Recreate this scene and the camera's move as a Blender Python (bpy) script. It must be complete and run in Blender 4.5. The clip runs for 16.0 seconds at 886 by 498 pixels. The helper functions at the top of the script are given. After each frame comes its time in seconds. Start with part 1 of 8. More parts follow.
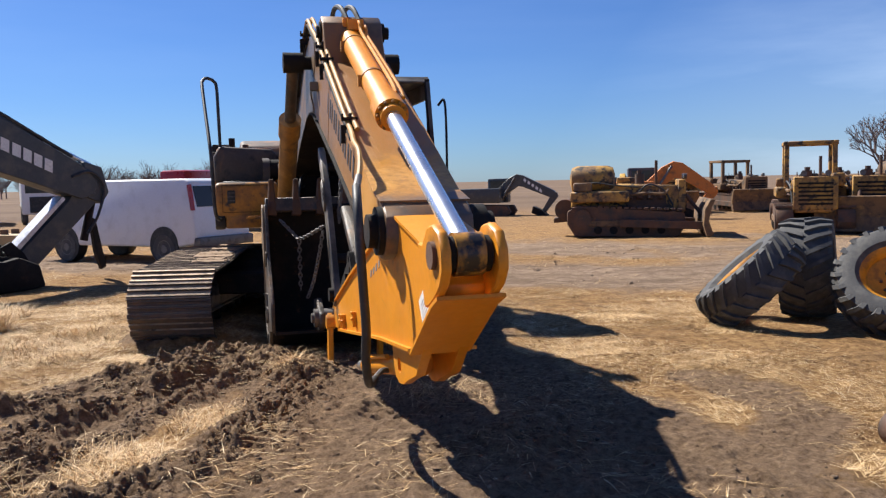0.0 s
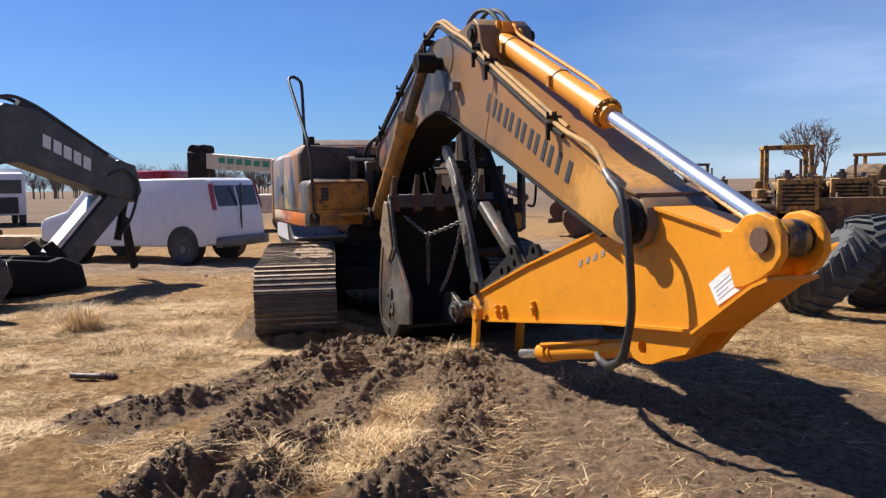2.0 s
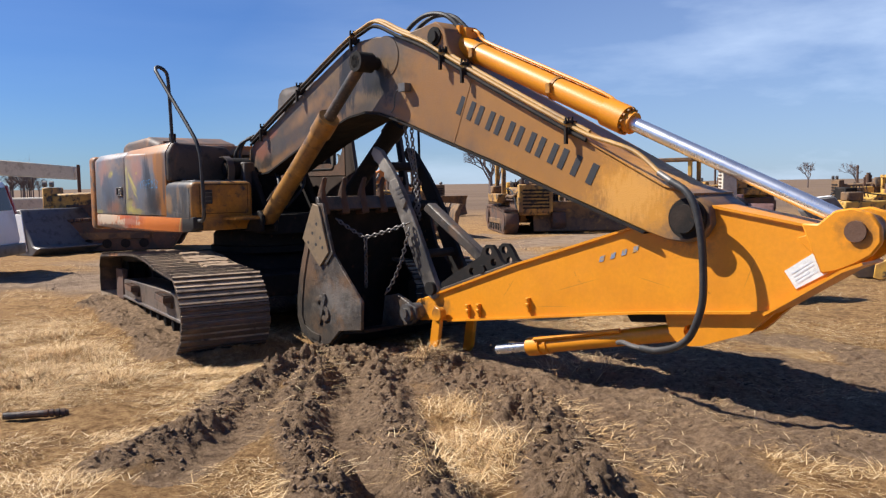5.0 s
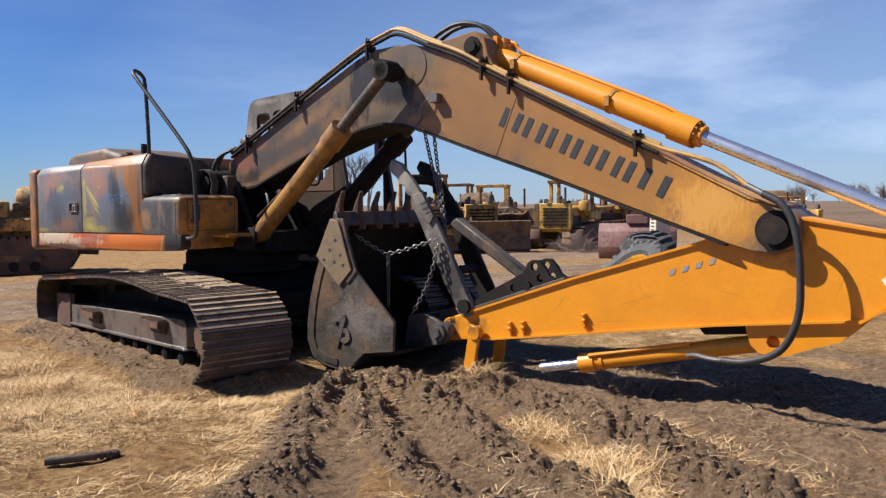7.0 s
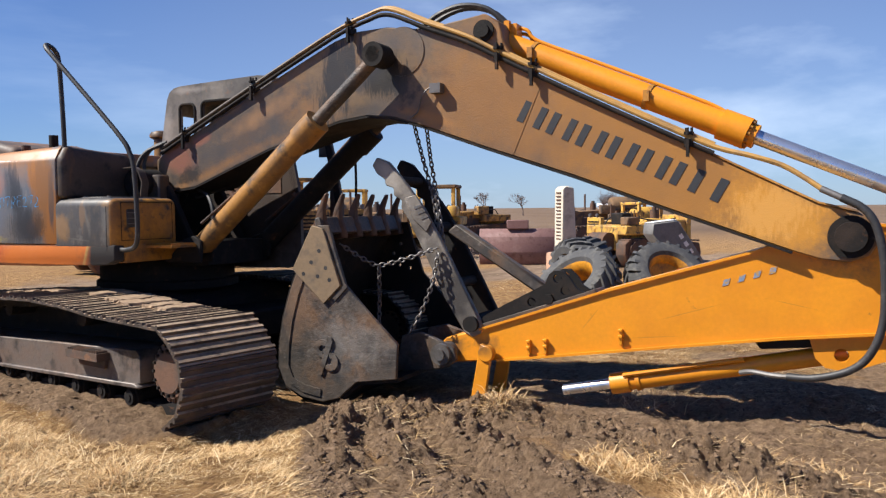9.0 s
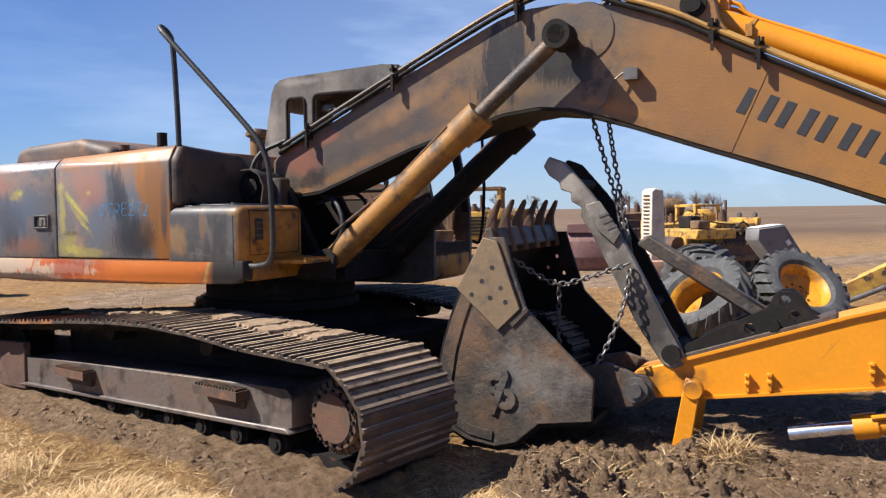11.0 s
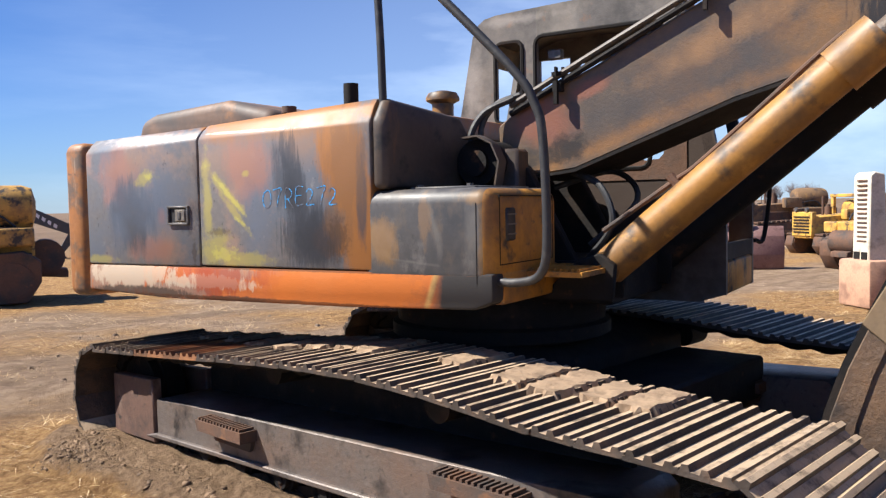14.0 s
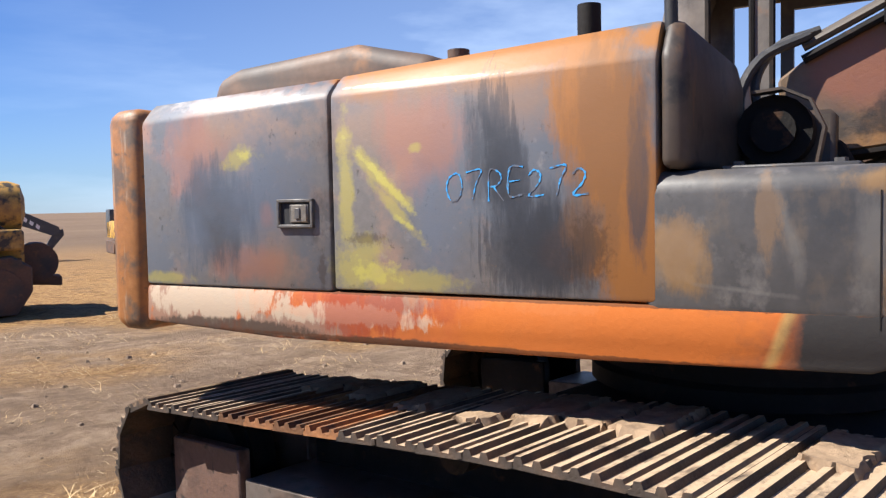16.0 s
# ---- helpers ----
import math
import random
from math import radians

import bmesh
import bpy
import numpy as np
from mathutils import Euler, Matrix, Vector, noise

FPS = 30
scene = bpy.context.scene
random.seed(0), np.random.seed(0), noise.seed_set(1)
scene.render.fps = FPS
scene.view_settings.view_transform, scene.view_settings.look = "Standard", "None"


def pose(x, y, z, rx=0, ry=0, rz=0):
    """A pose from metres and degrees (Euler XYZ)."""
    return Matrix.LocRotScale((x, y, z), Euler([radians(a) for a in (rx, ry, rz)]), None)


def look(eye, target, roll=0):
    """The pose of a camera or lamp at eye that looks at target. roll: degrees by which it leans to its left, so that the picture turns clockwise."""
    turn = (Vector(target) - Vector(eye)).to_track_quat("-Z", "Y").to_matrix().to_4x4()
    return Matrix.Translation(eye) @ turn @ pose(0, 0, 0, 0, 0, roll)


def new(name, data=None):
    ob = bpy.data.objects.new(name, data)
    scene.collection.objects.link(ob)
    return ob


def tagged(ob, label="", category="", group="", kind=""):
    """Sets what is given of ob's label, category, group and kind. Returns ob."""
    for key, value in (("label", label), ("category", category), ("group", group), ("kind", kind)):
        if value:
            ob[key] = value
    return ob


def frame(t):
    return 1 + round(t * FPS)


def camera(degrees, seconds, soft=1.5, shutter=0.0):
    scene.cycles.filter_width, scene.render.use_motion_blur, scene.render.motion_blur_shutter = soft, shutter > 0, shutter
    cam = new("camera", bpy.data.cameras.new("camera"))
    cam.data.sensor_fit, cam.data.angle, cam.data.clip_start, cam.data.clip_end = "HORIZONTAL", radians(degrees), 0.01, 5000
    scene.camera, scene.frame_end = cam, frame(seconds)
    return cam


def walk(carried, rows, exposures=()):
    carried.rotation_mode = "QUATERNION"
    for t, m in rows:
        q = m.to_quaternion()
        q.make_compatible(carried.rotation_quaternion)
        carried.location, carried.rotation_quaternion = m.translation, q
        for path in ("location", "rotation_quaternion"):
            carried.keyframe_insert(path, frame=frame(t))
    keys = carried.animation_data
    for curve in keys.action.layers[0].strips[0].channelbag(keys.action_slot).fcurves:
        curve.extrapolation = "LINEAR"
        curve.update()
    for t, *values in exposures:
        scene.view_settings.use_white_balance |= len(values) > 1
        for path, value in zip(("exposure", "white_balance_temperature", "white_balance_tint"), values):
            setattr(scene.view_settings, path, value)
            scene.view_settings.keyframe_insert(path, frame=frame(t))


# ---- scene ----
cam = camera(56.9, 16.0, soft=1.3)
METRES, EYE, TILT, LEAN, TURN = 16.7, 1.92, 0.0, 0.0, 0.0
ROWS = [
    (0.0, 0.0, 0.0, 0.0, -0.1, -4.67, 1.25),
    (0.5, -0.0327, -0.0104, -0.0022, -0.99, -4.55, 1.16),
    (1.0, -0.0626, -0.0145, -0.001, -1.67, -4.61, 1.18),
    (1.5, -0.0988, -0.0117, -0.0, -2.85, -4.67, 1.1),
    (2.0, -0.1378, -0.0157, -0.0014, -4.96, -4.56, 1.06),
    (2.5, -0.174, -0.0146, -0.0038, -9.35, -4.5, 0.99),
    (3.0, -0.2061, -0.0111, -0.0004, -13.57, -4.62, 0.97),
    (3.5, -0.2366, -0.0082, 0.0004, -17.41, -4.61, 0.95),
    (6.0, -0.3604, 0.0731, -0.0017, -32.48, -3.88, 0.66),
    (6.5, -0.3839, 0.0896, -0.0008, -34.46, -3.26, 0.65),
    (7.0, -0.399, 0.1132, -0.005, -37.57, -3.09, 0.62),
    (7.5, -0.4107, 0.1387, -0.0023, -42.66, -3.06, 0.53),
    (8.0, -0.4271, 0.1681, -0.0063, -46.91, -2.96, 0.41),
    (10.5, -0.4356, 0.3213, -0.0006, -50.58, -2.8, 0.59),
    (11.0, -0.4356, 0.3461, -0.0001, -49.16, -2.71, 0.72),
    (11.5, -0.4336, 0.3692, 0.0021, -48.15, -2.86, 0.81),
    (12.0, -0.4212, 0.3971, 0.0007, -47.94, -3.04, 0.94),
    (12.5, -0.4136, 0.4241, -0.0007, -45.72, -3.12, 1.02),
    (13.0, -0.4052, 0.4519, 0.0007, -43.42, -3.16, 1.13),
    (13.5, -0.3921, 0.4812, -0.0014, -43.27, -3.12, 1.17),
    (14.0, -0.3825, 0.5117, -0.0019, -43.51, -3.04, 1.11),
    (14.5, -0.3738, 0.5448, 0.0015, -43.58, -3.08, 1.09),
    (15.0, -0.3634, 0.5751, -0.0006, -43.82, -3.03, 1.14),
    (15.5, -0.358, 0.6098, -0.0035, -44.02, -3.08, 1.14),
    (16.0, -0.3583, 0.646, -0.0024, -45.01, -3.08, 1.17),
]
walk(cam, [(t, pose(0, 0, EYE, TILT, LEAN, TURN) @ pose(METRES * x, METRES * y, METRES * z, 90 + pitch, roll, yaw)) for t, x, y, z, yaw, pitch, roll in ROWS], exposures=[(0.0, 0.80), (3.5, 0.78), (6.5, 0.68), (8.0, 0.71), (11.5, 0.88), (13.0, 1.01), (16.0, 1.07)])

# ---- world, sun ----
SUN_WAY = Vector((0.685, -0.59, -1.0))
world = bpy.data.worlds.new("sky")
scene.world = world
world.use_nodes = True
wn, wl = world.node_tree.nodes, world.node_tree.links
sky = wn.new("ShaderNodeTexSky")
sky.sky_type, sky.sun_disc = "NISHITA", False
sky.sun_elevation = math.atan2(1.0, math.hypot(0.685, 0.59))
sky.sun_rotation = math.atan2(-0.685, 0.59)
sky.air_density, sky.dust_density, sky.ozone_density = 1.0, 0.15, 3.5
# thin streaks of high cloud
w_co = wn.new("ShaderNodeTexCoord")
w_map = wn.new("ShaderNodeMapping")
w_map.inputs["Rotation"].default_value = (0.2, 0.25, 0.5)
w_map.inputs["Scale"].default_value = (1.2, 3.2, 9.0)
w_noise = wn.new("ShaderNodeTexNoise")
w_noise.inputs["Scale"].default_value, w_noise.inputs["Detail"].default_value = 1.1, 7.0
w_noise.inputs["Roughness"].default_value = 0.55
w_ramp = wn.new("ShaderNodeValToRGB")
w_ramp.color_ramp.elements[0].position, w_ramp.color_ramp.elements[0].color = 0.48, (0, 0, 0, 1)
w_ramp.color_ramp.elements[1].position, w_ramp.color_ramp.elements[1].color = 0.72, (0.75, 0.75, 0.75, 1)
w_mix = wn.new("ShaderNodeMix")
w_mix.data_type = "RGBA"
w_mix.inputs["B"].default_value = (10.0, 12.1, 15.4, 1)
w_bg = wn["Background"]
w_bg.inputs["Strength"].default_value = 0.05
w_tint = wn.new("ShaderNodeMix")
w_tint.data_type, w_tint.blend_type = "RGBA", "MULTIPLY"
w_tint.inputs["Factor"].default_value = 1.0
w_tint.inputs["B"].default_value = (0.53, 0.77, 1.24, 1)
wl.new(w_co.outputs["Generated"], w_map.inputs["Vector"])
wl.new(w_map.outputs["Vector"], w_noise.inputs["Vector"])
wl.new(w_noise.outputs["Fac"], w_ramp.inputs["Fac"])
# the cloud thickens to a pale veil low in the north-east
w_dot = wn.new("ShaderNodeVectorMath")
w_dot.operation = "DOT_PRODUCT"
w_dot.inputs[1].default_value = (0.86, 0.50, -0.55)
w_veil = wn.new("ShaderNodeMapRange")
w_veil.inputs["From Min"].default_value, w_veil.inputs["From Max"].default_value = 0.58, 1.0
w_veil.inputs["To Min"].default_value, w_veil.inputs["To Max"].default_value = 0.0, 0.30
w_sum = wn.new("ShaderNodeMath")
w_sum.operation, w_sum.use_clamp = "ADD", True
w_gain = wn.new("ShaderNodeMath")
w_gain.operation = "MULTIPLY_ADD"
w_gain.inputs[1].default_value = 2.2
wl.new(w_co.outputs["Generated"], w_dot.inputs[0])
wl.new(w_dot.outputs["Value"], w_veil.inputs["Value"])
wl.new(w_veil.outputs["Result"], w_sum.inputs[0])
w_mul = wn.new("ShaderNodeMath")
w_mul.operation = "MULTIPLY"
w_gain.inputs[2].default_value = 0.05
wl.new(w_veil.outputs["Result"], w_gain.inputs[0])
wl.new(w_gain.outputs[0], w_mul.inputs[0])
wl.new(w_ramp.outputs["Color"], w_mul.inputs[1])
wl.new(w_mul.outputs[0], w_sum.inputs[1])
wl.new(w_sum.outputs[0], w_mix.inputs["Factor"])
wl.new(sky.outputs["Color"], w_tint.inputs["A"])
wl.new(w_tint.outputs["Result"], w_mix.inputs["A"])
wl.new(w_mix.outputs["Result"], w_bg.inputs["Color"])

sun_data = bpy.data.lights.new("sun", "SUN")
sun_data.energy, sun_data.angle, sun_data.color = 5.0, radians(0.53), (1.0, 0.95, 0.87)
sun = new("sun", sun_data)
sun.matrix_world = look((0, 0, 30), Vector((0, 0, 30)) + SUN_WAY)
scene.view_settings.exposure = 0.75


# ---- materials ----
def material(name, base, layers=(), rough=0.6, metal=0.0, bump=0.0, bump_scale=40.0, grain=0.12, grain_scale=25.0, rand=0.0, rough_var=0.15, coord="Object", spec=0.5):
    """base colour; layers: (colour, scale, low, high, stretch) laid on where a noise rises from low to high."""
    m = bpy.data.materials.new(name)
    m.use_nodes = True
    n, l = m.node_tree.nodes, m.node_tree.links
    bsdf = n["Principled BSDF"]
    co = n.new("ShaderNodeTexCoord")
    out = None

    def noise_node(scale, detail=6.0, rough_=0.6, stretch=(1, 1, 1), shift=0.0):
        mp = n.new("ShaderNodeMapping")
        mp.inputs["Scale"].default_value = stretch
        mp.inputs["Location"].default_value = (shift, shift * 0.7, shift * 1.3)
        l.new(co.outputs[coord], mp.inputs["Vector"])
        t = n.new("ShaderNodeTexNoise")
        t.inputs["Scale"].default_value, t.inputs["Detail"].default_value, t.inputs["Roughness"].default_value = scale, detail, rough_
        l.new(mp.outputs["Vector"], t.inputs["Vector"])
        return t.outputs["Fac"]

    def mixed(fac, a, b):
        x = n.new("ShaderNodeMix")
        x.data_type = "RGBA"
        l.new(fac, x.inputs["Factor"])
        for sock, v in (("A", a), ("B", b)):
            if isinstance(v, tuple):
                x.inputs[sock].default_value = (*v, 1)
            else:
                l.new(v, x.inputs[sock])
        return x.outputs["Result"]

    def ramp(fac, lo, hi, top=1.0):
        r = n.new("ShaderNodeMapRange")
        r.inputs["From Min"].default_value, r.inputs["From Max"].default_value, r.inputs["To Max"].default_value = lo, hi, top
        l.new(fac, r.inputs["Value"])
        return r.outputs["Result"]

    dark = tuple(c * (1 - grain) for c in base)
    light = tuple(min(1, c * (1 + grain)) for c in base)
    out = mixed(ramp(noise_node(grain_scale, 8), 0.3, 0.7), dark, light)
    for i, layer in enumerate(layers):
        colour, scale, lo, hi = layer[:4]
        stretch = layer[4] if len(layer) > 4 else (1, 1, 1)
        top = layer[5] if len(layer) > 5 else 1.0
        out = mixed(ramp(noise_node(scale, 7, 0.62, stretch, 3.1 * (i + 1)), lo, hi, top), out, colour)
    if rand:
        info = n.new("ShaderNodeObjectInfo")
        hsv = n.new("ShaderNodeHueSaturation")
        l.new(ramp(info.outputs["Random"], 0, 1, 1), hsv.inputs["Value"])
        mr = n.new("ShaderNodeMapRange")
        mr.inputs["To Min"].default_value, mr.inputs["To Max"].default_value = 1 - rand, 1 + rand
        l.new(info.outputs["Random"], mr.inputs["Value"])
        l.new(mr.outputs["Result"], hsv.inputs["Value"])
        l.new(out, hsv.inputs["Color"])
        out = hsv.outputs["Color"]
    l.new(out, bsdf.inputs["Base Color"])
    rv = n.new("ShaderNodeMapRange")
    rv.inputs["To Min"].default_value, rv.inputs["To Max"].default_value = max(0.03, rough - rough_var), min(1, rough + rough_var)
    l.new(noise_node(6.0, 6), rv.inputs["Value"])
    l.new(rv.outputs["Result"], bsdf.inputs["Roughness"])
    bsdf.inputs["Metallic"].default_value = metal
    bsdf.inputs["Specular IOR Level"].default_value = spec
    if bump:
        b = n.new("ShaderNodeBump")
        b.inputs["Strength"].default_value, b.inputs["Distance"].default_value = bump, 0.02
        l.new(noise_node(bump_scale, 8, 0.65), b.inputs["Height"])
        l.new(b.outputs["Normal"], bsdf.inputs["Normal"])
    return m


def overlay(m, colour, spots, scale=4.0, soft=0.5, stretch=(1, 1, 1), top=1.0, ragged=2.2):
    """Lays a patch of paint, soot, rust, shade or glare on a material: spots are (x, z, radius x, radius z, tilt), with
    a ragged edge.
    """
    n, l = m.node_tree.nodes, m.node_tree.links
    bsdf = n["Principled BSDF"]
    old = bsdf.inputs["Base Color"].links[0].from_socket
    co = n.new("ShaderNodeTexCoord")
    sep = n.new("ShaderNodeSeparateXYZ")
    l.new(co.outputs["Object"], sep.inputs[0])

    def calc(op, a, b=None):
        x = n.new("ShaderNodeMath")
        x.operation = op
        for k, v in enumerate((a, b)):
            if isinstance(v, (int, float)):
                x.inputs[k].default_value = v
            elif v is not None:
                l.new(v, x.inputs[k])
        return x.outputs[0]

    f = None
    for u, z, ru, rz, *tilt in spots:
        du, dz = calc("SUBTRACT", sep.outputs["X"], u), calc("SUBTRACT", sep.outputs["Z"], z)
        c, s = math.cos(tilt[0] if tilt else 0), math.sin(tilt[0] if tilt else 0)
        a = calc("DIVIDE", calc("ADD", calc("MULTIPLY", du, c), calc("MULTIPLY", dz, s)), ru)
        b = calc("DIVIDE", calc("SUBTRACT", calc("MULTIPLY", dz, c), calc("MULTIPLY", du, s)), rz)
        g = calc("SUBTRACT", 1.0, calc("SQRT", calc("ADD", calc("MULTIPLY", a, a), calc("MULTIPLY", b, b))))
        f = g if f is None else calc("MAXIMUM", f, g)
    mp = n.new("ShaderNodeMapping")
    mp.inputs["Scale"].default_value = stretch
    l.new(co.outputs["Object"], mp.inputs["Vector"])
    t = n.new("ShaderNodeTexNoise")
    t.inputs["Scale"].default_value, t.inputs["Detail"].default_value, t.inputs["Roughness"].default_value = scale, 8, 0.68
    l.new(mp.outputs["Vector"], t.inputs["Vector"])
    r = n.new("ShaderNodeMapRange")
    r.inputs["From Min"].default_value, r.inputs["From Max"].default_value, r.inputs["To Max"].default_value = 0.0, soft, top
    l.new(calc("ADD", f, calc("MULTIPLY", calc("SUBTRACT", t.outputs["Fac"], 0.5), ragged)), r.inputs["Value"])
    x = n.new("ShaderNodeMix")
    x.data_type = "RGBA"
    l.new(r.outputs["Result"], x.inputs["Factor"]), l.new(old, x.inputs["A"])
    x.inputs["B"].default_value = (*colour, 1)
    l.new(x.outputs["Result"], bsdf.inputs["Base Color"])
    return m


def dust_and_toplight(m, colour, amount=0.9, scale=5.0, lo=0.40, hi=0.58):
    """Pale tone on faces which look up: dry dust and mud, with toplight painted in."""
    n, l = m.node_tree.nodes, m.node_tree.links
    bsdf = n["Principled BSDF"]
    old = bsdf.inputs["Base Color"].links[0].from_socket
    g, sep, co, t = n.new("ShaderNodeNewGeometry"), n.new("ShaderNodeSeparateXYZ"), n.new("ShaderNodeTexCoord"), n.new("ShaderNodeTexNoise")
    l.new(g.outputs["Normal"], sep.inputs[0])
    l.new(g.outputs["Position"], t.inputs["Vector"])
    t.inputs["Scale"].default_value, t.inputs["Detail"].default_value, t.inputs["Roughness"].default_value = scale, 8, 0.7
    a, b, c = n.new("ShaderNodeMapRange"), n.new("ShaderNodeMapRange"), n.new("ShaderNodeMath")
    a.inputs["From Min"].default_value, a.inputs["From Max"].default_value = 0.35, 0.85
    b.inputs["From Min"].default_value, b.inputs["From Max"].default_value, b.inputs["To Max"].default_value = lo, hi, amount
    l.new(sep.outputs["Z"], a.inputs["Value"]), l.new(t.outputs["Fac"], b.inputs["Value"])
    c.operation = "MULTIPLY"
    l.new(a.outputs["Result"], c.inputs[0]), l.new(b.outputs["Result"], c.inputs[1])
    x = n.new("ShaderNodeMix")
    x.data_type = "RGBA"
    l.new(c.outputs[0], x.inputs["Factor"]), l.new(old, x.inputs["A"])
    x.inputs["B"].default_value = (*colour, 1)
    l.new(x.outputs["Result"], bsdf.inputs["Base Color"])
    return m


YELLOW = (0.62, 0.27, 0.025)
SOOT = (0.035, 0.03, 0.027)
M_stick = material("yellow paint", (0.74, 0.278, 0.012), [((0.54, 0.18, 0.012), 1.6, 0.45, 0.75, (1, 1, 1), 0.6), ((0.10, 0.06, 0.035), 9.0, 0.68, 0.78, (1, 1, 1), 0.7)], rough=0.42, bump=0.06, bump_scale=60, grain=0.06)
overlay(M_stick, (0.10, 0.06, 0.03), [(3.45, 0.55, 0.16, 0.12), (3.1, 0.5, 0.16, 0.15), (6.5, 1.5, 0.28, 0.22), (7.79, 1.53, 0.15, 0.15)], 8.0, 0.8, (1, 1, 1), 0.75, 2.2)
overlay(M_stick, (0.16, 0.09, 0.04), [(4.45, 0.86, 0.14, 0.006, 0.9), (5.3, 0.95, 0.3, 0.006, 0.3), (6.1, 1.05, 0.2, 0.005, -0.2), (7.0, 1.2, 0.16, 0.006, 1.2), (5.0, 0.72, 0.25, 0.005, 0.1)], 16.0, 0.5, (1, 1, 1), 0.3, 1.6)
M_yellow_old = material("faded yellow paint", (0.46, 0.20, 0.025), [((0.20, 0.095, 0.032), 2.6, 0.46, 0.66), ((0.045, 0.036, 0.030), 5.0, 0.55, 0.68), ((0.075, 0.05, 0.035), 18.0, 0.60, 0.70, (1, 1, 1), 0.7)], rough=0.55, bump=0.12, bump_scale=50)
M_bronze = material("sooty bronze-yellow paint", (0.33, 0.155, 0.03), [((0.17, 0.09, 0.035), 2.6, 0.44, 0.62), ((0.045, 0.036, 0.030), 4.0, 0.52, 0.66), ((0.48, 0.24, 0.05), 6.0, 0.6, 0.72)], rough=0.5, bump=0.1)
M_boom = material("sooty yellow paint", (0.190, 0.118, 0.060), [((0.100, 0.082, 0.070), 0.9, 0.42, 0.62), ((0.30, 0.140, 0.038), 1.7, 0.50, 0.66, (1, 1, 1), 0.8), ((0.050, 0.045, 0.043), 2.6, 0.55, 0.66, (1, 1, 1), 0.8), ((0.34, 0.170, 0.05), 6.0, 0.60, 0.76, (1, 1, 1), 0.45), ((0.06, 0.05, 0.043), 11.0, 0.62, 0.76, (1, 1, 1), 0.45)], rough=0.45, bump=0.14, bump_scale=50)
overlay(M_boom, (0.36, 0.165, 0.045), [(0.45, 2.36, 0.9, 0.07, 0.36), (1.5, 2.68, 0.6, 0.06, 0.26), (2.9, 2.72, 0.5, 0.06, -0.3)], 5.0, 0.8, (1, 1, 1), 0.85, 1.4)
overlay(M_boom, (0.40, 0.180, 0.036), [(4.9, 2.35, 2.0, 0.9, -0.45)], 1.8, 0.6, (1, 1, 1), 0.92, 1.4)
overlay(M_boom, (0.29, 0.135, 0.040), [(3.6, 2.9, 1.0, 0.7)], 2.4, 0.8, (1, 1, 1), 0.75, 1.6)
overlay(M_boom, (0.15, 0.090, 0.05), [(4.4, 2.4, 1.6, 0.5, -0.45)], 2.6, 1.2, (1, 1, 1), 0.45, 1.8)
overlay(M_boom, (0.60, 0.27, 0.035), [(6.0, 1.75, 0.55, 0.4, -0.45)], 4.5, 0.6, (1, 1, 1), 0.9, 2.0)
overlay(M_boom, (0.70, 0.36, 0.09), [(5.95, 1.80, 0.42, 0.25, 0.4)], 12.0, 0.5, (2.2, 1, 0.7), 0.6, 3.0)
overlay(M_boom, (0.052, 0.050, 0.052), [(0.6, 2.6, 1.6, 0.5, 0.42), (2.2, 2.8, 0.7, 0.14, 0.1)], 2.2, 0.8, (1, 1, 1), 0.75, 1.9)
overlay(M_boom, (0.30, 0.165, 0.075), [(0.9, 2.85, 0.6, 0.12, 0.42)], 3.0, 0.8, (1, 1, 1), 0.7, 1.8)
overlay(M_boom, (0.022, 0.021, 0.022), [(1.90, 3.2, 0.24, 0.6, -0.3), (2.40, 3.15, 0.28, 0.25)], 9.0, 0.4, (3.0, 1, 0.5), 0.95, 2.0)
overlay(M_boom, (0.24, 0.095, 0.06), [(-0.22, 2.44, 0.26, 0.2), (0.1, 2.62, 0.18, 0.07, 0.4)], 3.0, 0.5, (1, 1, 1), 0.85, 1.4)
overlay(M_boom, (0.018, 0.017, 0.017), [(-0.05, 2.25, 0.2, 0.1, 0.3), (2.6, 3.05, 0.2, 0.2)], 8.0, 0.5, (1, 1, 1), 0.8, 2.4)
M_pipe = material("pipe paint", (0.44, 0.24, 0.06), [((0.22, 0.13, 0.06), 4, 0.5, 0.7)], rough=0.55)
overlay(M_pipe, (0.055, 0.046, 0.04), [(0.6, 2.9, 2.1, 1.6)], 1.5, 0.5, (1, 1, 1), 0.95, 0.8)
# near-black for sooty steel; some shaded parts wear it as painted shade
M_soot_shade = material("burnt and shaded black steel", (0.014, 0.0125, 0.012), [((0.042, 0.029, 0.022), 3.0, 0.5, 0.75), ((0.085, 0.040, 0.020), 8.0, 0.62, 0.74)], rough=0.75, bump=0.2, bump_scale=45, spec=0.22)
M_char = material("charred brown paint", (0.062, 0.046, 0.037), [((0.115, 0.078, 0.053), 2.2, 0.48, 0.68), ((0.17, 0.085, 0.035), 3.5, 0.58, 0.72, (1.5, 1.5, 0.5), 0.8), ((0.018, 0.017, 0.017), 5.0, 0.56, 0.68)], rough=0.55, bump=0.08, bump_scale=30)
M_rust = material("rusty steel", (0.12, 0.062, 0.038), [((0.055, 0.045, 0.04), 2.5, 0.45, 0.65), ((0.22, 0.10, 0.045), 6.0, 0.6, 0.75)], rough=0.8, bump=0.25, bump_scale=50)
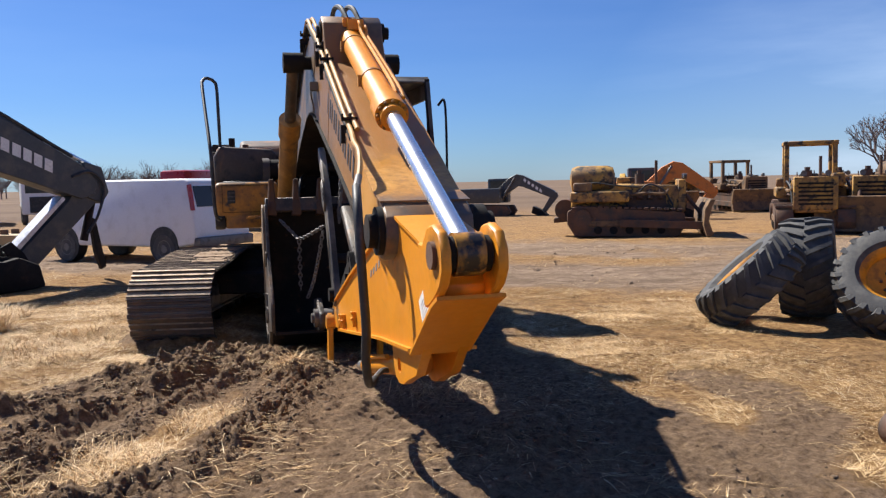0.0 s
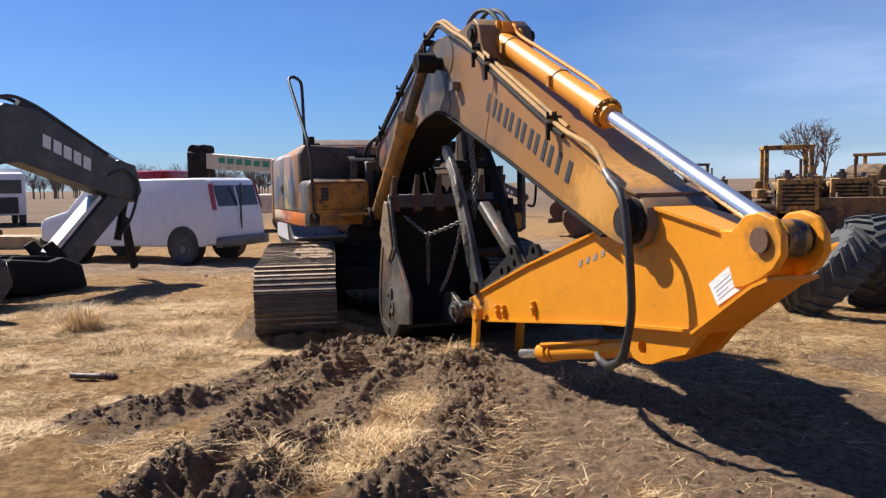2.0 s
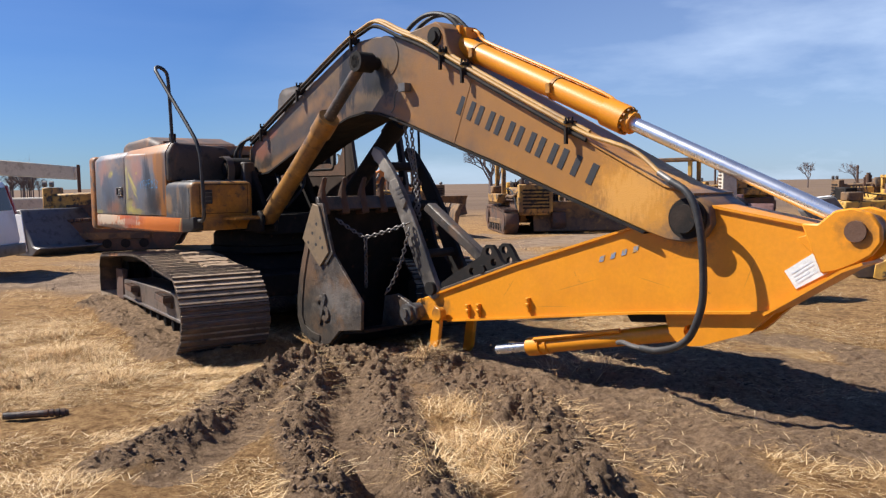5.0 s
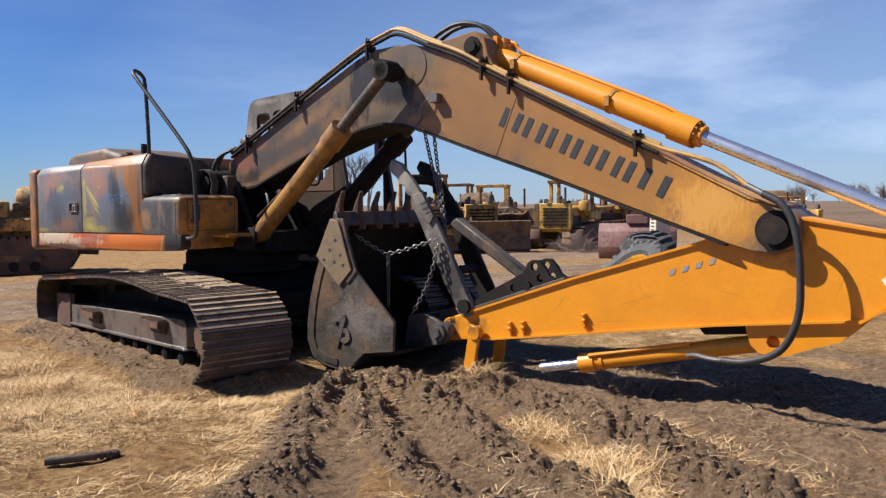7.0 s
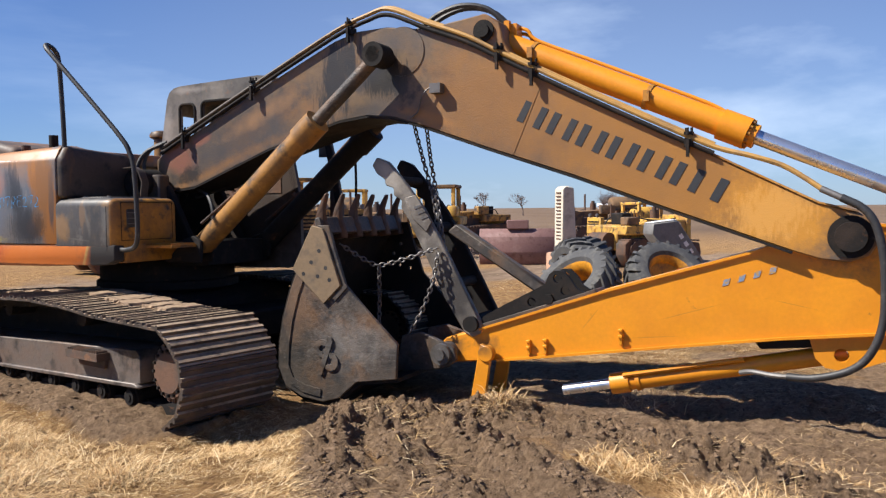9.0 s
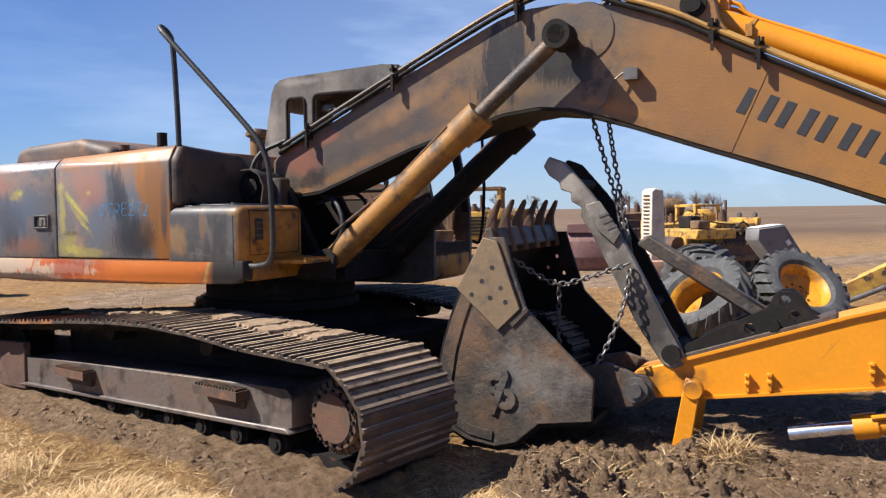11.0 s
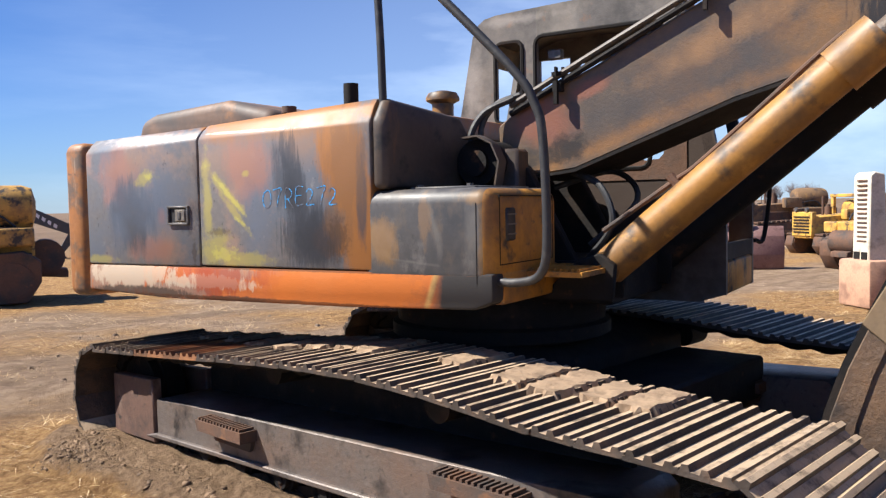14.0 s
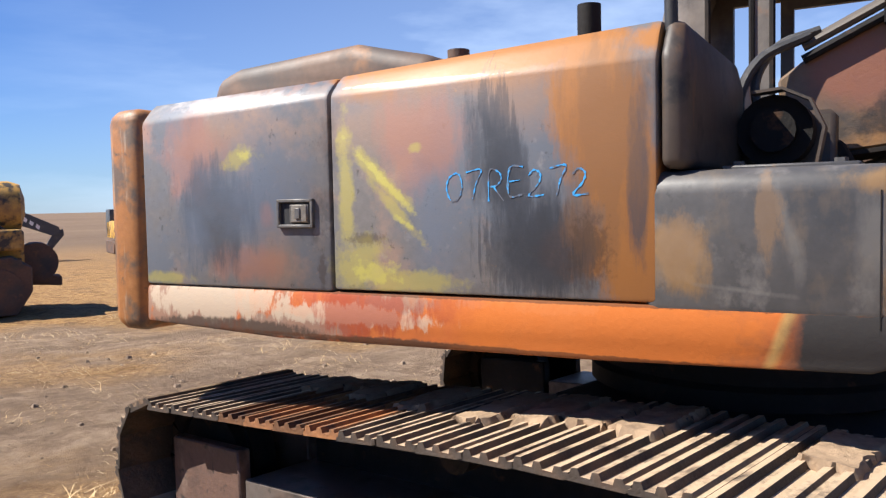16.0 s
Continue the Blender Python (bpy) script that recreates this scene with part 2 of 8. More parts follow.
M_bucket = material("worn grey bucket steel", (0.078, 0.062, 0.050), [((0.17, 0.092, 0.046), 2.4, 0.48, 0.66, (1, 1, 1), 0.8), ((0.045, 0.040, 0.037), 4.5, 0.48, 0.62), ((0.20, 0.175, 0.15), 13.0, 0.60, 0.74, (1, 1, 1), 0.6), ((0.03, 0.027, 0.025), 26.0, 0.58, 0.68, (1, 1, 1), 0.7), ((0.24, 0.21, 0.18), 34.0, 0.64, 0.72, (0.6, 1, 1.4), 0.6)], rough=0.5, metal=0.1, bump=0.4, bump_scale=30)
overlay(M_bucket, (0.20, 0.115, 0.062), [(1.75, 0.95, 0.22, 0.5), (2.0, 1.1, 0.2, 0.15)], 4.0, 0.8, (1, 1, 1), 0.8, 2.0)
overlay(M_bucket, (0.24, 0.22, 0.20), [(2.35, 0.6, 0.5, 0.35), (3.05, 0.5, 0.12, 0.12)], 9.0, 0.9, (1, 1, 1), 0.55, 2.4)
M_thumb = material("worn pale steel", (0.21, 0.185, 0.158), [((0.10, 0.085, 0.072), 3, 0.46, 0.64), ((0.28, 0.25, 0.22), 8, 0.58, 0.72)], rough=0.5, metal=0.1, bump=0.2)
overlay(M_thumb, (0.40, 0.36, 0.31), [(2.42, 2.18, 0.22, 0.16, -0.9)], 5.0, 0.8, (1, 1, 1), 0.75, 1.6)
overlay(M_thumb, (0.040, 0.036, 0.034), [(3.12, 1.05, 0.35, 0.6, -1.0)], 4.0, 0.6, (1, 1, 1), 0.9, 1.4)
M_tooth = material("rusted bucket tooth", (0.105, 0.055, 0.032), [((0.07, 0.05, 0.04), 5, 0.5, 0.66)], rough=0.7, metal=0.2, bump=0.25)
M_cutter = material("tan worn plate", (0.205, 0.142, 0.082), [((0.09, 0.075, 0.06), 5, 0.52, 0.7)], rough=0.6, bump=0.15)
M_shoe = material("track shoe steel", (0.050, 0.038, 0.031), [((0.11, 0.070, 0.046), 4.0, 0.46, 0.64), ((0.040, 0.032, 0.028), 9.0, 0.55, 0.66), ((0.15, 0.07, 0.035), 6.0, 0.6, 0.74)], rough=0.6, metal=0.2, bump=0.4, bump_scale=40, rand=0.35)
M_frame = material("dark track frame", (0.145, 0.122, 0.110), [((0.17, 0.105, 0.076), 2.2, 0.48, 0.68, (0.5, 1, 1), 0.7), ((0.035, 0.031, 0.030), 3.4, 0.52, 0.66), ((0.26, 0.225, 0.20), 8.0, 0.62, 0.74, (0.5, 1, 1), 0.7), ((0.03, 0.027, 0.025), 20.0, 0.60, 0.70, (1, 1, 1), 0.6)], rough=0.46, metal=0.25, bump=0.22)
M_guard = material("rusty guard plate", (0.125, 0.072, 0.055), [((0.06, 0.042, 0.036), 3.0, 0.46, 0.62), ((0.20, 0.135, 0.105), 6.0, 0.56, 0.70, (1, 1, 0.6)), ((0.03, 0.025, 0.023), 11.0, 0.62, 0.70)], rough=0.6, bump=0.2)
dust_and_toplight(M_shoe, (0.55, 0.405, 0.27), 0.95, 6.0, 0.33, 0.50)
M_chrome = material("chromed rod", (0.80, 0.81, 0.83), [((0.60, 0.61, 0.64), 5, 0.5, 0.7)], rough=0.28, metal=0.9, grain=0.03, rough_var=0.08)
M_rubber = material("black rubber hose", (0.028, 0.028, 0.03), [((0.09, 0.085, 0.08), 8, 0.55, 0.75)], rough=0.55, bump=0.1)
M_tyre = material("weathered tyre rubber", (0.062, 0.062, 0.064), [((0.12, 0.115, 0.105), 5, 0.5, 0.7)], rough=0.8, bump=0.2)
M_steel = material("grey steel", (0.16, 0.15, 0.145), [((0.08, 0.07, 0.06), 5, 0.5, 0.7)], rough=0.5, metal=0.5, bump=0.1)
M_letter = material("charcoal decal", (0.032, 0.034, 0.038), [((0.12, 0.08, 0.045), 9, 0.62, 0.74)], rough=0.55)
M_white = material("white decal", (0.78, 0.77, 0.74), [((0.55, 0.54, 0.52), 20, 0.55, 0.7)], rough=0.5)
M_van = material("white van paint", (0.72, 0.73, 0.76), [((0.42, 0.41, 0.40), 2.5, 0.5, 0.8, (1, 1, 1), 0.5)], rough=0.35, grain=0.03)
M_glass = material("dark window glass", (0.02, 0.022, 0.026), rough=0.08, rough_var=0.04)
M_black = material("black plastic", (0.022, 0.022, 0.024), [((0.06, 0.055, 0.05), 6, 0.5, 0.7)], rough=0.6)
M_red = material("red plastic", (0.33, 0.02, 0.02), rough=0.3)
M_dgrey = material("dark grey machine paint", (0.055, 0.060, 0.064), [((0.11, 0.10, 0.085), 3, 0.5, 0.7)], rough=0.5, bump=0.08)
M_cat = material("old machine yellow", (0.50, 0.27, 0.055), [((0.23, 0.125, 0.05), 2.0, 0.42, 0.60), ((0.045, 0.034, 0.027), 4.5, 0.50, 0.60), ((0.62, 0.38, 0.11), 7.0, 0.6, 0.72, (1, 1, 1), 0.7)], rough=0.7, bump=0.2)
M_catrust = material("rusty yellow steel", (0.20, 0.115, 0.055), [((0.07, 0.05, 0.038), 2.5, 0.45, 0.62), ((0.36, 0.20, 0.06), 4, 0.58, 0.7)], rough=0.8, bump=0.2)
M_orange = material("orange machine paint", (0.58, 0.19, 0.035), [((0.20, 0.09, 0.04), 2.5, 0.52, 0.7)], rough=0.6)
M_bright = material("bright machine yellow", (0.62, 0.36, 0.065), [((0.36, 0.19, 0.055), 2.5, 0.44, 0.62), ((0.07, 0.05, 0.035), 4.0, 0.54, 0.64)], rough=0.6, bump=0.1)
M_maroon = material("faded maroon steel", (0.20, 0.105, 0.095), [((0.30, 0.19, 0.17), 2, 0.5, 0.72), ((0.12, 0.06, 0.05), 6, 0.55, 0.7)], rough=0.75, bump=0.1)
M_cream = material("cream painted steel", (0.56, 0.50, 0.40), [((0.30, 0.25, 0.19), 4, 0.52, 0.72)], rough=0.65)
M_rim = material("yellow wheel rim", (0.60, 0.26, 0.015), [((0.25, 0.11, 0.02), 4, 0.50, 0.66)], rough=0.5)
M_tin = material("grey-brown bark", (0.17, 0.125, 0.11), [((0.10, 0.075, 0.065), 2, 0.5, 0.7)], rough=0.9)
M_green = material("green panel", (0.03, 0.25, 0.16), rough=0.5)


# ---- mesh helpers ----
def part(name, bm, mat, parent=None, label="", smooth=False):
    me = bpy.data.meshes.new(name)
    bmesh.ops.recalc_face_normals(bm, faces=bm.faces)
    bm.to_mesh(me)
    bm.free()
    for m in (mat if isinstance(mat, (list, tuple)) else [mat]):
        me.materials.append(m)
    if smooth:
        for p in me.polygons:
            p.use_smooth = True
    me.set_sharp_from_angle(angle=radians(42))
    ob = new(name, me)
    ob.parent = parent
    if label:
        tagged(ob, label)
    return ob


def thing(name, m, label, category, group="", kind=""):
    ob = new(name)
    ob.matrix_world = m
    return tagged(ob, label, category, group, kind)


def bevelled(bm, width, segments=1, angle=25):
    bmesh.ops.recalc_face_normals(bm, faces=bm.faces)
    bm.normal_update()
    edges = [e for e in bm.edges if len(e.link_faces) == 2 and e.calc_face_angle(0) > radians(angle)]
    if edges and width:
        bmesh.ops.bevel(bm, geom=edges, offset=width, segments=segments, profile=0.5, affect="EDGES", clamp_overlap=True)
    return bm


def add_box(bm, x0, x1, y0, y1, z0, z1, m=None, mat=0):
    vs = [bm.verts.new((x, y, z)) for x in (x0, x1) for y in (y0, y1) for z in (z0, z1)]
    for f in ((0, 1, 3, 2), (4, 6, 7, 5), (0, 4, 5, 1), (2, 3, 7, 6), (0, 2, 6, 4), (1, 5, 7, 3)):
        bm.faces.new([vs[i] for i in f]).material_index = mat
    if m is not None:
        for v in vs:
            v.co = m @ v.co
    return vs


def box(x0, x1, y0, y1, z0, z1, bev=0.01, seg=1):
    bm = bmesh.new()
    add_box(bm, x0, x1, y0, y1, z0, z1)
    return bevelled(bm, bev, seg)


def add_prism(bm, profile, y0, y1, m=None, mat=0):
    """A profile of (x, z), from y0 to y1."""
    a = [bm.verts.new((x, y0, z)) for x, z in profile]
    b = [bm.verts.new((x, y1, z)) for x, z in profile]
    fs = [bm.faces.new(a), bm.faces.new(b[::-1])]
    for i in range(len(a)):
        j = (i + 1) % len(a)
        fs.append(bm.faces.new((a[i], b[i], b[j], a[j])))
    for f in fs:
        f.material_index = mat
    if m is not None:
        for v in a + b:
            v.co = m @ v.co
    return a + b


def prism(profile, y0, y1, bev=0.01, seg=1):
    bm = bmesh.new()
    add_prism(bm, profile, y0, y1)
    return bevelled(bm, bev, seg)


def add_cyl(bm, p0, p1, r0, r1=None, n=20, caps=True, mat=0):
    r1 = r0 if r1 is None else r1
    p0, p1 = Vector(p0), Vector(p1)
    q = (p1 - p0).to_track_quat("Z", "Y").to_matrix()
    rings = []
    for p, r in ((p0, r0), (p1, r1)):
        rings.append([bm.verts.new(p + q @ Vector((r * math.cos(2 * math.pi * i / n), r * math.sin(2 * math.pi * i / n), 0))) for i in range(n)])
    for i in range(n):
        j = (i + 1) % n
        f = bm.faces.new((rings[0][i], rings[0][j], rings[1][j], rings[1][i]))
        f.smooth, f.material_index = True, mat
    if caps:
        bm.faces.new(rings[0][::-1]).material_index = mat
        bm.faces.new(rings[1]).material_index = mat


def cyl(p0, p1, r0, r1=None, n=20):
    bm = bmesh.new()
    add_cyl(bm, p0, p1, r0, r1, n)
    return bm


def add_lathe(bm, profile, n=24, m=None, closed=False, mat=0):
    """profile of (radius, height) turned about z."""
    rings = []
    for r, z in profile:
        rings.append([bm.verts.new((r * math.cos(2 * math.pi * i / n), r * math.sin(2 * math.pi * i / n), z)) for i in range(n)])
    pairs = list(zip(rings, rings[1:])) + ([(rings[-1], rings[0])] if closed else [])
    for a, b in pairs:
        for i in range(n):
            j = (i + 1) % n
            f = bm.faces.new((a[i], a[j], b[j], b[i]))
            f.smooth, f.material_index = True, mat
    if not closed:
        bm.faces.new(rings[0][::-1]).material_index = mat
        bm.faces.new(rings[-1]).material_index = mat
    if m is not None:
        for ring in rings:
            for v in ring:
                v.co = m @ v.co


def smooth_path(points, steps=6):
    pts = [Vector(p) for p in points]
    if len(pts) < 3:
        return pts
    out = []
    ext = [2 * pts[0] - pts[1]] + pts + [2 * pts[-1] - pts[-2]]
    for i in range(1, len(ext) - 2):
        p0, p1, p2, p3 = ext[i - 1 : i + 3]
        for s in range(steps):
            t = s / steps
            out.append(0.5 * (2 * p1 + (p2 - p0) * t + (2 * p0 - 5 * p1 + 4 * p2 - p3) * t * t + (3 * p1 - p0 - 3 * p2 + p3) * t**3))
    return out + [pts[-1]]


def add_tube(bm, points, r, n=8, steps=6, mat=0):
    pts = smooth_path(points, steps) if steps > 1 else [Vector(p) for p in points]
    rings, side = [], None
    for i, p in enumerate(pts):
        d = (pts[min(i + 1, len(pts) - 1)] - pts[max(i - 1, 0)]).normalized()
        if side is None:
            side = d.orthogonal().normalized()
        side = (side - d * side.dot(d)).normalized()
        up = d.cross(side)
        rings.append([bm.verts.new(p + r * (math.cos(2 * math.pi * k / n) * side + math.sin(2 * math.pi * k / n) * up)) for k in range(n)])
    for a, b in zip(rings, rings[1:]):
        for k in range(n):
            j = (k + 1) % n
            f = bm.faces.new((a[k], a[j], b[j], b[k]))
            f.smooth, f.material_index = True, mat
    bm.faces.new(rings[0][::-1]).material_index = mat
    bm.faces.new(rings[-1]).material_index = mat


def strip(line, thick, y0, y1, bev=0.0):
    """One continuous plate along a line of (x, z), thick to the right of its way."""
    out = []
    for i, (x, z) in enumerate(line):
        a, b = line[max(i - 1, 0)], line[min(i + 1, len(line) - 1)]
        d = Vector((b[0] - a[0], b[1] - a[1])).normalized()
        out.append((x + d.y * thick, z - d.x * thick))
    bm = bmesh.new()
    rows = []
    for p, q in zip(line, out):
        rows.append([bm.verts.new((p[0], y0, p[1])), bm.verts.new((p[0], y1, p[1])), bm.verts.new((q[0], y1, q[1])), bm.verts.new((q[0], y0, q[1]))])
    for r, s in zip(rows, rows[1:]):
        for k in range(4):
            bm.faces.new((r[k], r[(k + 1) % 4], s[(k + 1) % 4], s[k]))
    bm.faces.new(rows[0][::-1]), bm.faces.new(rows[-1])
    return bevelled(bm, bev) if bev else bm


def tube(points, r, n=8, steps=6):
    bm = bmesh.new()
    add_tube(bm, points, r, n, steps)
    return bm


# ---- ground ----
def lattice(ix, iy, seed):
    h = (ix.astype(np.int64) * 374761393 + iy.astype(np.int64) * 668265263 + seed * 974634541) & 0xFFFFFFFF
    h = ((h ^ (h >> 13)) * 1274126177) & 0xFFFFFFFF
    return ((h ^ (h >> 16)) & 0xFFFF) / 65535.0


def value_noise(x, y, seed):
    ix, iy = np.floor(x), np.floor(y)
    fx, fy = x - ix, y - iy
    fx, fy = fx * fx * (3 - 2 * fx), fy * fy * (3 - 2 * fy)
    a, b = lattice(ix, iy, seed), lattice(ix + 1, iy, seed)
    c, d = lattice(ix, iy + 1, seed), lattice(ix + 1, iy + 1, seed)
    return (a * (1 - fx) + b * fx) * (1 - fy) + (c * (1 - fx) + d * fx) * fy


def fbm(x, y, scale, seed, octaves=4):
    total, amp, norm = 0.0, 1.0, 0.0
    for o in range(octaves):
        total = total + amp * value_noise(x * scale * 2**o + 17.3 * o, y * scale * 2**o - 9.1 * o, seed + o)
        norm += amp
        amp *= 0.5
    return total / norm


def line_distance(x, y, pts):
    best = np.full(np.shape(x), 1e9)
    for (ax, ay), (bx, by) in zip(pts, pts[1:]):
        dx, dy = bx - ax, by - ay
        t = np.clip(((x - ax) * dx + (y - ay) * dy) / (dx * dx + dy * dy), 0, 1)
        best = np.minimum(best, np.hypot(x - ax - t * dx, y - ay - t * dy))
    return best


# ridges of churned mud beside the wheel ruts: line, half width, height
RIDGES = [
    ([(-4.7, 6.6), (-4.0, 7.2), (-3.55, 7.95), (-3.0, 8.6), (-2.3, 9.2)], 0.26, 0.13),
    ([(-4.6, 3.0), (-3.9, 4.3), (-3.63, 5.26), (-3.42, 6.37), (-3.1, 7.5), (-2.6, 8.5)], 0.22, 0.12),
    ([(-3.7, 3.2), (-3.2, 4.5), (-2.75, 6.0), (-2.4, 7.2), (-1.9, 8.3)], 0.24, 0.15),
    ([(-2.9, 3.0), (-2.3, 4.4), (-1.8, 5.4), (-1.45, 6.5), (-1.5, 7.3)], 0.34, 0.16),
    ([(-3.85, 10.2), (-3.95, 12.5), (-4.15, 15.4)], 0.19, 0.03),
]
RUTS = [
    ([(-4.3, 3.0), (-3.5, 4.8), (-3.1, 6.2), (-2.75, 7.4), (-2.2, 8.6)], 0.28, 0.09),
    ([(-4.4, 6.2), (-3.8, 6.9), (-3.3, 7.9)], 0.22, 0.06),
    ([(-1.9, 3.0), (-1.2, 4.6), (-0.8, 5.8), (-0.4, 6.8)], 0.35, 0.07),
]
MOUNDS = [(-1.45, 8.1, 0.5, 0.14), (-1.5, 7.2, 0.4, 0.08), (-2.1, 8.9, 0.5, 0.10), (0.6, 6.0, 0.5, 0.05), (-4.2, 14.9, 0.22, 0.09)]


def mud_at(x, y):
    m = np.zeros(np.shape(x))
    wob = (fbm(x, y, 2.2, 5) - 0.5) * 0.5
    for line, w, h in RIDGES:
        m = np.maximum(m, 1.35 - line_distance(x, y, line) / (w * 1.25) + wob * (1 + 0.8 * (w < 0.2)))
    for line, w, h in RUTS:
        m = np.maximum(m, 1.35 - line_distance(x, y, line) / (w * 1.35) + wob)
    for cx, cy, r, h in MOUNDS:
        m = np.maximum(m, 1.45 - np.hypot(x - cx, y - cy) / (r * 1.2) + wob)
    # under and before the machine
    m = np.maximum(m, 1.5 - line_distance(x, y, [(-1.8, 9.0), (-0.3, 5.5), (0.7, 4.4)]) / 0.85 + wob * 1.5)
    # mud along the boom's cast shadow, its dark colour also deepening that shade
    m = np.maximum(m, 1.5 - line_distance(x, y, [(-0.1, 9.2), (0.9, 6.8), (1.7, 5.2)]) / 0.85 + wob * 1.6)
    m = np.maximum(m, 1.6 - line_distance(x, y, [(-3.42, 10.0), (-3.66, 15.5)]) / 0.40 + wob * 1.9)
    m = np.maximum(m, 1.6 - line_distance(x, y, [(-0.2, 10.2), (-0.5, 15.2)]) / 0.9 + wob)
    m = np.maximum(m, 1.2 - line_distance(x, y, [(2.2, 5.2), (2.9, 6.5), (2.6, 7.6)]) / 0.5 + wob * 2)
    m = np.maximum(m, 0.9 - line_distance(x, y, [(4.5, 2.5), (3.2, 4.0), (2.2, 5.0)]) / 0.5 + wob * 2)
    return np.clip(m, 0, 1)


def road_at(x, y):
    """The bare dirt road that runs behind the machine."""
    d = line_distance(x, y, [(-60, 33), (-25, 27), (-8, 20.5), (0, 17.6), (4.5, 16.2), (9.0, 17.5), (16, 17.0), (26, 13.0), (60, 0)])
    w = (fbm(x, y, 0.6, 9) - 0.5)
    road = 1.25 - d / 2.6 + w * 1.4
    yard = 1.2 - line_distance(x, y, [(-2, 22), (12, 23), (30, 24)]) / 4.0 + w * 2.2
    return np.clip(np.maximum(road, yard * 0.8), 0, 1)


def height_at(x, y, mud=None, road=None):
    x, y = np.asarray(x, float), np.asarray(y, float)
    near = np.clip(1.6 - np.hypot(x + 2, y - 9) / 22, 0, 1)
    h = (fbm(x, y, 0.35, 1, 3) - 0.5) * 0.10 * near
    ridge = np.zeros_like(h)
    for line, w, a in RIDGES:
        d = line_distance(x, y, line) + (fbm(x, y, 1.7, 21) - 0.5) * 0.22
        ridge = np.maximum(ridge, a * np.clip(2.6 * fbm(x, y, 0.8, 27, 2) - 0.62, 0.12, 1.0) * np.exp(-(d / w) ** 2 * 1.6))
    for cx, cy, r, a in MOUNDS:
        ridge = np.maximum(ridge, a * np.exp(-((np.hypot(x - cx, y - cy) + (fbm(x, y, 2.0, 23) - 0.5) * 0.3) / r) ** 2 * 1.4))
    h = h + ridge
    for line, w, a in RUTS:
        h = h - a * np.exp(-((line_distance(x, y, line) / w) ** 4)) * (1 - np.clip(ridge / 0.06, 0, 1))
    mud = mud_at(x, y) if mud is None else mud
    lump = fbm(x, y, 5.0, 31, 4)
    crag = 1 - 2 * np.abs(fbm(x + 0.15 * lump, y, 4.5, 37, 4) - 0.5)
    rough = np.clip(ridge / 0.09, 0, 1)
    h = h + mud * near * ((lump - 0.5) * (0.055 + 0.10 * rough) + (0.25 + 0.75 * rough) * (crag - 0.75) * 0.13 + (fbm(x, y, 14.0, 39, 2) - 0.5) * (0.05 + 0.085 * rough))
    crumb = 1 - 2 * np.abs(fbm(x + 0.08 * lump, y - 0.06 * lump, 9.5, 67, 3) - 0.5)
    crumb = crumb + 0.5 * (fbm(x, y, 19.0, 73, 2) - 0.5)
    churned = np.clip(ridge / 0.07 + 2.2 * (fbm(x, y, 1.6, 69, 3) - 0.52), 0, 1)
    h = h + mud * near * churned * ((crumb - 0.72) * 0.13 + (fbm(x, y, 24.0, 71, 2) - 0.5) * 0.045)
    h = h + (1 - mud) * near * ((fbm(x, y, 6.0, 41, 3) - 0.5) * 0.045 + (fbm(x, y, 1.9, 43, 3) - 0.5) * 0.07)
    # flat bed under both tracks
    bed = np.maximum(np.clip(3.0 - line_distance(x, y, [(-3.25, 10.1), (-3.55, 15.3)]) / 0.19, 0, 1), np.clip(1.5 - line_distance(x, y, [(-0.35, 10.1), (-0.6, 15.0)]) / 0.5, 0, 1))
    near_track = line_distance(x, y, [(-3.27, 10.25), (-3.55, 15.3)])
    sunk = np.clip((0.92 - near_track + (fbm(x, y, 2.0, 47) - 0.5) * 0.3) / 0.28, 0, 1)
    h = h * (1 - bed) + 0.028 * bed
    h = h * (1 - sunk) + sunk * (0.112 + (crag - 0.75) * 0.10 + (fbm(x, y, 13.0, 49, 2) - 0.5) * 0.06)
    road = road_at(x, y) if road is None else road
    h = h + road * (fbm(x, y, 1.4, 51, 4) - 0.5) * 0.09
    return h


def spaced(lo, hi, step, far, growth=1.22):
    mid = list(np.arange(lo, hi + step / 2, step))
    right, s = [], step
    while (right[-1] if right else mid[-1]) < far:
        s *= growth
        right.append((right[-1] if right else mid[-1]) + s)
    left, s = [], step
    while (left[-1] if left else mid[0]) > -far:
        s *= growth
        left.append((left[-1] if left else mid[0]) - s)
    return np.array(left[::-1] + mid + right)


gx, gy = spaced(-6.8, 3.0, 0.021, 4500, 1.065), spaced(3.0, 11.0, 0.021, 4500, 1.065)
GX, GY = np.meshgrid(gx, gy)
G_MUD, G_ROAD = mud_at(GX, GY), road_at(GX, GY)
GZ = height_at(GX, GY, G_MUD, G_ROAD)


def sampled(grid, x, y):
    """A value of the ground's grid between its corners."""
    i = np.clip(np.searchsorted(gx, x) - 1, 0, len(gx) - 2)
    j = np.clip(np.searchsorted(gy, y) - 1, 0, len(gy) - 2)
    fx, fy = (x - gx[i]) / (gx[i + 1] - gx[i]), (y - gy[j]) / (gy[j + 1] - gy[j])
    return (grid[j, i] * (1 - fx) + grid[j, i + 1] * fx) * (1 - fy) + (grid[j + 1, i] * (1 - fx) + grid[j + 1, i + 1] * fx) * fy


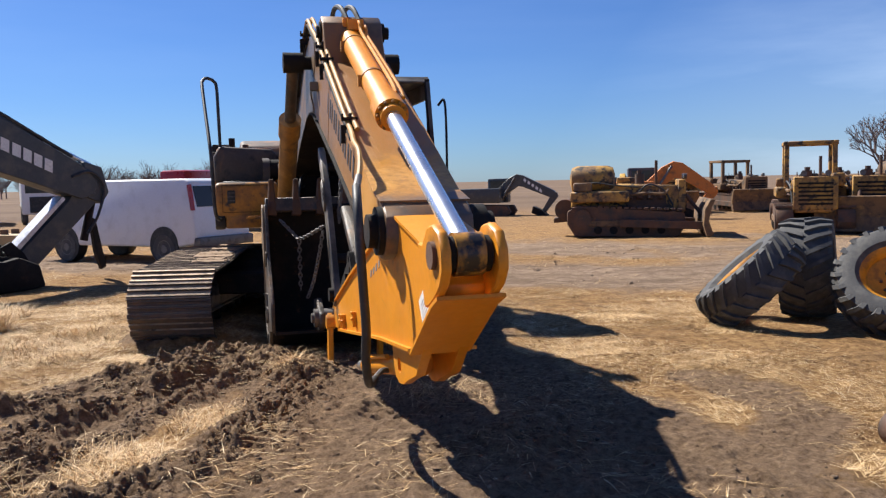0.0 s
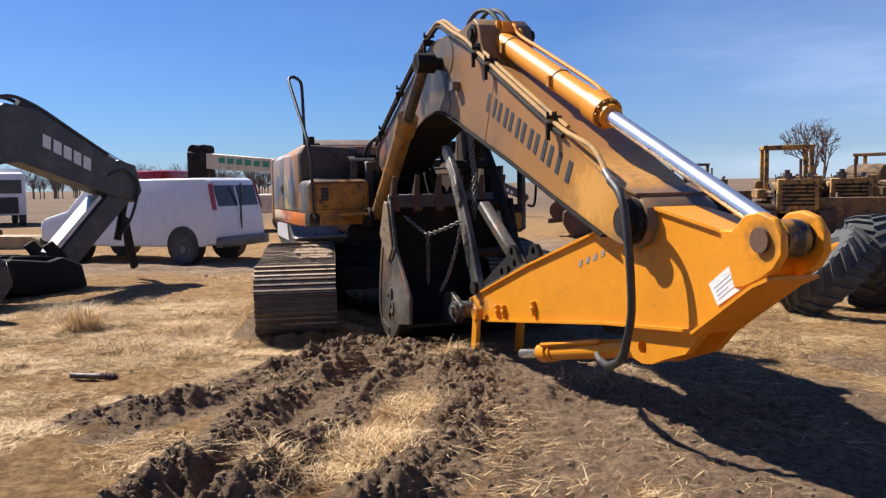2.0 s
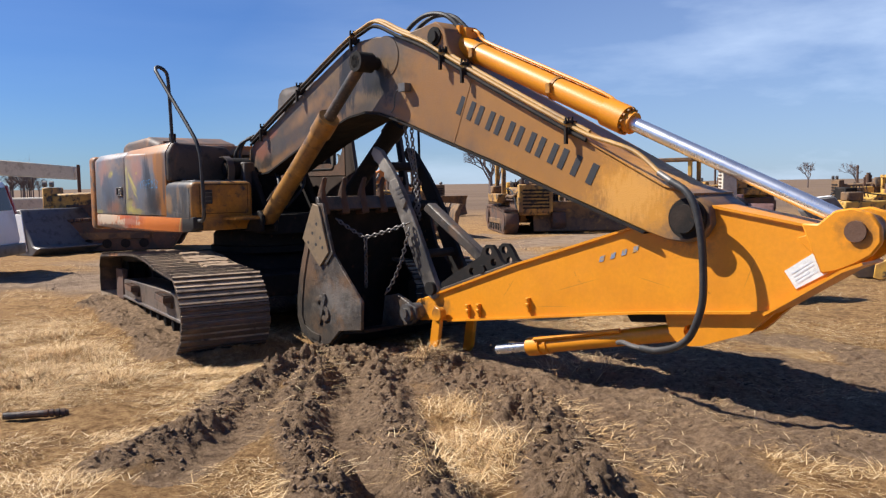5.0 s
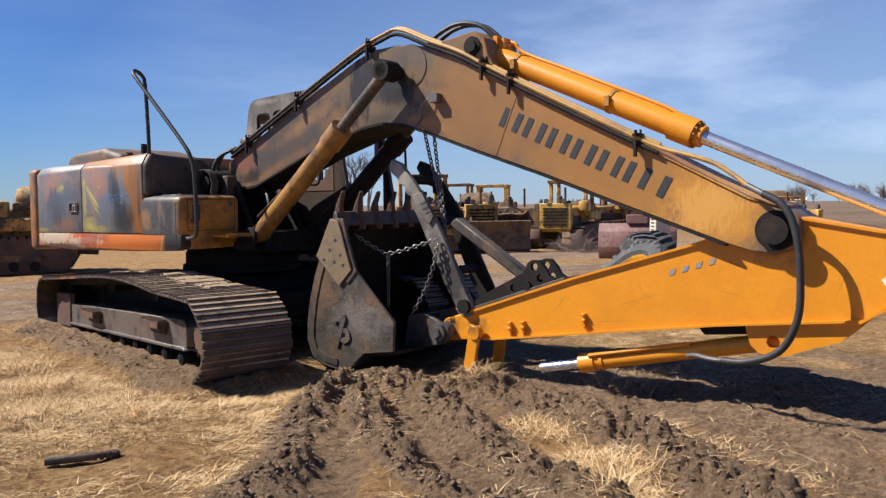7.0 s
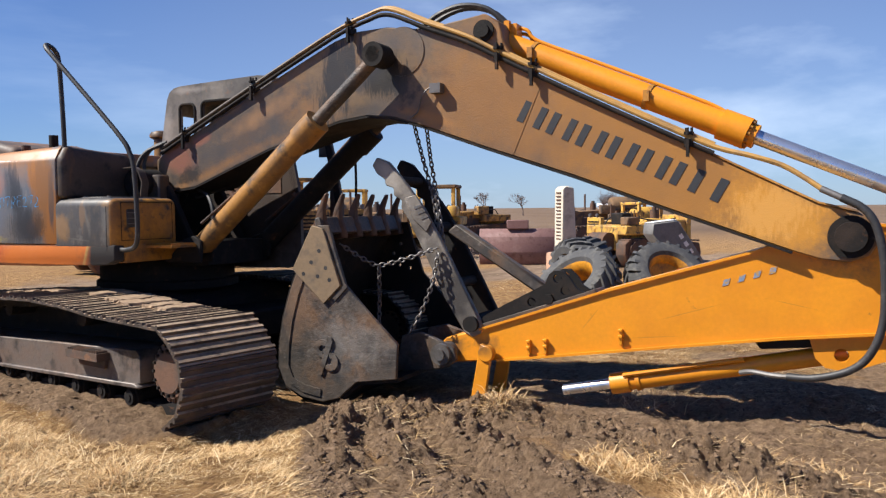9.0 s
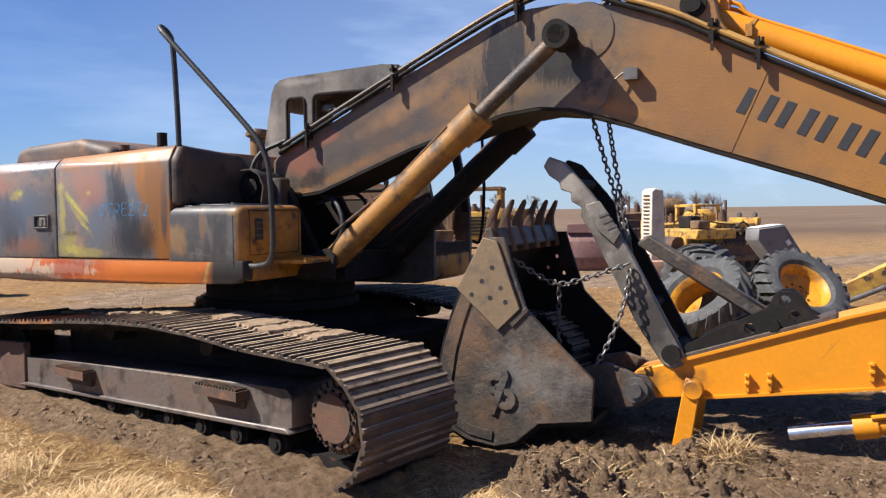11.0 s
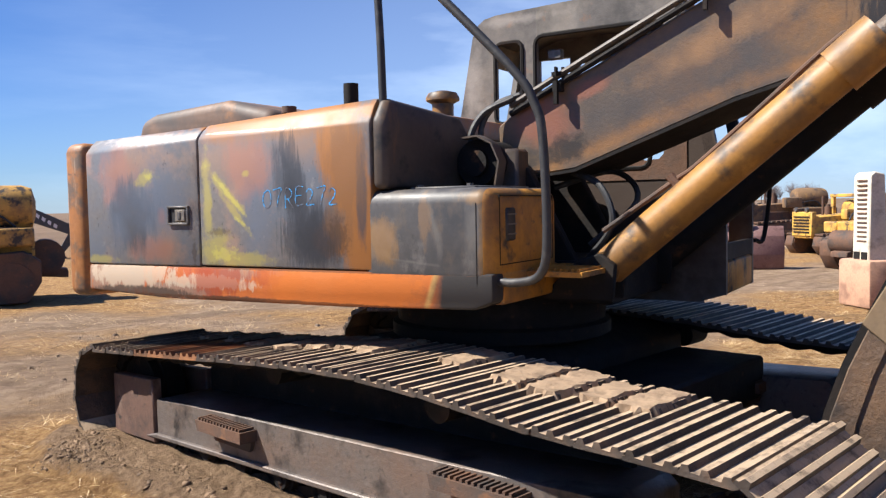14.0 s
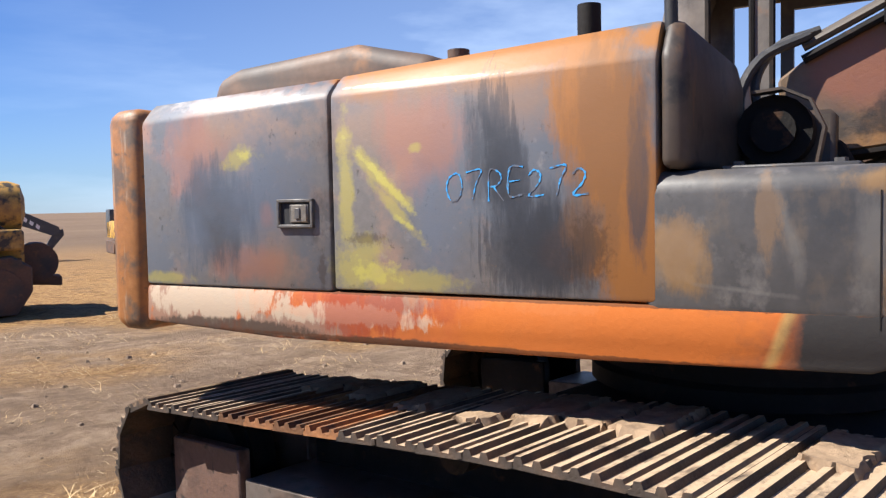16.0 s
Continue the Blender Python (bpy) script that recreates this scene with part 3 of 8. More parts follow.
nx_, ny_ = len(gx), len(gy)
idx = np.arange(nx_ * ny_).reshape(ny_, nx_)
faces = np.stack([idx[:-1, :-1], idx[:-1, 1:], idx[1:, 1:], idx[1:, :-1]], -1).reshape(-1, 4)
ground_me = bpy.data.meshes.new("ground")
ground_me.vertices.add(nx_ * ny_)
ground_me.vertices.foreach_set("co", np.stack([GX, GY, GZ], -1).astype(np.float32).ravel())
ground_me.loops.add(faces.size)
ground_me.loops.foreach_set("vertex_index", faces.astype(np.int32).ravel())
ground_me.polygons.add(len(faces))
ground_me.polygons.foreach_set("loop_start", np.arange(0, faces.size, 4, dtype=np.int32))
ground_me.polygons.foreach_set("loop_total", np.full(len(faces), 4, dtype=np.int32))
ground_me.polygons.foreach_set("use_smooth", np.ones(len(faces), dtype=bool))
ground_me.update(calc_edges=True)
for key, grid in (("mud", G_MUD), ("road", G_ROAD)):
    at = ground_me.attributes.new(key, "FLOAT", "POINT")
    at.data.foreach_set("value", grid.astype(np.float32).ravel())


def ground_material():
    m = bpy.data.materials.new("dry grass and mud")
    m.use_nodes = True
    n, l = m.node_tree.nodes, m.node_tree.links
    bsdf = n["Principled BSDF"]
    bsdf.inputs["Roughness"].default_value = 0.95
    bsdf.inputs["Specular IOR Level"].default_value = 0.15
    co = n.new("ShaderNodeTexCoord")

    def tex(scale, detail=6, rough=0.6, stretch=(1, 1, 1)):
        mp = n.new("ShaderNodeMapping")
        mp.inputs["Scale"].default_value = stretch
        l.new(co.outputs["Object"], mp.inputs["Vector"])
        t = n.new("ShaderNodeTexNoise")
        t.inputs["Scale"].default_value, t.inputs["Detail"].default_value, t.inputs["Roughness"].default_value = scale, detail, rough
        l.new(mp.outputs["Vector"], t.inputs["Vector"])
        return t.outputs["Fac"]

    def ramp(fac, stops):
        r = n.new("ShaderNodeValToRGB")
        while len(r.color_ramp.elements) < len(stops):
            r.color_ramp.elements.new(0.5)
        for e, (p, c) in zip(r.color_ramp.elements, stops):
            e.position, e.color = p, (*c, 1)
        l.new(fac, r.inputs["Fac"])
        return r.outputs["Color"]

    def mix(fac, a, b):
        x = n.new("ShaderNodeMix")
        x.data_type = "RGBA"
        l.new(fac, x.inputs["Factor"]), l.new(a, x.inputs["A"]), l.new(b, x.inputs["B"])
        return x.outputs["Result"]

    def attr(name):
        a = n.new("ShaderNodeAttribute")
        a.attribute_name = name
        return a.outputs["Fac"]

    def sharpen(fac, noise_fac, lo, hi, amount=0.5):
        a = n.new("ShaderNodeMath")
        a.operation, a.inputs[1].default_value = "MULTIPLY_ADD", amount
        l.new(noise_fac, a.inputs[0]), l.new(fac, a.inputs[2])
        r = n.new("ShaderNodeMapRange")
        r.inputs["From Min"].default_value, r.inputs["From Max"].default_value = lo + amount / 2, hi + amount / 2
        l.new(a.outputs[0], r.inputs["Value"])
        return r.outputs["Result"]

    straw = ramp(tex(9, 12, 0.85), [(0.30, (0.080, 0.038, 0.018)), (0.44, (0.25, 0.135, 0.058)), (0.57, (0.47, 0.288, 0.126)), (0.72, (0.70, 0.475, 0.245))])
    soil = ramp(tex(3.0, 9, 0.7), [(0.3, (0.10, 0.062, 0.038)), (0.6, (0.20, 0.130, 0.080)), (0.8, (0.33, 0.235, 0.15))])
    patches = n.new("ShaderNodeMapRange")
    patches.inputs["From Min"].default_value, patches.inputs["From Max"].default_value, patches.inputs["To Max"].default_value = 0.54, 0.68, 0.80
    l.new(tex(0.9, 8, 0.68), patches.inputs["Value"])
    thatch = n.new("ShaderNodeMapRange")
    thatch.inputs["From Min"].default_value, thatch.inputs["From Max"].default_value, thatch.inputs["To Max"].default_value = 0.52, 0.64, 0.7
    l.new(tex(2.1, 10, 0.7), thatch.inputs["Value"])
    matted = ramp(tex(30, 10, 0.8), [(0.35, (0.060, 0.030, 0.016)), (0.55, (0.185, 0.098, 0.045)), (0.75, (0.40, 0.245, 0.115))])
    field = mix(patches.outputs["Result"], mix(thatch.outputs["Result"], straw, matted), soil)
    mud_col = ramp(tex(13.0, 14, 0.80), [(0.30, (0.050, 0.033, 0.022)), (0.47, (0.230, 0.149, 0.090)), (0.70, (0.47, 0.325, 0.205))])
    road_col = ramp(tex(2.6, 12, 0.78), [(0.28, (0.13, 0.085, 0.056)), (0.44, (0.25, 0.172, 0.115)), (0.58, (0.37, 0.265, 0.18)), (0.76, (0.50, 0.375, 0.26))])
    far_col = ramp(tex(0.02, 8, 0.6, (1, 3, 1)), [(0.35, (0.135, 0.090, 0.062)), (0.65, (0.20, 0.138, 0.092))])
    bands = n.new("ShaderNodeMapRange")
    bands.inputs["From Min"].default_value, bands.inputs["From Max"].default_value, bands.inputs["To Max"].default_value = 0.46, 0.62, 0.75
    l.new(tex(0.55, 9, 0.66, (0.45, 2.0, 1)), bands.inputs["Value"])
    worn = ramp(tex(7.0, 12, 0.8), [(0.30, (0.085, 0.054, 0.036)), (0.52, (0.185, 0.122, 0.080)), (0.74, (0.33, 0.235, 0.155))])
    road_col = mix(bands.outputs["Result"], road_col, worn)
    out = mix(sharpen(attr("road"), tex(2.5, 8, 0.7), 0.25, 0.75), field, road_col)
    out = mix(sharpen(attr("mud"), tex(7, 8, 0.7), 0.3, 0.62, 0.6), out, mud_col)
    geo = n.new("ShaderNodeNewGeometry")
    dist = n.new("ShaderNodeVectorMath")
    dist.operation = "LENGTH"
    l.new(geo.outputs["Position"], dist.inputs[0])
    fr = n.new("ShaderNodeMapRange")
    fr.inputs["From Min"].default_value, fr.inputs["From Max"].default_value = 34, 62
    l.new(dist.outputs["Value"], fr.inputs["Value"])
    out = mix(fr.outputs["Result"], out, far_col)
    l.new(out, bsdf.inputs["Base Color"])
    b = n.new("ShaderNodeBump")
    b.inputs["Strength"].default_value, b.inputs["Distance"].default_value = 1.0, 0.06
    l.new(tex(24, 14, 0.86), b.inputs["Height"])
    l.new(b.outputs["Normal"], bsdf.inputs["Normal"])
    return m


ground_me.materials.append(ground_material())
ground = tagged(new("ground", ground_me), "dry straw-coloured ground with dark churned mud and wheel ruts", "ground", kind="structure")


def ground_z(x, y):
    return float(height_at(np.array([x]), np.array([y]))[0])


# ---- the large excavator ----
UP = pose(-3.2, 11.53, 0, 0, 0, -75.2)
excavator = thing("excavator", UP, "burnt-out crawler excavator with sooty yellow boom and grounded bucket", "excavator")
UC = UP.inverted() @ pose(-3.75, 9.78, 0, 0, 0, -87.1)

# scorched panel paint: burnt grey and blue-grey, with rusty, ochre and yellow patches where the fire stopped
HOUSE = material("scorched panel paint", (0.160, 0.148, 0.145), [
    ((0.130, 0.145, 0.175), 1.5, 0.43, 0.58), ((0.29, 0.20, 0.16), 2.4, 0.52, 0.66), ((0.38, 0.19, 0.14), 3.1, 0.60, 0.70, (1, 1, 0.8), 0.6),
    ((0.070, 0.066, 0.072), 3.3, 0.58, 0.68, (1, 1, 0.8), 0.75), ((0.36, 0.34, 0.33), 9, 0.62, 0.74, (1, 1, 1), 0.45), ((0.05, 0.045, 0.045), 28, 0.63, 0.70, (1, 1, 0.8), 0.6), ((0.34, 0.20, 0.11), 36, 0.66, 0.72, (1, 1, 1), 0.6)], rough=0.5, bump=0.06, bump_scale=60)
overlay(HOUSE, (0.27, 0.175, 0.125), [(-1.9, 2.25, 0.45, 0.25), (-1.3, 2.3, 0.5, 0.2), (-3.0, 2.2, 0.35, 0.22), (-2.6, 1.65, 0.2, 0.2)], 2.4, 0.9, (1, 1, 0.9), 0.8, 1.8)
overlay(HOUSE, (0.38, 0.150, 0.030), [(-1.02, 2.22, 0.20, 0.42, 0.12), (-0.88, 1.75, 0.13, 0.5), (-1.5, 2.47, 0.9, 0.09), (-1.10, 1.70, 0.16, 0.12)], 4.5, 0.28, (1.7, 1, 0.5), 0.9, 1.5)
overlay(HOUSE, (0.34, 0.155, 0.11), [(-1.78, 2.15, 0.26, 0.25), (-3.1, 2.15, 0.25, 0.25), (-2.62, 1.85, 0.05, 0.08), (-2.75, 1.62, 0.3, 0.12)], 5.0, 0.5, (1.6, 1, 0.6), 0.6, 1.9)
overlay(HOUSE, (0.36, 0.165, 0.06), [(-1.45, 2.40, 0.8, 0.10), (-2.05, 2.38, 0.25, 0.08)], 3.2, 0.8, (1.2, 1, 0.8), 0.75, 1.8)
overlay(HOUSE, (0.055, 0.062, 0.078), [(-1.42, 2.02, 0.14, 0.32, 0.3), (-1.22, 1.72, 0.24, 0.24), (-2.95, 1.85, 0.3, 0.3), (-0.86, 2.0, 0.05, 0.4)], 6.0, 0.4, (2.0, 1, 0.45), 0.8, 2.0)
overlay(HOUSE, (0.030, 0.033, 0.040), [(-1.24, 1.72, 0.24, 0.20), (-1.40, 2.0, 0.08, 0.22, 0.3)], 12.0, 0.8, (1.3, 1, 0.8), 0.6, 3.0)
overlay(HOUSE, (0.125, 0.155, 0.215), [(-1.72, 1.78, 0.22, 0.35), (-2.75, 1.95, 0.5, 0.35), (-3.1, 1.75, 0.2, 0.2)], 3.0, 0.9, (1, 1, 1), 0.6, 1.8)
overlay(HOUSE, (0.40, 0.34, 0.085), [(-1.98, 2.0, 0.24, 0.045, -0.75), (-1.90, 1.86, 0.22, 0.035, -0.8), (-2.10, 1.62, 0.16, 0.18), (-1.85, 1.55, 0.34, 0.07), (-2.78, 2.12, 0.13, 0.06, 0.2), (-1.80, 2.12, 0.04, 0.03), (-3.3, 1.54, 0.2, 0.04), (-2.16, 1.95, 0.05, 0.4)], 9.0, 0.55, (1, 1, 1), 0.62, 2.6)
overlay(HOUSE, (0.52, 0.47, 0.10), [(-1.95, 1.98, 0.24, 0.02, -0.75), (-1.84, 1.80, 0.08, 0.016, -0.5), (-2.0, 1.60, 0.13, 0.06), (-2.76, 2.13, 0.06, 0.025)], 13.0, 0.5, (1, 1, 1), 0.55, 4.0)
overlay(HOUSE, (0.030, 0.034, 0.045), [(-1.38, 2.05, 0.10, 0.36, 0.25), (-1.28, 1.70, 0.26, 0.20)], 9.0, 0.25, (5.0, 1, 0.5), 0.55, 2.2)
overlay(HOUSE, (0.20, 0.105, 0.05), [(-1.02, 1.80, 0.16, 0.16), (-0.98, 2.1, 0.2, 0.5)], 5.0, 0.45, (3.0, 1, 0.6), 0.55, 2.4)
overlay(HOUSE, (0.06, 0.035, 0.022), [(-1.05, 1.70, 0.10, 0.16), (-2.30, 1.60, 0.03, 0.10), (-2.05, 1.74, 0.12, 0.03)], 45.0, 0.5, (1, 1, 0.7), 0.5, 2.6)
overlay(HOUSE, (0.66, 0.60, 0.52), [(-1.80, 2.392, 0.42, 0.010, -0.014)], 26.0, 0.35, (1, 1, 1), 0.75, 1.6)
# pale sky glare painted on the rear door's top chamfer
overlay(HOUSE, (0.42, 0.40, 0.39), [(-2.9, 2.40, 0.50, 0.05, -0.03)], 14.0, 0.5, (1, 1, 1), 0.7, 2.2)
SKIRT = material("scorched orange paint", (0.45, 0.125, 0.035), [((0.36, 0.075, 0.045), 4.0, 0.48, 0.62, (1.2, 1, 0.7), 0.8), ((0.22, 0.16, 0.12), 3.2, 0.5, 0.62, (1.0, 1, 0.6)), ((0.55, 0.16, 0.045), 1.2, 0.45, 0.6, (1, 1, 1), 0.6), ((0.50, 0.40, 0.30), 7, 0.64, 0.74, (1, 1, 0.5), 0.7), ((0.07, 0.06, 0.055), 1.1, 0.56, 0.64)], rough=0.72, bump=0.12, spec=0.2)
overlay(SKIRT, (0.26, 0.19, 0.15), [(-3.2, 1.42, 0.5, 0.16), (-2.5, 1.34, 0.4, 0.06), (-1.9, 1.47, 0.2, 0.05)], 9.0, 0.25, (1.8, 1, 0.5), 0.8)
overlay(SKIRT, (0.50, 0.41, 0.31), [(-3.0, 1.44, 0.5, 0.10), (-2.2, 1.40, 0.5, 0.05), (-1.3, 1.48, 0.3, 0.03)], 13.0, 0.22, (1.6, 1, 0.6), 0.7, 2.6)
overlay(SKIRT, (0.07, 0.05, 0.04), [(-2.9, 1.31, 0.6, 0.05), (-1.8, 1.29, 0.7, 0.03)], 11.0, 0.3, (1, 1, 0.6), 0.85, 2.2)
overlay(SKIRT, (0.30, 0.055, 0.028), [(-2.1, 1.42, 0.30, 0.12), (-1.55, 1.45, 0.25, 0.08)], 8.0, 0.3, (1.8, 1, 0.5), 0.7, 2.2)
overlay(SKIRT, (0.56, 0.16, 0.032), [(-1.0, 1.41, 0.85, 0.25)], 4.0, 0.4, (1, 1, 1), 0.94, 0.9)
overlay(SKIRT, (0.46, 0.36, 0.13), [(-0.385, 1.42, 0.030, 0.3, -0.35)], 4.0, 0.7, (1, 1, 1), 0.6, 0.7)
overlay(SKIRT, (0.040, 0.037, 0.036), [(-0.01, 1.46, 0.36, 0.6, -0.3)], 3.0, 0.2, (1, 1, 1), 1.0, 0.4)
overlay(SKIRT, (0.10, 0.042, 0.02), [(-1.6, 1.505, 1.7, 0.012), (-1.4, 1.30, 1.6, 0.014)], 18.0, 0.3, (1, 1, 1), 0.75, 1.6)
CWT = material("scorched counterweight paint", (0.33, 0.135, 0.042), [((0.13, 0.088, 0.062), 5, 0.46, 0.60), ((0.42, 0.20, 0.08), 9, 0.56, 0.70, (1, 1, 1), 0.7), ((0.46, 0.18, 0.045), 2, 0.54, 0.68), ((0.44, 0.36, 0.27), 3.5, 0.60, 0.70, (2.5, 2.5, 0.35), 0.75), ((0.06, 0.05, 0.045), 7, 0.62, 0.70)], rough=0.55, bump=0.15)
M_hood = material("scorched brown hood", (0.17, 0.105, 0.072), [((0.09, 0.072, 0.062), 2, 0.46, 0.62), ((0.30, 0.15, 0.07), 3, 0.58, 0.70), ((0.30, 0.26, 0.24), 9, 0.64, 0.74, (1, 1, 1), 0.6)], rough=0.62, bump=0.06, bump_scale=20)
M_tbox = material("sooty grey panel", (0.074, 0.070, 0.070), [((0.045, 0.046, 0.050), 1.8, 0.44, 0.60), ((0.19, 0.135, 0.085), 2.2, 0.54, 0.68, (1.3, 1, 0.8), 0.6), ((0.19, 0.175, 0.165), 5, 0.58, 0.70, (1, 1, 0.8), 0.6), ((0.03, 0.03, 0.03), 20, 0.62, 0.70, (1, 1, 1), 0.5)], rough=0.5, bump=0.06, bump_scale=14)
overlay(M_tbox, (0.28, 0.15, 0.045), [(-0.08, 1.93, 0.12, 0.05), (-0.05, 1.7, 0.045, 0.3), (-0.72, 1.68, 0.12, 0.16)], 7.0, 0.5, (1.5, 1, 0.7), 0.6, 1.9)
overlay(M_tbox, (0.16, 0.15, 0.14), [(-0.36, 1.76, 0.03, 0.20, 0.25), (-0.50, 1.57, 0.20, 0.012, -0.1), (-0.12, 1.72, 0.06, 0.25)], 7.0, 0.7, (1.5, 1, 0.6), 0.5, 2.4)
overlay(M_tbox, (0.20, 0.125, 0.07), [(-0.72, 1.72, 0.08, 0.13), (-0.42, 1.82, 0.05, 0.18)], 11.0, 0.35, (1.5, 1, 0.6), 0.6, 2.2)

# house
part("deck", box(-3.46, -0.02, 0.03, 3.0, 1.34, 1.50, 0.02), M_soot_shade, excavator)
skirt = [(-3.46, 1.50), (-3.47, 1.31), (-2.6, 1.275), (-1.0, 1.29), (-0.12, 1.315), (0.0, 1.36), (0.0, 1.515)]
part("skirt", prism(skirt, 0.0, 0.14, 0.02, 2), SKIRT, excavator, "scorched orange side skirt panel")


def door(name, u0, u1, z0, bend0, bend1, top0, top1):
    bm = bmesh.new()
    rows = []
    for u, bend, top in ((u0, bend0, top0), (u1, bend1, top1)):
        prof = [(0.0, z0), (0.0, bend - 0.022), (0.005, bend - 0.004), (0.020, bend + 0.018), (0.055, bend + (top - bend) * 0.66), (0.090, top), (0.20, top + 0.012), (0.20, z0)]
        rows.append([bm.verts.new((u, y, z)) for y, z in prof])
    a, b = rows
    bm.faces.new(a), bm.faces.new(b[::-1])
    for i in range(len(a)):
        j = (i + 1) % len(a)
        bm.faces.new((a[i], b[i], b[j], a[j])).smooth = 1 <= i <= 5
    return part(name, bevelled(bm, 0.014, 2, 60), HOUSE, excavator, "scorched multi-coloured side door")


rear_door = door("side_door", -3.455, -2.25, 1.505, 2.335, 2.375, 2.425, 2.455)
front_door = door("side_door", -2.235, -0.795, 1.515, 2.375, 2.395, 2.46, 2.525)
bm = bmesh.new()
for a in ((-2.545, -2.335, -0.02, 0.002, 1.905, 1.92), (-2.545, -2.335, -0.02, 0.002, 1.79, 1.805), (-2.545, -2.53, -0.02, 0.002, 1.79, 1.92), (-2.35, -2.335, -0.02, 0.002, 1.79, 1.92), (-2.47, -2.36, -0.017, 0.0, 1.812, 1.895), (-2.43, -2.40, -0.03, 0.0, 1.83, 1.88)):
    add_box(bm, *a)
latch = part("latch", bevelled(bm, 0.003), M_steel, rear_door, "grey metal door latch in a recess")
part("latch_recess", box(-2.53, -2.35, -0.004, -0.001, 1.805, 1.905, 0), M_black, rear_door)
M_pen = material("bright blue paint pen", (0.045, 0.33, 0.72), [((0.11, 0.12, 0.15), 16, 0.47, 0.54)], rough=0.5)
part("latch_plate", box(-2.455, -2.365, -0.024, -0.012, 1.815, 1.895, 0.004), M_thumb, rear_door, "pale steel latch plate")


GLYPHS = {
    "0": [[(0.5, 1.0), (0.15, 0.8), (0.05, 0.4), (0.25, 0.02), (0.6, 0.08), (0.78, 0.5), (0.68, 0.9), (0.45, 1.0)]],
    "7": [[(0.05, 0.92), (0.75, 1.0), (0.5, 0.5), (0.35, 0.0)]],
    "R": [[(0.15, 0.0), (0.2, 1.0), (0.6, 0.95), (0.7, 0.72), (0.5, 0.52), (0.2, 0.48)], [(0.35, 0.5), (0.8, 0.0)]],
    "E": [[(0.8, 1.0), (0.2, 0.96), (0.15, 0.02), (0.75, 0.04)], [(0.18, 0.5), (0.65, 0.54)]],
    "2": [[(0.1, 0.8), (0.35, 1.0), (0.65, 0.85), (0.55, 0.5), (0.1, 0.05), (0.8, 0.08)]],
}


def painted(text, u, z, height, y, mat, parent, slope=0.0, name="stock_number"):
    """Numbers drawn by hand with a paint pen: thin strokes that stand a little off the panel."""
    rnd = random.Random(3)
    bm = bmesh.new()
    for k, ch in enumerate(text):
        u0, z0 = u + k * height * 0.80, z + slope * k * height + rnd.uniform(-0.01, 0.01)
        tall = height * rnd.uniform(0.9, 1.1)
        for line in GLYPHS[ch]:
            pts = smooth_path([(u0 + a * tall * 0.85, y, z0 + b * tall) for a, b in line], 5)
            w = height * rnd.uniform(0.034, 0.052)
            rows = []
            for n_, p in enumerate(pts):
                d = (pts[min(n_ + 1, len(pts) - 1)] - pts[max(n_ - 1, 0)]).normalized()
                o = Vector((-d.z, 0, d.x)) * w * (0.6 + 0.4 * math.sin(2.1 * n_ + k))
                rows.append([bm.verts.new(p + o), bm.verts.new(p - o), bm.verts.new(p - o + Vector((0, 0.001, 0))), bm.verts.new(p + o + Vector((0, 0.001, 0)))])
            for a, b in zip(rows, rows[1:]):
                for q in range(4):
                    bm.faces.new((a[q], a[(q + 1) % 4], b[(q + 1) % 4], b[q]))
    return part(name, bm, mat, parent, "blue paint-pen stock number")


painted("07RE272", -1.655, 1.90, 0.112, -0.0018, M_pen, front_door)
# deck lid over the engine
part("roof_panel", prism([(-3.45, 2.36), (-0.80, 2.36), (-0.80, 2.50), (-2.24, 2.44), (-3.45, 2.415)], 0.20, 2.05, 0.02, 2), HOUSE, excavator)
part("engine_hood", prism([(-3.42, 2.40), (-3.36, 2.60), (-3.2, 2.645), (-2.42, 2.69), (-2.30, 2.66), (-1.95, 2.58), (-1.95, 2.42)], 0.42, 1.75, 0.08, 4), M_hood, excavator, "scorched brown engine hood")
bm = bmesh.new()
add_cyl(bm, (-1.86, 0.5, 2.42), (-1.86, 0.5, 2.555), 0.035, n=14)
add_cyl(bm, (-1.86, 0.5, 2.555), (-1.86, 0.5, 2.60), 0.052, n=10)
add_cyl(bm, (-1.80, 0.5, 2.46), (-1.76, 0.5, 2.53), 0.025, n=10)
part("filler_cap", bm, M_rust, excavator, "rusty filler neck and cap")
part("exhaust_stub", cyl((-1.14, 0.28, 2.40), (-1.14, 0.28, 2.665), 0.047), M_soot_shade, excavator, "sooty exhaust stub")
bm = bmesh.new()
add_lathe(bm, [(0.10, 2.05), (0.10, 2.54), (0.155, 2.57), (0.155, 2.60), (0.13, 2.64), (0.05, 2.66)], 20, Matrix.Translation((-1.9, 2.62, 0.28)))
part("air_precleaner", bm, M_bronze, excavator, "sooty yellow mushroom air pre-cleaner")
# counterweight
bm = bmesh.new()
plan = [(-3.47, -0.015), (-3.66, -0.01), (-3.76, 0.05), (-3.84, 0.22), (-3.95, 0.6), (-4.02, 1.1), (-4.03, 1.5), (-4.02, 1.9), (-3.95, 2.4), (-3.84, 2.78), (-3.76, 2.95), (-3.66, 3.01), (-3.47, 3.015)]
lo = [bm.verts.new((x, y, 1.25)) for x, y in plan]
hi = [bm.verts.new((x, y, 2.415)) for x, y in plan]
bm.faces.new(lo), bm.faces.new(hi[::-1])
for k in range(len(plan)):
    bm.faces.new((lo[k], hi[k], hi[(k + 1) % len(plan)], lo[(k + 1) % len(plan)]))
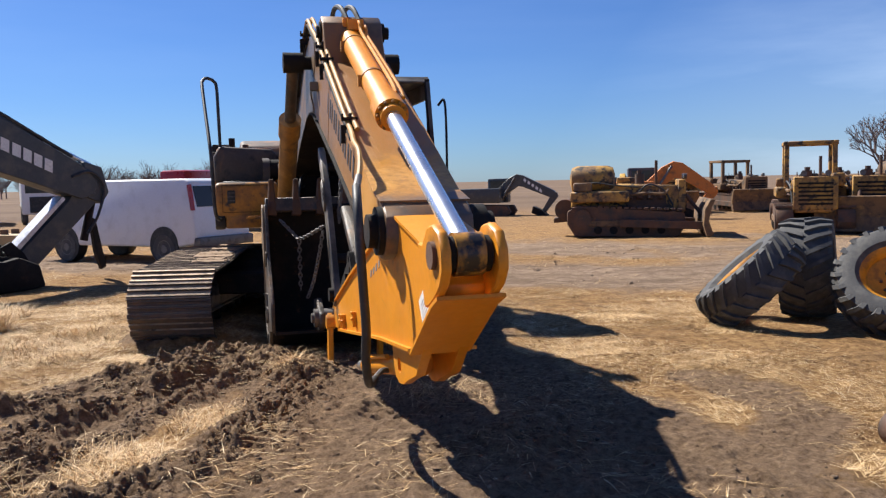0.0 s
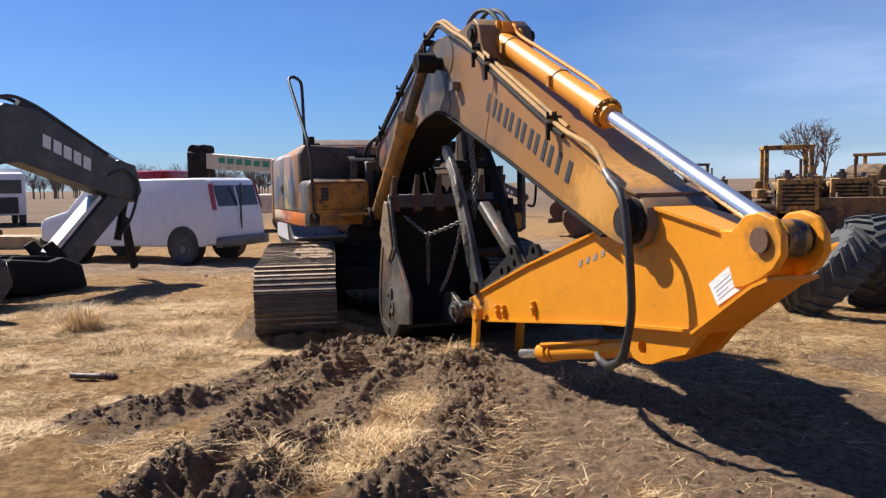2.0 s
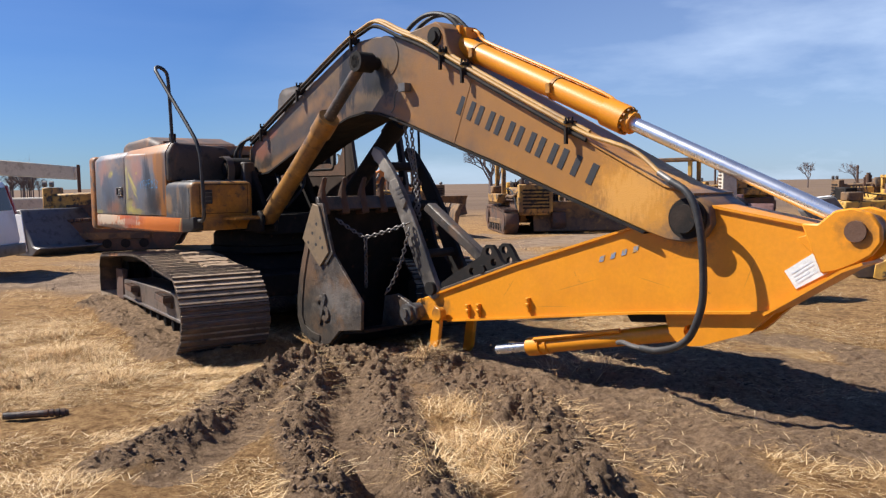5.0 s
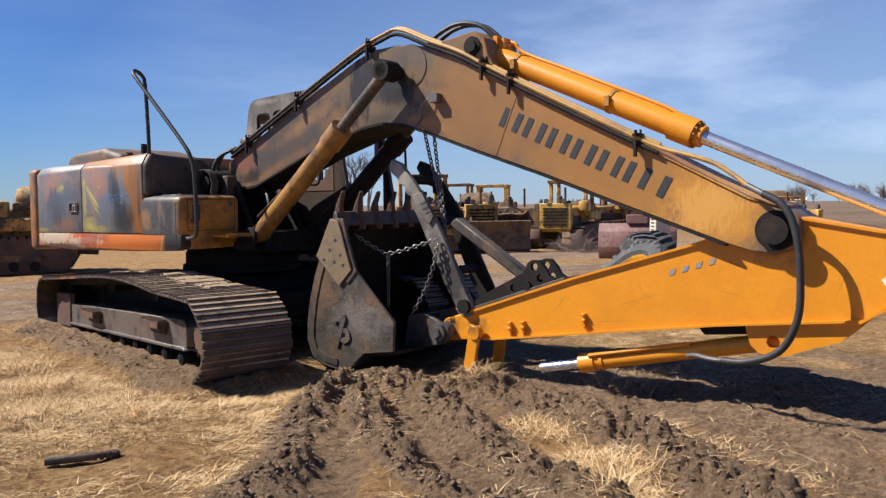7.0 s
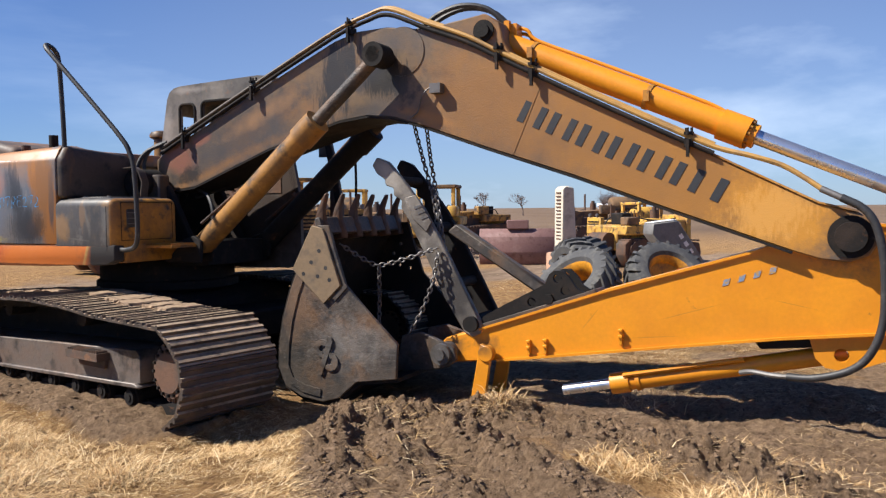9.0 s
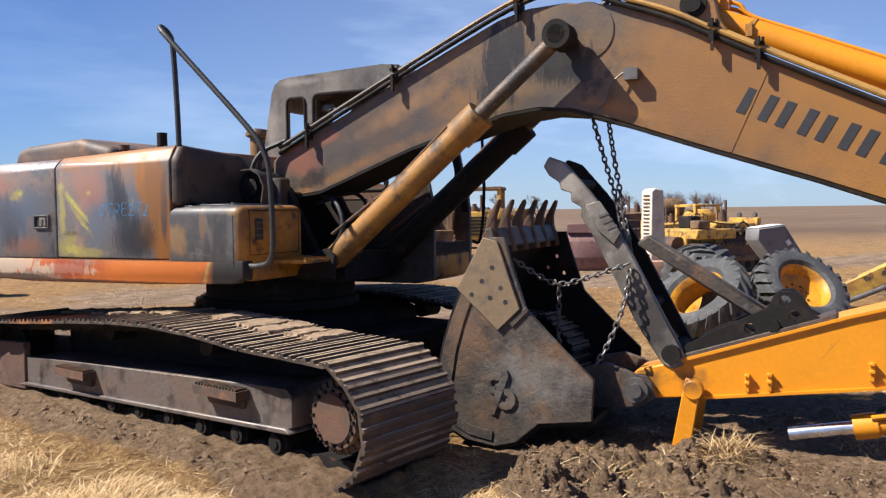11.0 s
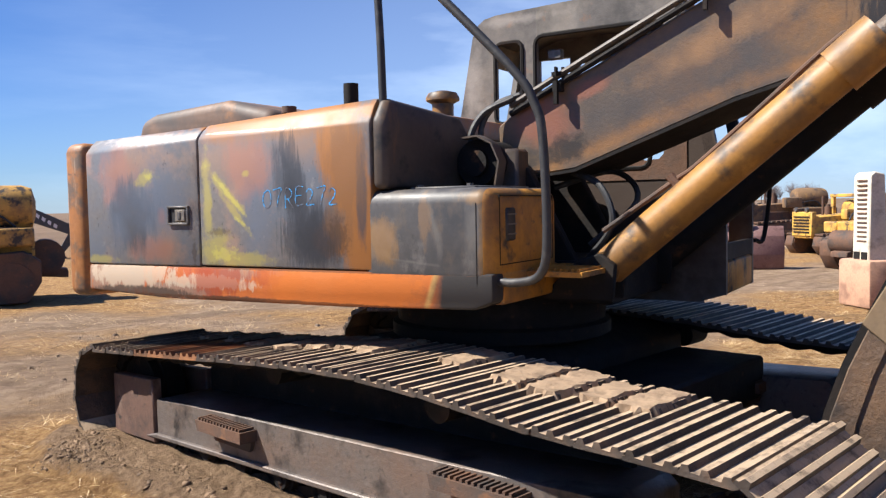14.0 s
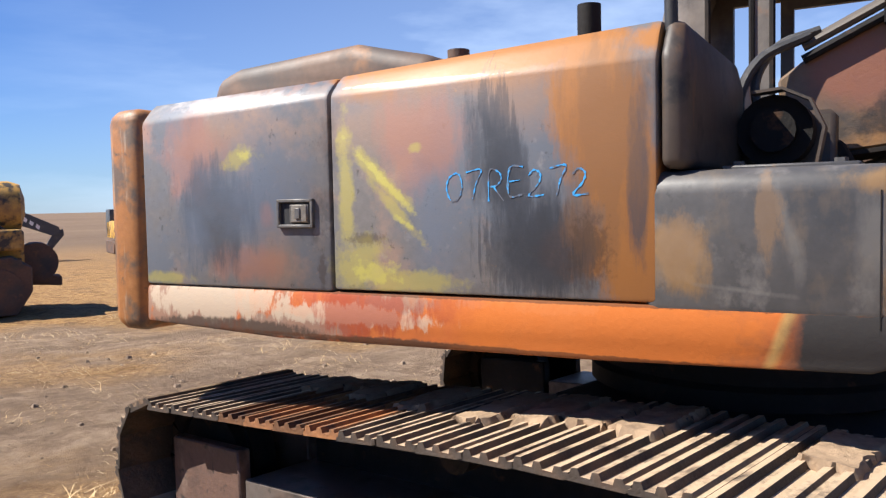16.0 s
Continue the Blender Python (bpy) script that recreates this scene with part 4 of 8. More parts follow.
part("counterweight", bevelled(bm, 0.07, 3, 50), CWT, excavator, "scorched orange counterweight")
# pump-room block before the doors
pb = bmesh.new()
lo = [pb.verts.new(p) for p in ((-0.785, 0.0, 1.99), (-0.69, 0.02, 1.99), (-0.66, 0.90, 1.99), (-0.785, 0.90, 1.99))]
mid = [pb.verts.new(p) for p in ((-0.785, 0.0, 2.40), (-0.695, 0.02, 2.38), (-0.665, 0.95, 2.36), (-0.785, 0.95, 2.36))]
hi = [pb.verts.new(p) for p in ((-0.785, 0.085, 2.53), (-0.71, 0.10, 2.52), (-0.68, 0.86, 2.47), (-0.785, 0.86, 2.47))]
pb.faces.new(lo[::-1]), pb.faces.new(hi)
for a, b in ((lo, mid), (mid, hi)):
    for k in range(4):
        pb.faces.new((a[k], a[(k + 1) % 4], b[(k + 1) % 4], b[k]))
part("pump_cover", bevelled(pb, 0.035, 3), M_char, excavator, "sooty black cover")
part("pump_room", box(-0.785, -0.30, 0.92, 1.10, 1.52, 2.25, 0.02), M_char, excavator)
bm = bmesh.new()
add_cyl(bm, (-0.52, 0.78, 2.16), (-0.52, 1.10, 2.16), 0.15, n=20)
add_cyl(bm, (-0.52, 0.74, 2.16), (-0.52, 0.80, 2.16), 0.09, n=16)
part("swivel", bm, M_soot_shade, excavator, "sooty hydraulic swivel")
# tool box and tank
tb = bmesh.new()
add_box(tb, -0.88, -0.008, 0.0, 0.90, 1.43, 1.985)
bevelled(tb, 0.085, 4)
for f in tb.faces:
    f.material_index = 1 if f.normal.x > 0.4 or f.calc_center_median().x > -0.055 else 0
part("tool_box", tb, [M_tbox, M_yellow_old], excavator, "tool box with sooty grey side and yellow front")
part("tool_box_lid", prism([(-0.60, 1.98), (-0.16, 1.98), (-0.16, 1.998), (-0.60, 1.998)], 0.12, 0.80, 0.006), M_tbox, excavator)
sk = bmesh.new()
add_box(sk, -0.30, 0.0, 0.145, 0.92, 1.33, 1.52)
part("front_skirt", bevelled(sk, 0.03, 2), M_yellow_old, excavator)
bm = bmesh.new()
add_box(bm, -0.02, 0.004, 0.175, 0.285, 1.685, 1.87)
vent = part("vent_plate", bevelled(bm, 0.01), M_black, excavator, "black slotted vent")
for k in range(3):
    part("slat", box(0.003, 0.010, 0.18, 0.28, 1.72 + k * 0.055, 1.728 + k * 0.055, 0), M_steel, vent)
bm = bmesh.new()
for z0, z1, y0, y1 in ((1.555, 1.561, 0.11, 0.80), (1.935, 1.941, 0.11, 0.80), (1.555, 1.941, 0.104, 0.11), (1.555, 1.941, 0.80, 0.806)):
    add_box(bm, -0.02, -0.0055, y0, y1, z0, z1)
part("panel_seam", bm, M_soot_shade, excavator)
part("seam", box(-0.098, -0.094, -0.002, 0.02, 1.46, 1.90, 0), M_soot_shade, excavator)
part("strap", strip([(-0.36, 2.0), (-0.33, 2.16), (-0.38, 2.27), (-0.48, 2.32), (-0.60, 2.31)], 0.012, 0.70, 0.80), M_char, excavator, "curved scorched steel strap")
for u in (-0.55, -0.22):
    part("bolt", cyl((u, 0.16, 1.985), (u, 0.16, 2.012), 0.022, n=6), M_tbox, excavator)
bm = bmesh.new()
add_box(bm, 0.0, 0.34, 0.42, 0.92, 1.47, 1.50)
step_plate = part("step_plate", bm, M_yellow_old, excavator, "yellow toothed step plate")
for i in range(9):
    part("tooth_strip", box(0.02 + i * 0.035, 0.035 + i * 0.035, 0.44, 0.90, 1.502, 1.515, 0), M_yellow_old, step_plate)
# hand rail
part("hand_rail", tube([(-0.768, 0.106, 2.49), (-0.775, 0.10, 2.9), (-0.795, 0.09, 3.38), (-0.80, 0.05, 3.49), (-0.79, -0.04, 3.53), (-0.74, -0.10, 3.49), (-0.60, -0.11, 3.36), (0.12, -0.04, 2.62), (0.27, -0.02, 2.40), (0.31, -0.01, 2.2), (0.32, 0.0, 1.70), (0.27, 0.02, 1.52), (0.12, 0.06, 1.47), (-0.01, 0.08, 1.47)], 0.024, 10), M_rubber, excavator, "bent black tubular hand rail")

# cab, burnt out, no glass
cab_prof = [(-1.44, 1.50), (-1.41, 2.60), (-1.28, 3.26), (-1.24, 3.345), (-1.17, 3.395), (-1.06, 3.415), (-0.7, 3.43), (0.15, 3.46), (0.34, 3.44), (0.43, 3.36), (0.62, 2.55), (0.74, 1.95), (0.74, 1.22), (0.55, 1.16), (-1.3, 1.16)]
CAB = material("scorched grey cab paint", (0.11, 0.098, 0.088), [((0.20, 0.17, 0.14), 1.8, 0.5, 0.7), ((0.05, 0.045, 0.042), 2.6, 0.5, 0.66), ((0.24, 0.11, 0.05), 3.5, 0.62, 0.74)], rough=0.6, bump=0.12)
# lower cab wall darkened: burnt brown, with the boom's shade painted in
overlay(CAB, (0.040, 0.024, 0.017), [(-0.35, 1.7, 1.4, 0.75), (0.55, 2.3, 0.22, 0.5)], 4.0, 0.35, (1, 1, 1), 0.97, 0.9)
overlay(CAB, (0.32, 0.29, 0.26), [(-1.3, 2.9, 0.12, 0.4), (-0.9, 3.36, 0.4, 0.05)], 6.0, 0.8, (1, 1, 1), 0.6, 2.0)


def framed_wall(v0, v1, outline, holes):
    """A wall in the u-z plane with openings that go through it."""
    us = sorted({p[0] for p in outline} | {c for h in holes for c in h[:2]})
    bm = bmesh.new()

    def span(u):
        zs = []
        for (a, b), (c, d) in zip(outline, outline[1:] + outline[:1]):
            if min(a, c) - 1e-9 <= u <= max(a, c) + 1e-9 and abs(a - c) > 1e-9:
                zs.append(b + (d - b) * (u - a) / (c - a))
        return min(zs), max(zs)
    for a, b in zip(us, us[1:]):
        mid = (a + b) / 2
        e = 1e-4
        (l0, h0), (l1, h1) = span(a + e), span(b - e)
        cuts = sorted((h[2], h[3]) for h in holes if h[0] < mid < h[1])
        lo0, lo1 = l0, l1
        for z0, z1 in cuts + [(None, None)]:
            t0, t1 = (z0, z0) if z0 is not None else (h0, h1)
            if t0 > lo0 + 1e-6 or t1 > lo1 + 1e-6:
                add_prism(bm, [(a, lo0), (b, lo1), (b, t1), (a, t0)], v0, v1)
            lo0 = lo1 = z1
    bmesh.ops.remove_doubles(bm, verts=bm.verts, dist=1e-4)
    return bm


cab = part("cab", framed_wall(2.10, 2.15, cab_prof, [(-1.07, -0.835, 2.55, 3.18), (-0.71, -0.30, 2.13, 3.20), (-0.30, 0.30, 2.19, 3.21), (0.30, 0.41, 2.34, 3.10)]), CAB, excavator, "burnt-out scorched grey cab without glass")
part("cab_wall", framed_wall(3.0, 3.05, cab_prof, [(-1.10, -0.80, 2.2, 3.18), (-0.72, -0.05, 2.16, 3.12), (-0.05, 0.40, 1.56, 3.12), (0.40, 0.56, 1.56, 2.52)]), CAB, cab)
part("cab_roof", prism([(-1.28, 3.26), (-1.24, 3.345), (-1.17, 3.395), (-1.06, 3.415), (-0.7, 3.43), (0.15, 3.46), (0.34, 3.44), (0.43, 3.36), (0.40, 3.33), (-0.9, 3.34), (-1.2, 3.24)], 2.15, 3.0, 0.01), CAB, cab)


def gasket(u0, u1, z0, z1, r):
    """A rounded seal round a window opening in the near cab wall."""
    pts = []
    for cu, cz, a in ((u1 - r, z1 - r, 0), (u0 + r, z1 - r, 90), (u0 + r, z0 + r, 180), (u1 - r, z0 + r, 270)):
        pts += [(cu + r * math.cos(radians(a + d)), 2.098, cz + r * math.sin(radians(a + d))) for d in (0, 30, 60, 90)]
    part("window_seal", tube(pts + pts[:1], 0.017, 6, 1), M_soot_shade, cab)


gasket(-1.075, -0.83, 2.54, 3.185, 0.06)
gasket(-0.72, 0.20, 2.14, 3.205, 0.07)
# what the fire left of the lower cab: warped sill, hanging trim, levers
part("burnt_sill", prism([(-0.71, 2.10), (-0.55, 2.16), (-0.34, 2.14), (-0.17, 2.215), (0.06, 2.225), (0.17, 2.19), (0.27, 2.20), (0.36, 2.30), (0.41, 2.40), (0.43, 2.52), (0.47, 2.50), (0.47, 2.05), (-0.71, 2.05)], 2.092, 2.10, 0.0), M_rust, cab, "rusty warped sill of the burnt cab")
for pts in ([(-0.30, 2.25, 2.1), (-0.24, 2.24, 2.24), (-0.16, 2.22, 2.30)], [(0.05, 2.3, 2.1), (0.06, 2.28, 2.33), (0.03, 2.28, 2.36)], [(-0.1, 2.6, 1.5), (0.0, 2.6, 2.1), (0.08, 2.6, 2.22)]):
    part("lever", tube(pts, 0.012, 6), M_soot_shade, cab)
part("work_lamp", box(-0.64, -0.52, 2.16, 2.22, 3.02, 3.10, 0.01), M_steel, cab, "small grey lamp inside the cab")
bm = bmesh.new()
add_box(bm, -1.43, -1.38, 2.15, 3.0, 1.16, 2.30)
add_prism(bm, [(-1.27, 3.27), (-1.32, 3.08), (-1.27, 3.08), (-1.21, 3.24)], 2.15, 3.0)
add_box(bm, -1.425, -1.375, 2.15, 2.25, 2.30, 2.62)
add_prism(bm, [(-1.41, 2.60), (-1.30, 3.16), (-1.25, 3.16), (-1.36, 2.60)], 2.15, 2.23)
add_prism(bm, [(-1.43, 2.30), (-1.41, 2.60), (-1.30, 3.16), (-1.25, 3.16), (-1.36, 2.60), (-1.38, 2.30)], 2.92, 3.0)
part("cab_back", bm, CAB, cab)
part("cab_floor", prism([(-1.3, 1.16), (0.55, 1.16), (0.74, 1.22), (0.74, 1.46), (-1.42, 1.46)], 2.15, 3.0, 0.02), M_yellow_old, cab)
bm = bmesh.new()
for y in (2.10, 2.98):
    add_prism(bm, [(0.42, 3.40), (0.36, 3.40), (0.66, 1.9), (0.74, 1.9)], y, y + 0.07)
add_box(bm, 0.70, 0.74, 2.15, 3.0, 1.46, 1.58)
part("cab_pillar", bm, M_soot_shade, cab)
part("console", prism([(-0.2, 1.46), (-0.2, 1.85), (0.05, 2.02), (0.30, 1.98), (0.42, 1.75), (0.45, 1.46)], 2.2, 2.45, 0.03), M_rust, cab)
part("seat", prism([(-0.95, 1.46), (-1.05, 2.55), (-0.9, 2.6), (-0.8, 1.95), (-0.35, 1.9), (-0.35, 1.46)], 2.35, 2.8, 0.04), M_soot_shade, cab)
part("cab_rail", tube([(0.72, 3.09, 3.0), (0.80, 3.17, 3.02), (0.85, 3.17, 2.2), (0.80, 3.17, 1.6), (0.74, 3.08, 1.56)], 0.018), M_soot_shade, cab)

# boom foot stand and centre works
bm = bmesh.new()
for y in (1.04, 1.88):
    add_prism(bm, [(-1.2, 1.5), (-0.72, 2.12), (-0.48, 2.20), (-0.28, 2.12), (0.05, 1.5)], y, y + 0.08)
add_box(bm, -1.6, 0.30, 1.0, 2.05, 1.25, 1.52)
add_box(bm, -1.6, -0.9, 1.12, 1.88, 1.5, 2.1)
part("boom_stand", bevelled(bm, 0.01), M_soot_shade, excavator, "near-black boom foot brackets")
for y in (0.78, 0.98, 1.94, 2.14):
    part("cylinder_bracket", prism([(-0.1, 1.30), (0.16, 1.54), (0.30, 1.585), (0.40, 1.52), (0.38, 1.30)], y, y + 0.05, 0.008), M_soot_shade, excavator)
for pts, r in (([(-0.38, 1.14, 2.62), (-0.55, 1.10, 2.56), (-0.64, 1.06, 2.40), (-0.60, 1.04, 2.18)], 0.021), ([(-0.5, 1.3, 1.9), (-0.6, 1.08, 2.1), (-0.56, 0.98, 2.26), (-0.42, 0.96, 2.22), (-0.34, 1.0, 1.9)], 0.024), ([(0.0, 1.4, 1.6), (0.3, 1.5, 1.9), (0.1, 1.6, 2.1), (-0.3, 1.5, 2.0)], 0.02), ([(-0.42, 1.12, 2.60), (-0.62, 1.05, 2.50), (-0.70, 1.0, 2.30), (-0.62, 1.0, 2.05)], 0.024), ([(0.05, 1.2, 1.5), (0.25, 1.15, 1.75), (0.15, 1.2, 2.0), (-0.1, 1.3, 2.1)], 0.022)):
    part("hose", tube(pts, r), M_rubber, excavator, "black rubber hose")

# boom
boom_prof = [(-0.55, 2.22), (-0.56, 2.42), (-0.42, 2.52), (0.2, 2.79), (1.0, 3.16), (1.85, 3.53), (2.12, 3.60), (2.45, 3.61), (2.85, 3.55), (3.25, 3.60), (3.48, 3.63), (3.62, 3.54), (3.66, 3.36), (3.82, 3.10), (5.42, 2.30), (6.28, 1.86), (6.56, 1.79), (6.69, 1.70), (6.71, 1.56), (6.64, 1.45), (6.50, 1.40), (6.30, 1.42), (6.1, 1.48), (5.2, 1.80), (4.33, 2.12), (3.5, 2.40), (2.85, 2.63), (2.5, 2.735), (2.22, 2.765), (1.9, 2.73), (1.0, 2.48), (0.0, 2.11), (-0.35, 2.07)]
boom = part("boom", prism(boom_prof, 1.16, 1.76, 0.012), M_boom, excavator, "sooty yellow boom with worn dark lettering")
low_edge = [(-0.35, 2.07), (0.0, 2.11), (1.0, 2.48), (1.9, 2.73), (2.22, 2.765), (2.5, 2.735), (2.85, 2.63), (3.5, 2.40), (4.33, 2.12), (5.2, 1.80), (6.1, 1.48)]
# plate along the boom's underside, near-black
part("lower_flange", strip(low_edge, 0.02, 1.135, 1.785), M_soot_shade, boom)
part("upper_flange", strip([(3.82, 3.10), (5.42, 2.30), (6.28, 1.86), (6.56, 1.79)], -0.014, 1.145, 1.775), M_boom, boom)
# pins and bosses on the boom
bm = bmesh.new()
add_cyl(bm, (6.51, 1.06, 1.60), (6.51, 1.94, 1.60), 0.115, n=24)
add_cyl(bm, (6.51, 1.12, 1.60), (6.51, 1.88, 1.60), 0.165, n=28)
part("dipper_pin", bm, M_soot_shade, boom, "black dipper pivot pin")
bm = bmesh.new()
add_cyl(bm, (2.62, 1.152, 3.36), (2.62, 1.768, 3.36), 0.235, n=32)
part("boss", bm, M_boom, boom)
bm = bmesh.new()
add_cyl(bm, (2.47, 0.84, 3.30), (2.47, 2.16, 3.30), 0.075, n=24)
add_cyl(bm, (2.47, 0.84, 3.30), (2.47, 1.06, 3.30), 0.115, n=24)
add_cyl(bm, (2.47, 1.94, 3.30), (2.47, 2.16, 3.30), 0.115, n=24)
part("cylinder_pin", bm, M_soot_shade, boom)
bm = bmesh.new()
add_cyl(bm, (3.47, 1.11, 3.47), (3.47, 1.85, 3.47), 0.062, n=24)
add_cyl(bm, (3.47, 1.14, 3.47), (3.47, 1.80, 3.47), 0.10, n=24)
part("lug_pin", bm, M_soot_shade, boom)


def along(p, q, s):
    return tuple(a + (b - a) * s for a, b in zip(p, q))


def holed(profile, holes, y0, y1):
    """A plate of the profile (x, z) with round holes (x, z, r) through it, from y0 to y1."""
    bm = bmesh.new()
    edges = []
    loops = [profile] + [[(u + r * math.cos(2 * math.pi * k / 16), z + r * math.sin(2 * math.pi * k / 16)) for k in range(16)] for u, z, r in holes]
    for loop in loops:
        vs = [bm.verts.new((u, y0, z)) for u, z in loop]
        edges += [bm.edges.new((vs[i], vs[(i + 1) % len(vs)])) for i in range(len(vs))]
    bmesh.ops.triangle_fill(bm, use_beauty=True, edges=edges)
    got = bmesh.ops.extrude_face_region(bm, geom=list(bm.faces))
    for v in got["geom"]:
        if isinstance(v, bmesh.types.BMVert):
            v.co.y = y1
    return bm


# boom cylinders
# near cylinder bronze-yellow, far cylinder near-black
for y, tone in ((0.95, M_bronze), (2.05, M_soot_shade)):
    foot, head = (0.30, y, 1.49), (2.47, y, 3.30)
    bm = bmesh.new()
    add_cyl(bm, along(foot, head, 0.0), along(foot, head, 0.60), 0.115, n=24)
    add_cyl(bm, along(foot, head, 0.585), along(foot, head, 0.68), 0.135, n=24)
    add_cyl(bm, (0.30, y - 0.09, 1.49), (0.30, y + 0.09, 1.49), 0.10, n=20)
    c = part("boom_cylinder", bm, tone, excavator, "yellow boom hydraulic cylinder" if y < 1 else "near-black boom hydraulic cylinder")
    part("cylinder_rod", cyl(along(foot, head, 0.68), head, 0.068), M_bucket, c, "grimy grey cylinder rod")
    bm = bmesh.new()
    add_tube(bm, [tuple(a + d for a, d in zip(along(foot, head, 0.64), (-0.075, 0.02, 0.10))), tuple(a + d for a, d in zip(along(foot, head, 0.60), (-0.085, 0.03, 0.12))), tuple(a + d for a, d in zip(along(foot, head, 0.3), (-0.075, 0.02, 0.10))), tuple(a + d for a, d in zip(along(foot, head, 0.22), (-0.085, 0.0, 0.11))), tuple(a + d for a, d in zip(along(foot, head, 0.04), (-0.12, 0.0, 0.15)))], 0.016)
    add_cyl(bm, tuple(a + d for a, d in zip(along(foot, head, 0.225), (-0.06, 0.0, 0.08))), tuple(a + d for a, d in zip(along(foot, head, 0.225), (-0.11, 0.0, 0.14))), 0.03, n=8)
    part("oil_pipe", bm, M_rust, c)

# dipper cylinder on top of the boom
a0, a1 = (3.47, 1.44, 3.44), (7.79, 1.385, 1.54)
bm = bmesh.new()
add_cyl(bm, along(a0, a1, 0.03), along(a0, a1, 0.49), 0.108, n=32)
add_cyl(bm, (3.47, 1.33, 3.44), (3.47, 1.55, 3.44), 0.13, n=24)
dipper_cyl = part("dipper_cylinder", bm, M_stick, excavator, "bright yellow dipper hydraulic cylinder")
bm = bmesh.new()
add_cyl(bm, along(a0, a1, 0.475), along(a0, a1, 0.525), 0.132, n=32)
add_cyl(bm, along(a0, a1, 0.525), along(a0, a1, 0.54), 0.10, n=32)
part("gland", bm, M_stick, dipper_cyl)
for i in range(12):
    ang = 2 * math.pi * i / 12
    axis = (Vector(a1) - Vector(a0)).normalized()
    s1 = Vector((0, 1, 0))
    s2 = axis.cross(s1)
    p = Vector(along(a0, a1, 0.525)) + 0.112 * (math.cos(ang) * s1 + math.sin(ang) * s2)
    part("bolt", cyl(p, p + axis * 0.025, 0.016, n=6), M_yellow_old, dipper_cyl)
part("cylinder_rod", cyl(along(a0, a1, 0.52), a1, 0.062, n=32), M_chrome, dipper_cyl, "shiny chromed rod")
bm = bmesh.new()
for dy, o in ((0.07, 0.125), (0.13, 0.085)):
    q = [tuple(a + b for a, b in zip(along(a0, a1, t), (0.04, dy, o + e))) for t, e in ((0.035, 0.05), (0.06, 0.06), (0.085, 0.0), (0.2, 0.0), (0.40, 0.0), (0.455, -0.01), (0.475, -0.03))]
    add_tube(bm, q, 0.017)
add_box(bm, 3.56, 3.70, 1.40, 1.56, 3.46, 3.565)
add_box(bm, 3.59, 3.64, 1.36, 1.42, 3.50, 3.59)
part("oil_pipe", bm, M_stick, dipper_cyl)
for t in (0.09, 0.335):
    c = Vector(along(a0, a1, t))
    bm = bmesh.new()
    add_cyl(bm, c - axis * 0.018, c + axis * 0.018, 0.116, n=24)
    add_box(bm, c.x - 0.025, c.x + 0.025, c.y - 0.135, c.y - 0.10, c.z - 0.05, c.z + 0.045)
    part("pipe_clamp", bm, M_yellow_old, dipper_cyl)

# pipes along the boom top on the near side, with clamps
run = [(-0.45, 2.55), (0.2, 2.86), (1.0, 3.23), (1.85, 3.61), (2.25, 3.74), (2.5, 3.77), (2.9, 3.60), (3.3, 3.44), (3.62, 3.27), (4.2, 2.97), (5.1, 2.52), (5.5, 2.33)]
for k, (dy, dz) in enumerate(((0.0, 0.0), (0.0, -0.055), (0.05, 0.02))):
    pts = [(u, 1.13 + dy, z + dz) for u, z in run]
    if k == 0:
        pts += [(5.8, 1.10, 2.24), (6.02, 1.10, 2.16), (6.18, 1.08, 2.06), (6.31, 1.05, 1.965)]
    part("boom_pipe", tube(pts, 0.021), M_pipe if k != 1 else M_soot_shade, boom, "sooty yellow hydraulic pipe")
for u, z in ((0.85, 3.17), (2.05, 3.66), (3.62, 3.27), (3.95, 3.10), (5.3, 2.42), (-0.1, 2.70)):
    bm = bmesh.new()
    add_box(bm, u - 0.03, u + 0.03, 1.10, 1.21, z - 0.085, z - 0.02)
    add_box(bm, u - 0.035, u + 0.035, 1.10, 1.21, z + 0.015, z + 0.04)
    add_box(bm, u - 0.012, u + 0.012, 1.075, 1.11, z - 0.17, z - 0.02)
    for d in (-0.022, 0.022):
        add_cyl(bm, (u + d, 1.155, z - 0.03), (u + d, 1.155, z + 0.075), 0.011, n=6)
    add_cyl(bm, (u, 1.09, z + 0.01), (u, 1.09, z + 0.07), 0.011, n=6)
    part("pipe_clamp", bm, M_soot_shade, boom, "sooty bolted pipe clamp")
bm = bmesh.new()
for dy in (0.0, 0.12):
    add_tube(bm, [(2.68, 1.35 + dy, 3.58), (2.92, 1.35 + dy, 3.72), (3.17, 1.35 + dy, 3.775), (3.42, 1.38 + dy, 3.72), (3.62, 1.42 + dy, 3.54)], 0.026)
part("boom_hose", bm, M_rubber, boom, "black hoses looping over the boom")
# hose from the boom end to the dipper
hose = part("dipper_hose", tube([(6.44, 1.01, 1.90), (6.585, 0.99, 1.82), (6.674, 0.98, 1.69), (6.727, 0.98, 1.46), (6.741, 0.99, 1.20), (6.733, 1.0, 0.97), (6.684, 1.0, 0.79), (6.60, 1.02, 0.65), (6.464, 1.05, 0.555), (6.255, 1.10, 0.49), (6.07, 1.16, 0.475)], 0.031, 10), M_rubber, excavator, "black hydraulic hose")
part("hose_end", cyl((6.30, 1.05, 1.97), (6.45, 1.008, 1.895), 0.026), M_steel, hose)
part("hose_end", tube([(6.08, 1.155, 0.476), (5.95, 1.20, 0.472), (5.80, 1.27, 0.475), (5.70, 1.33, 0.45)], 0.022), M_steel, hose)
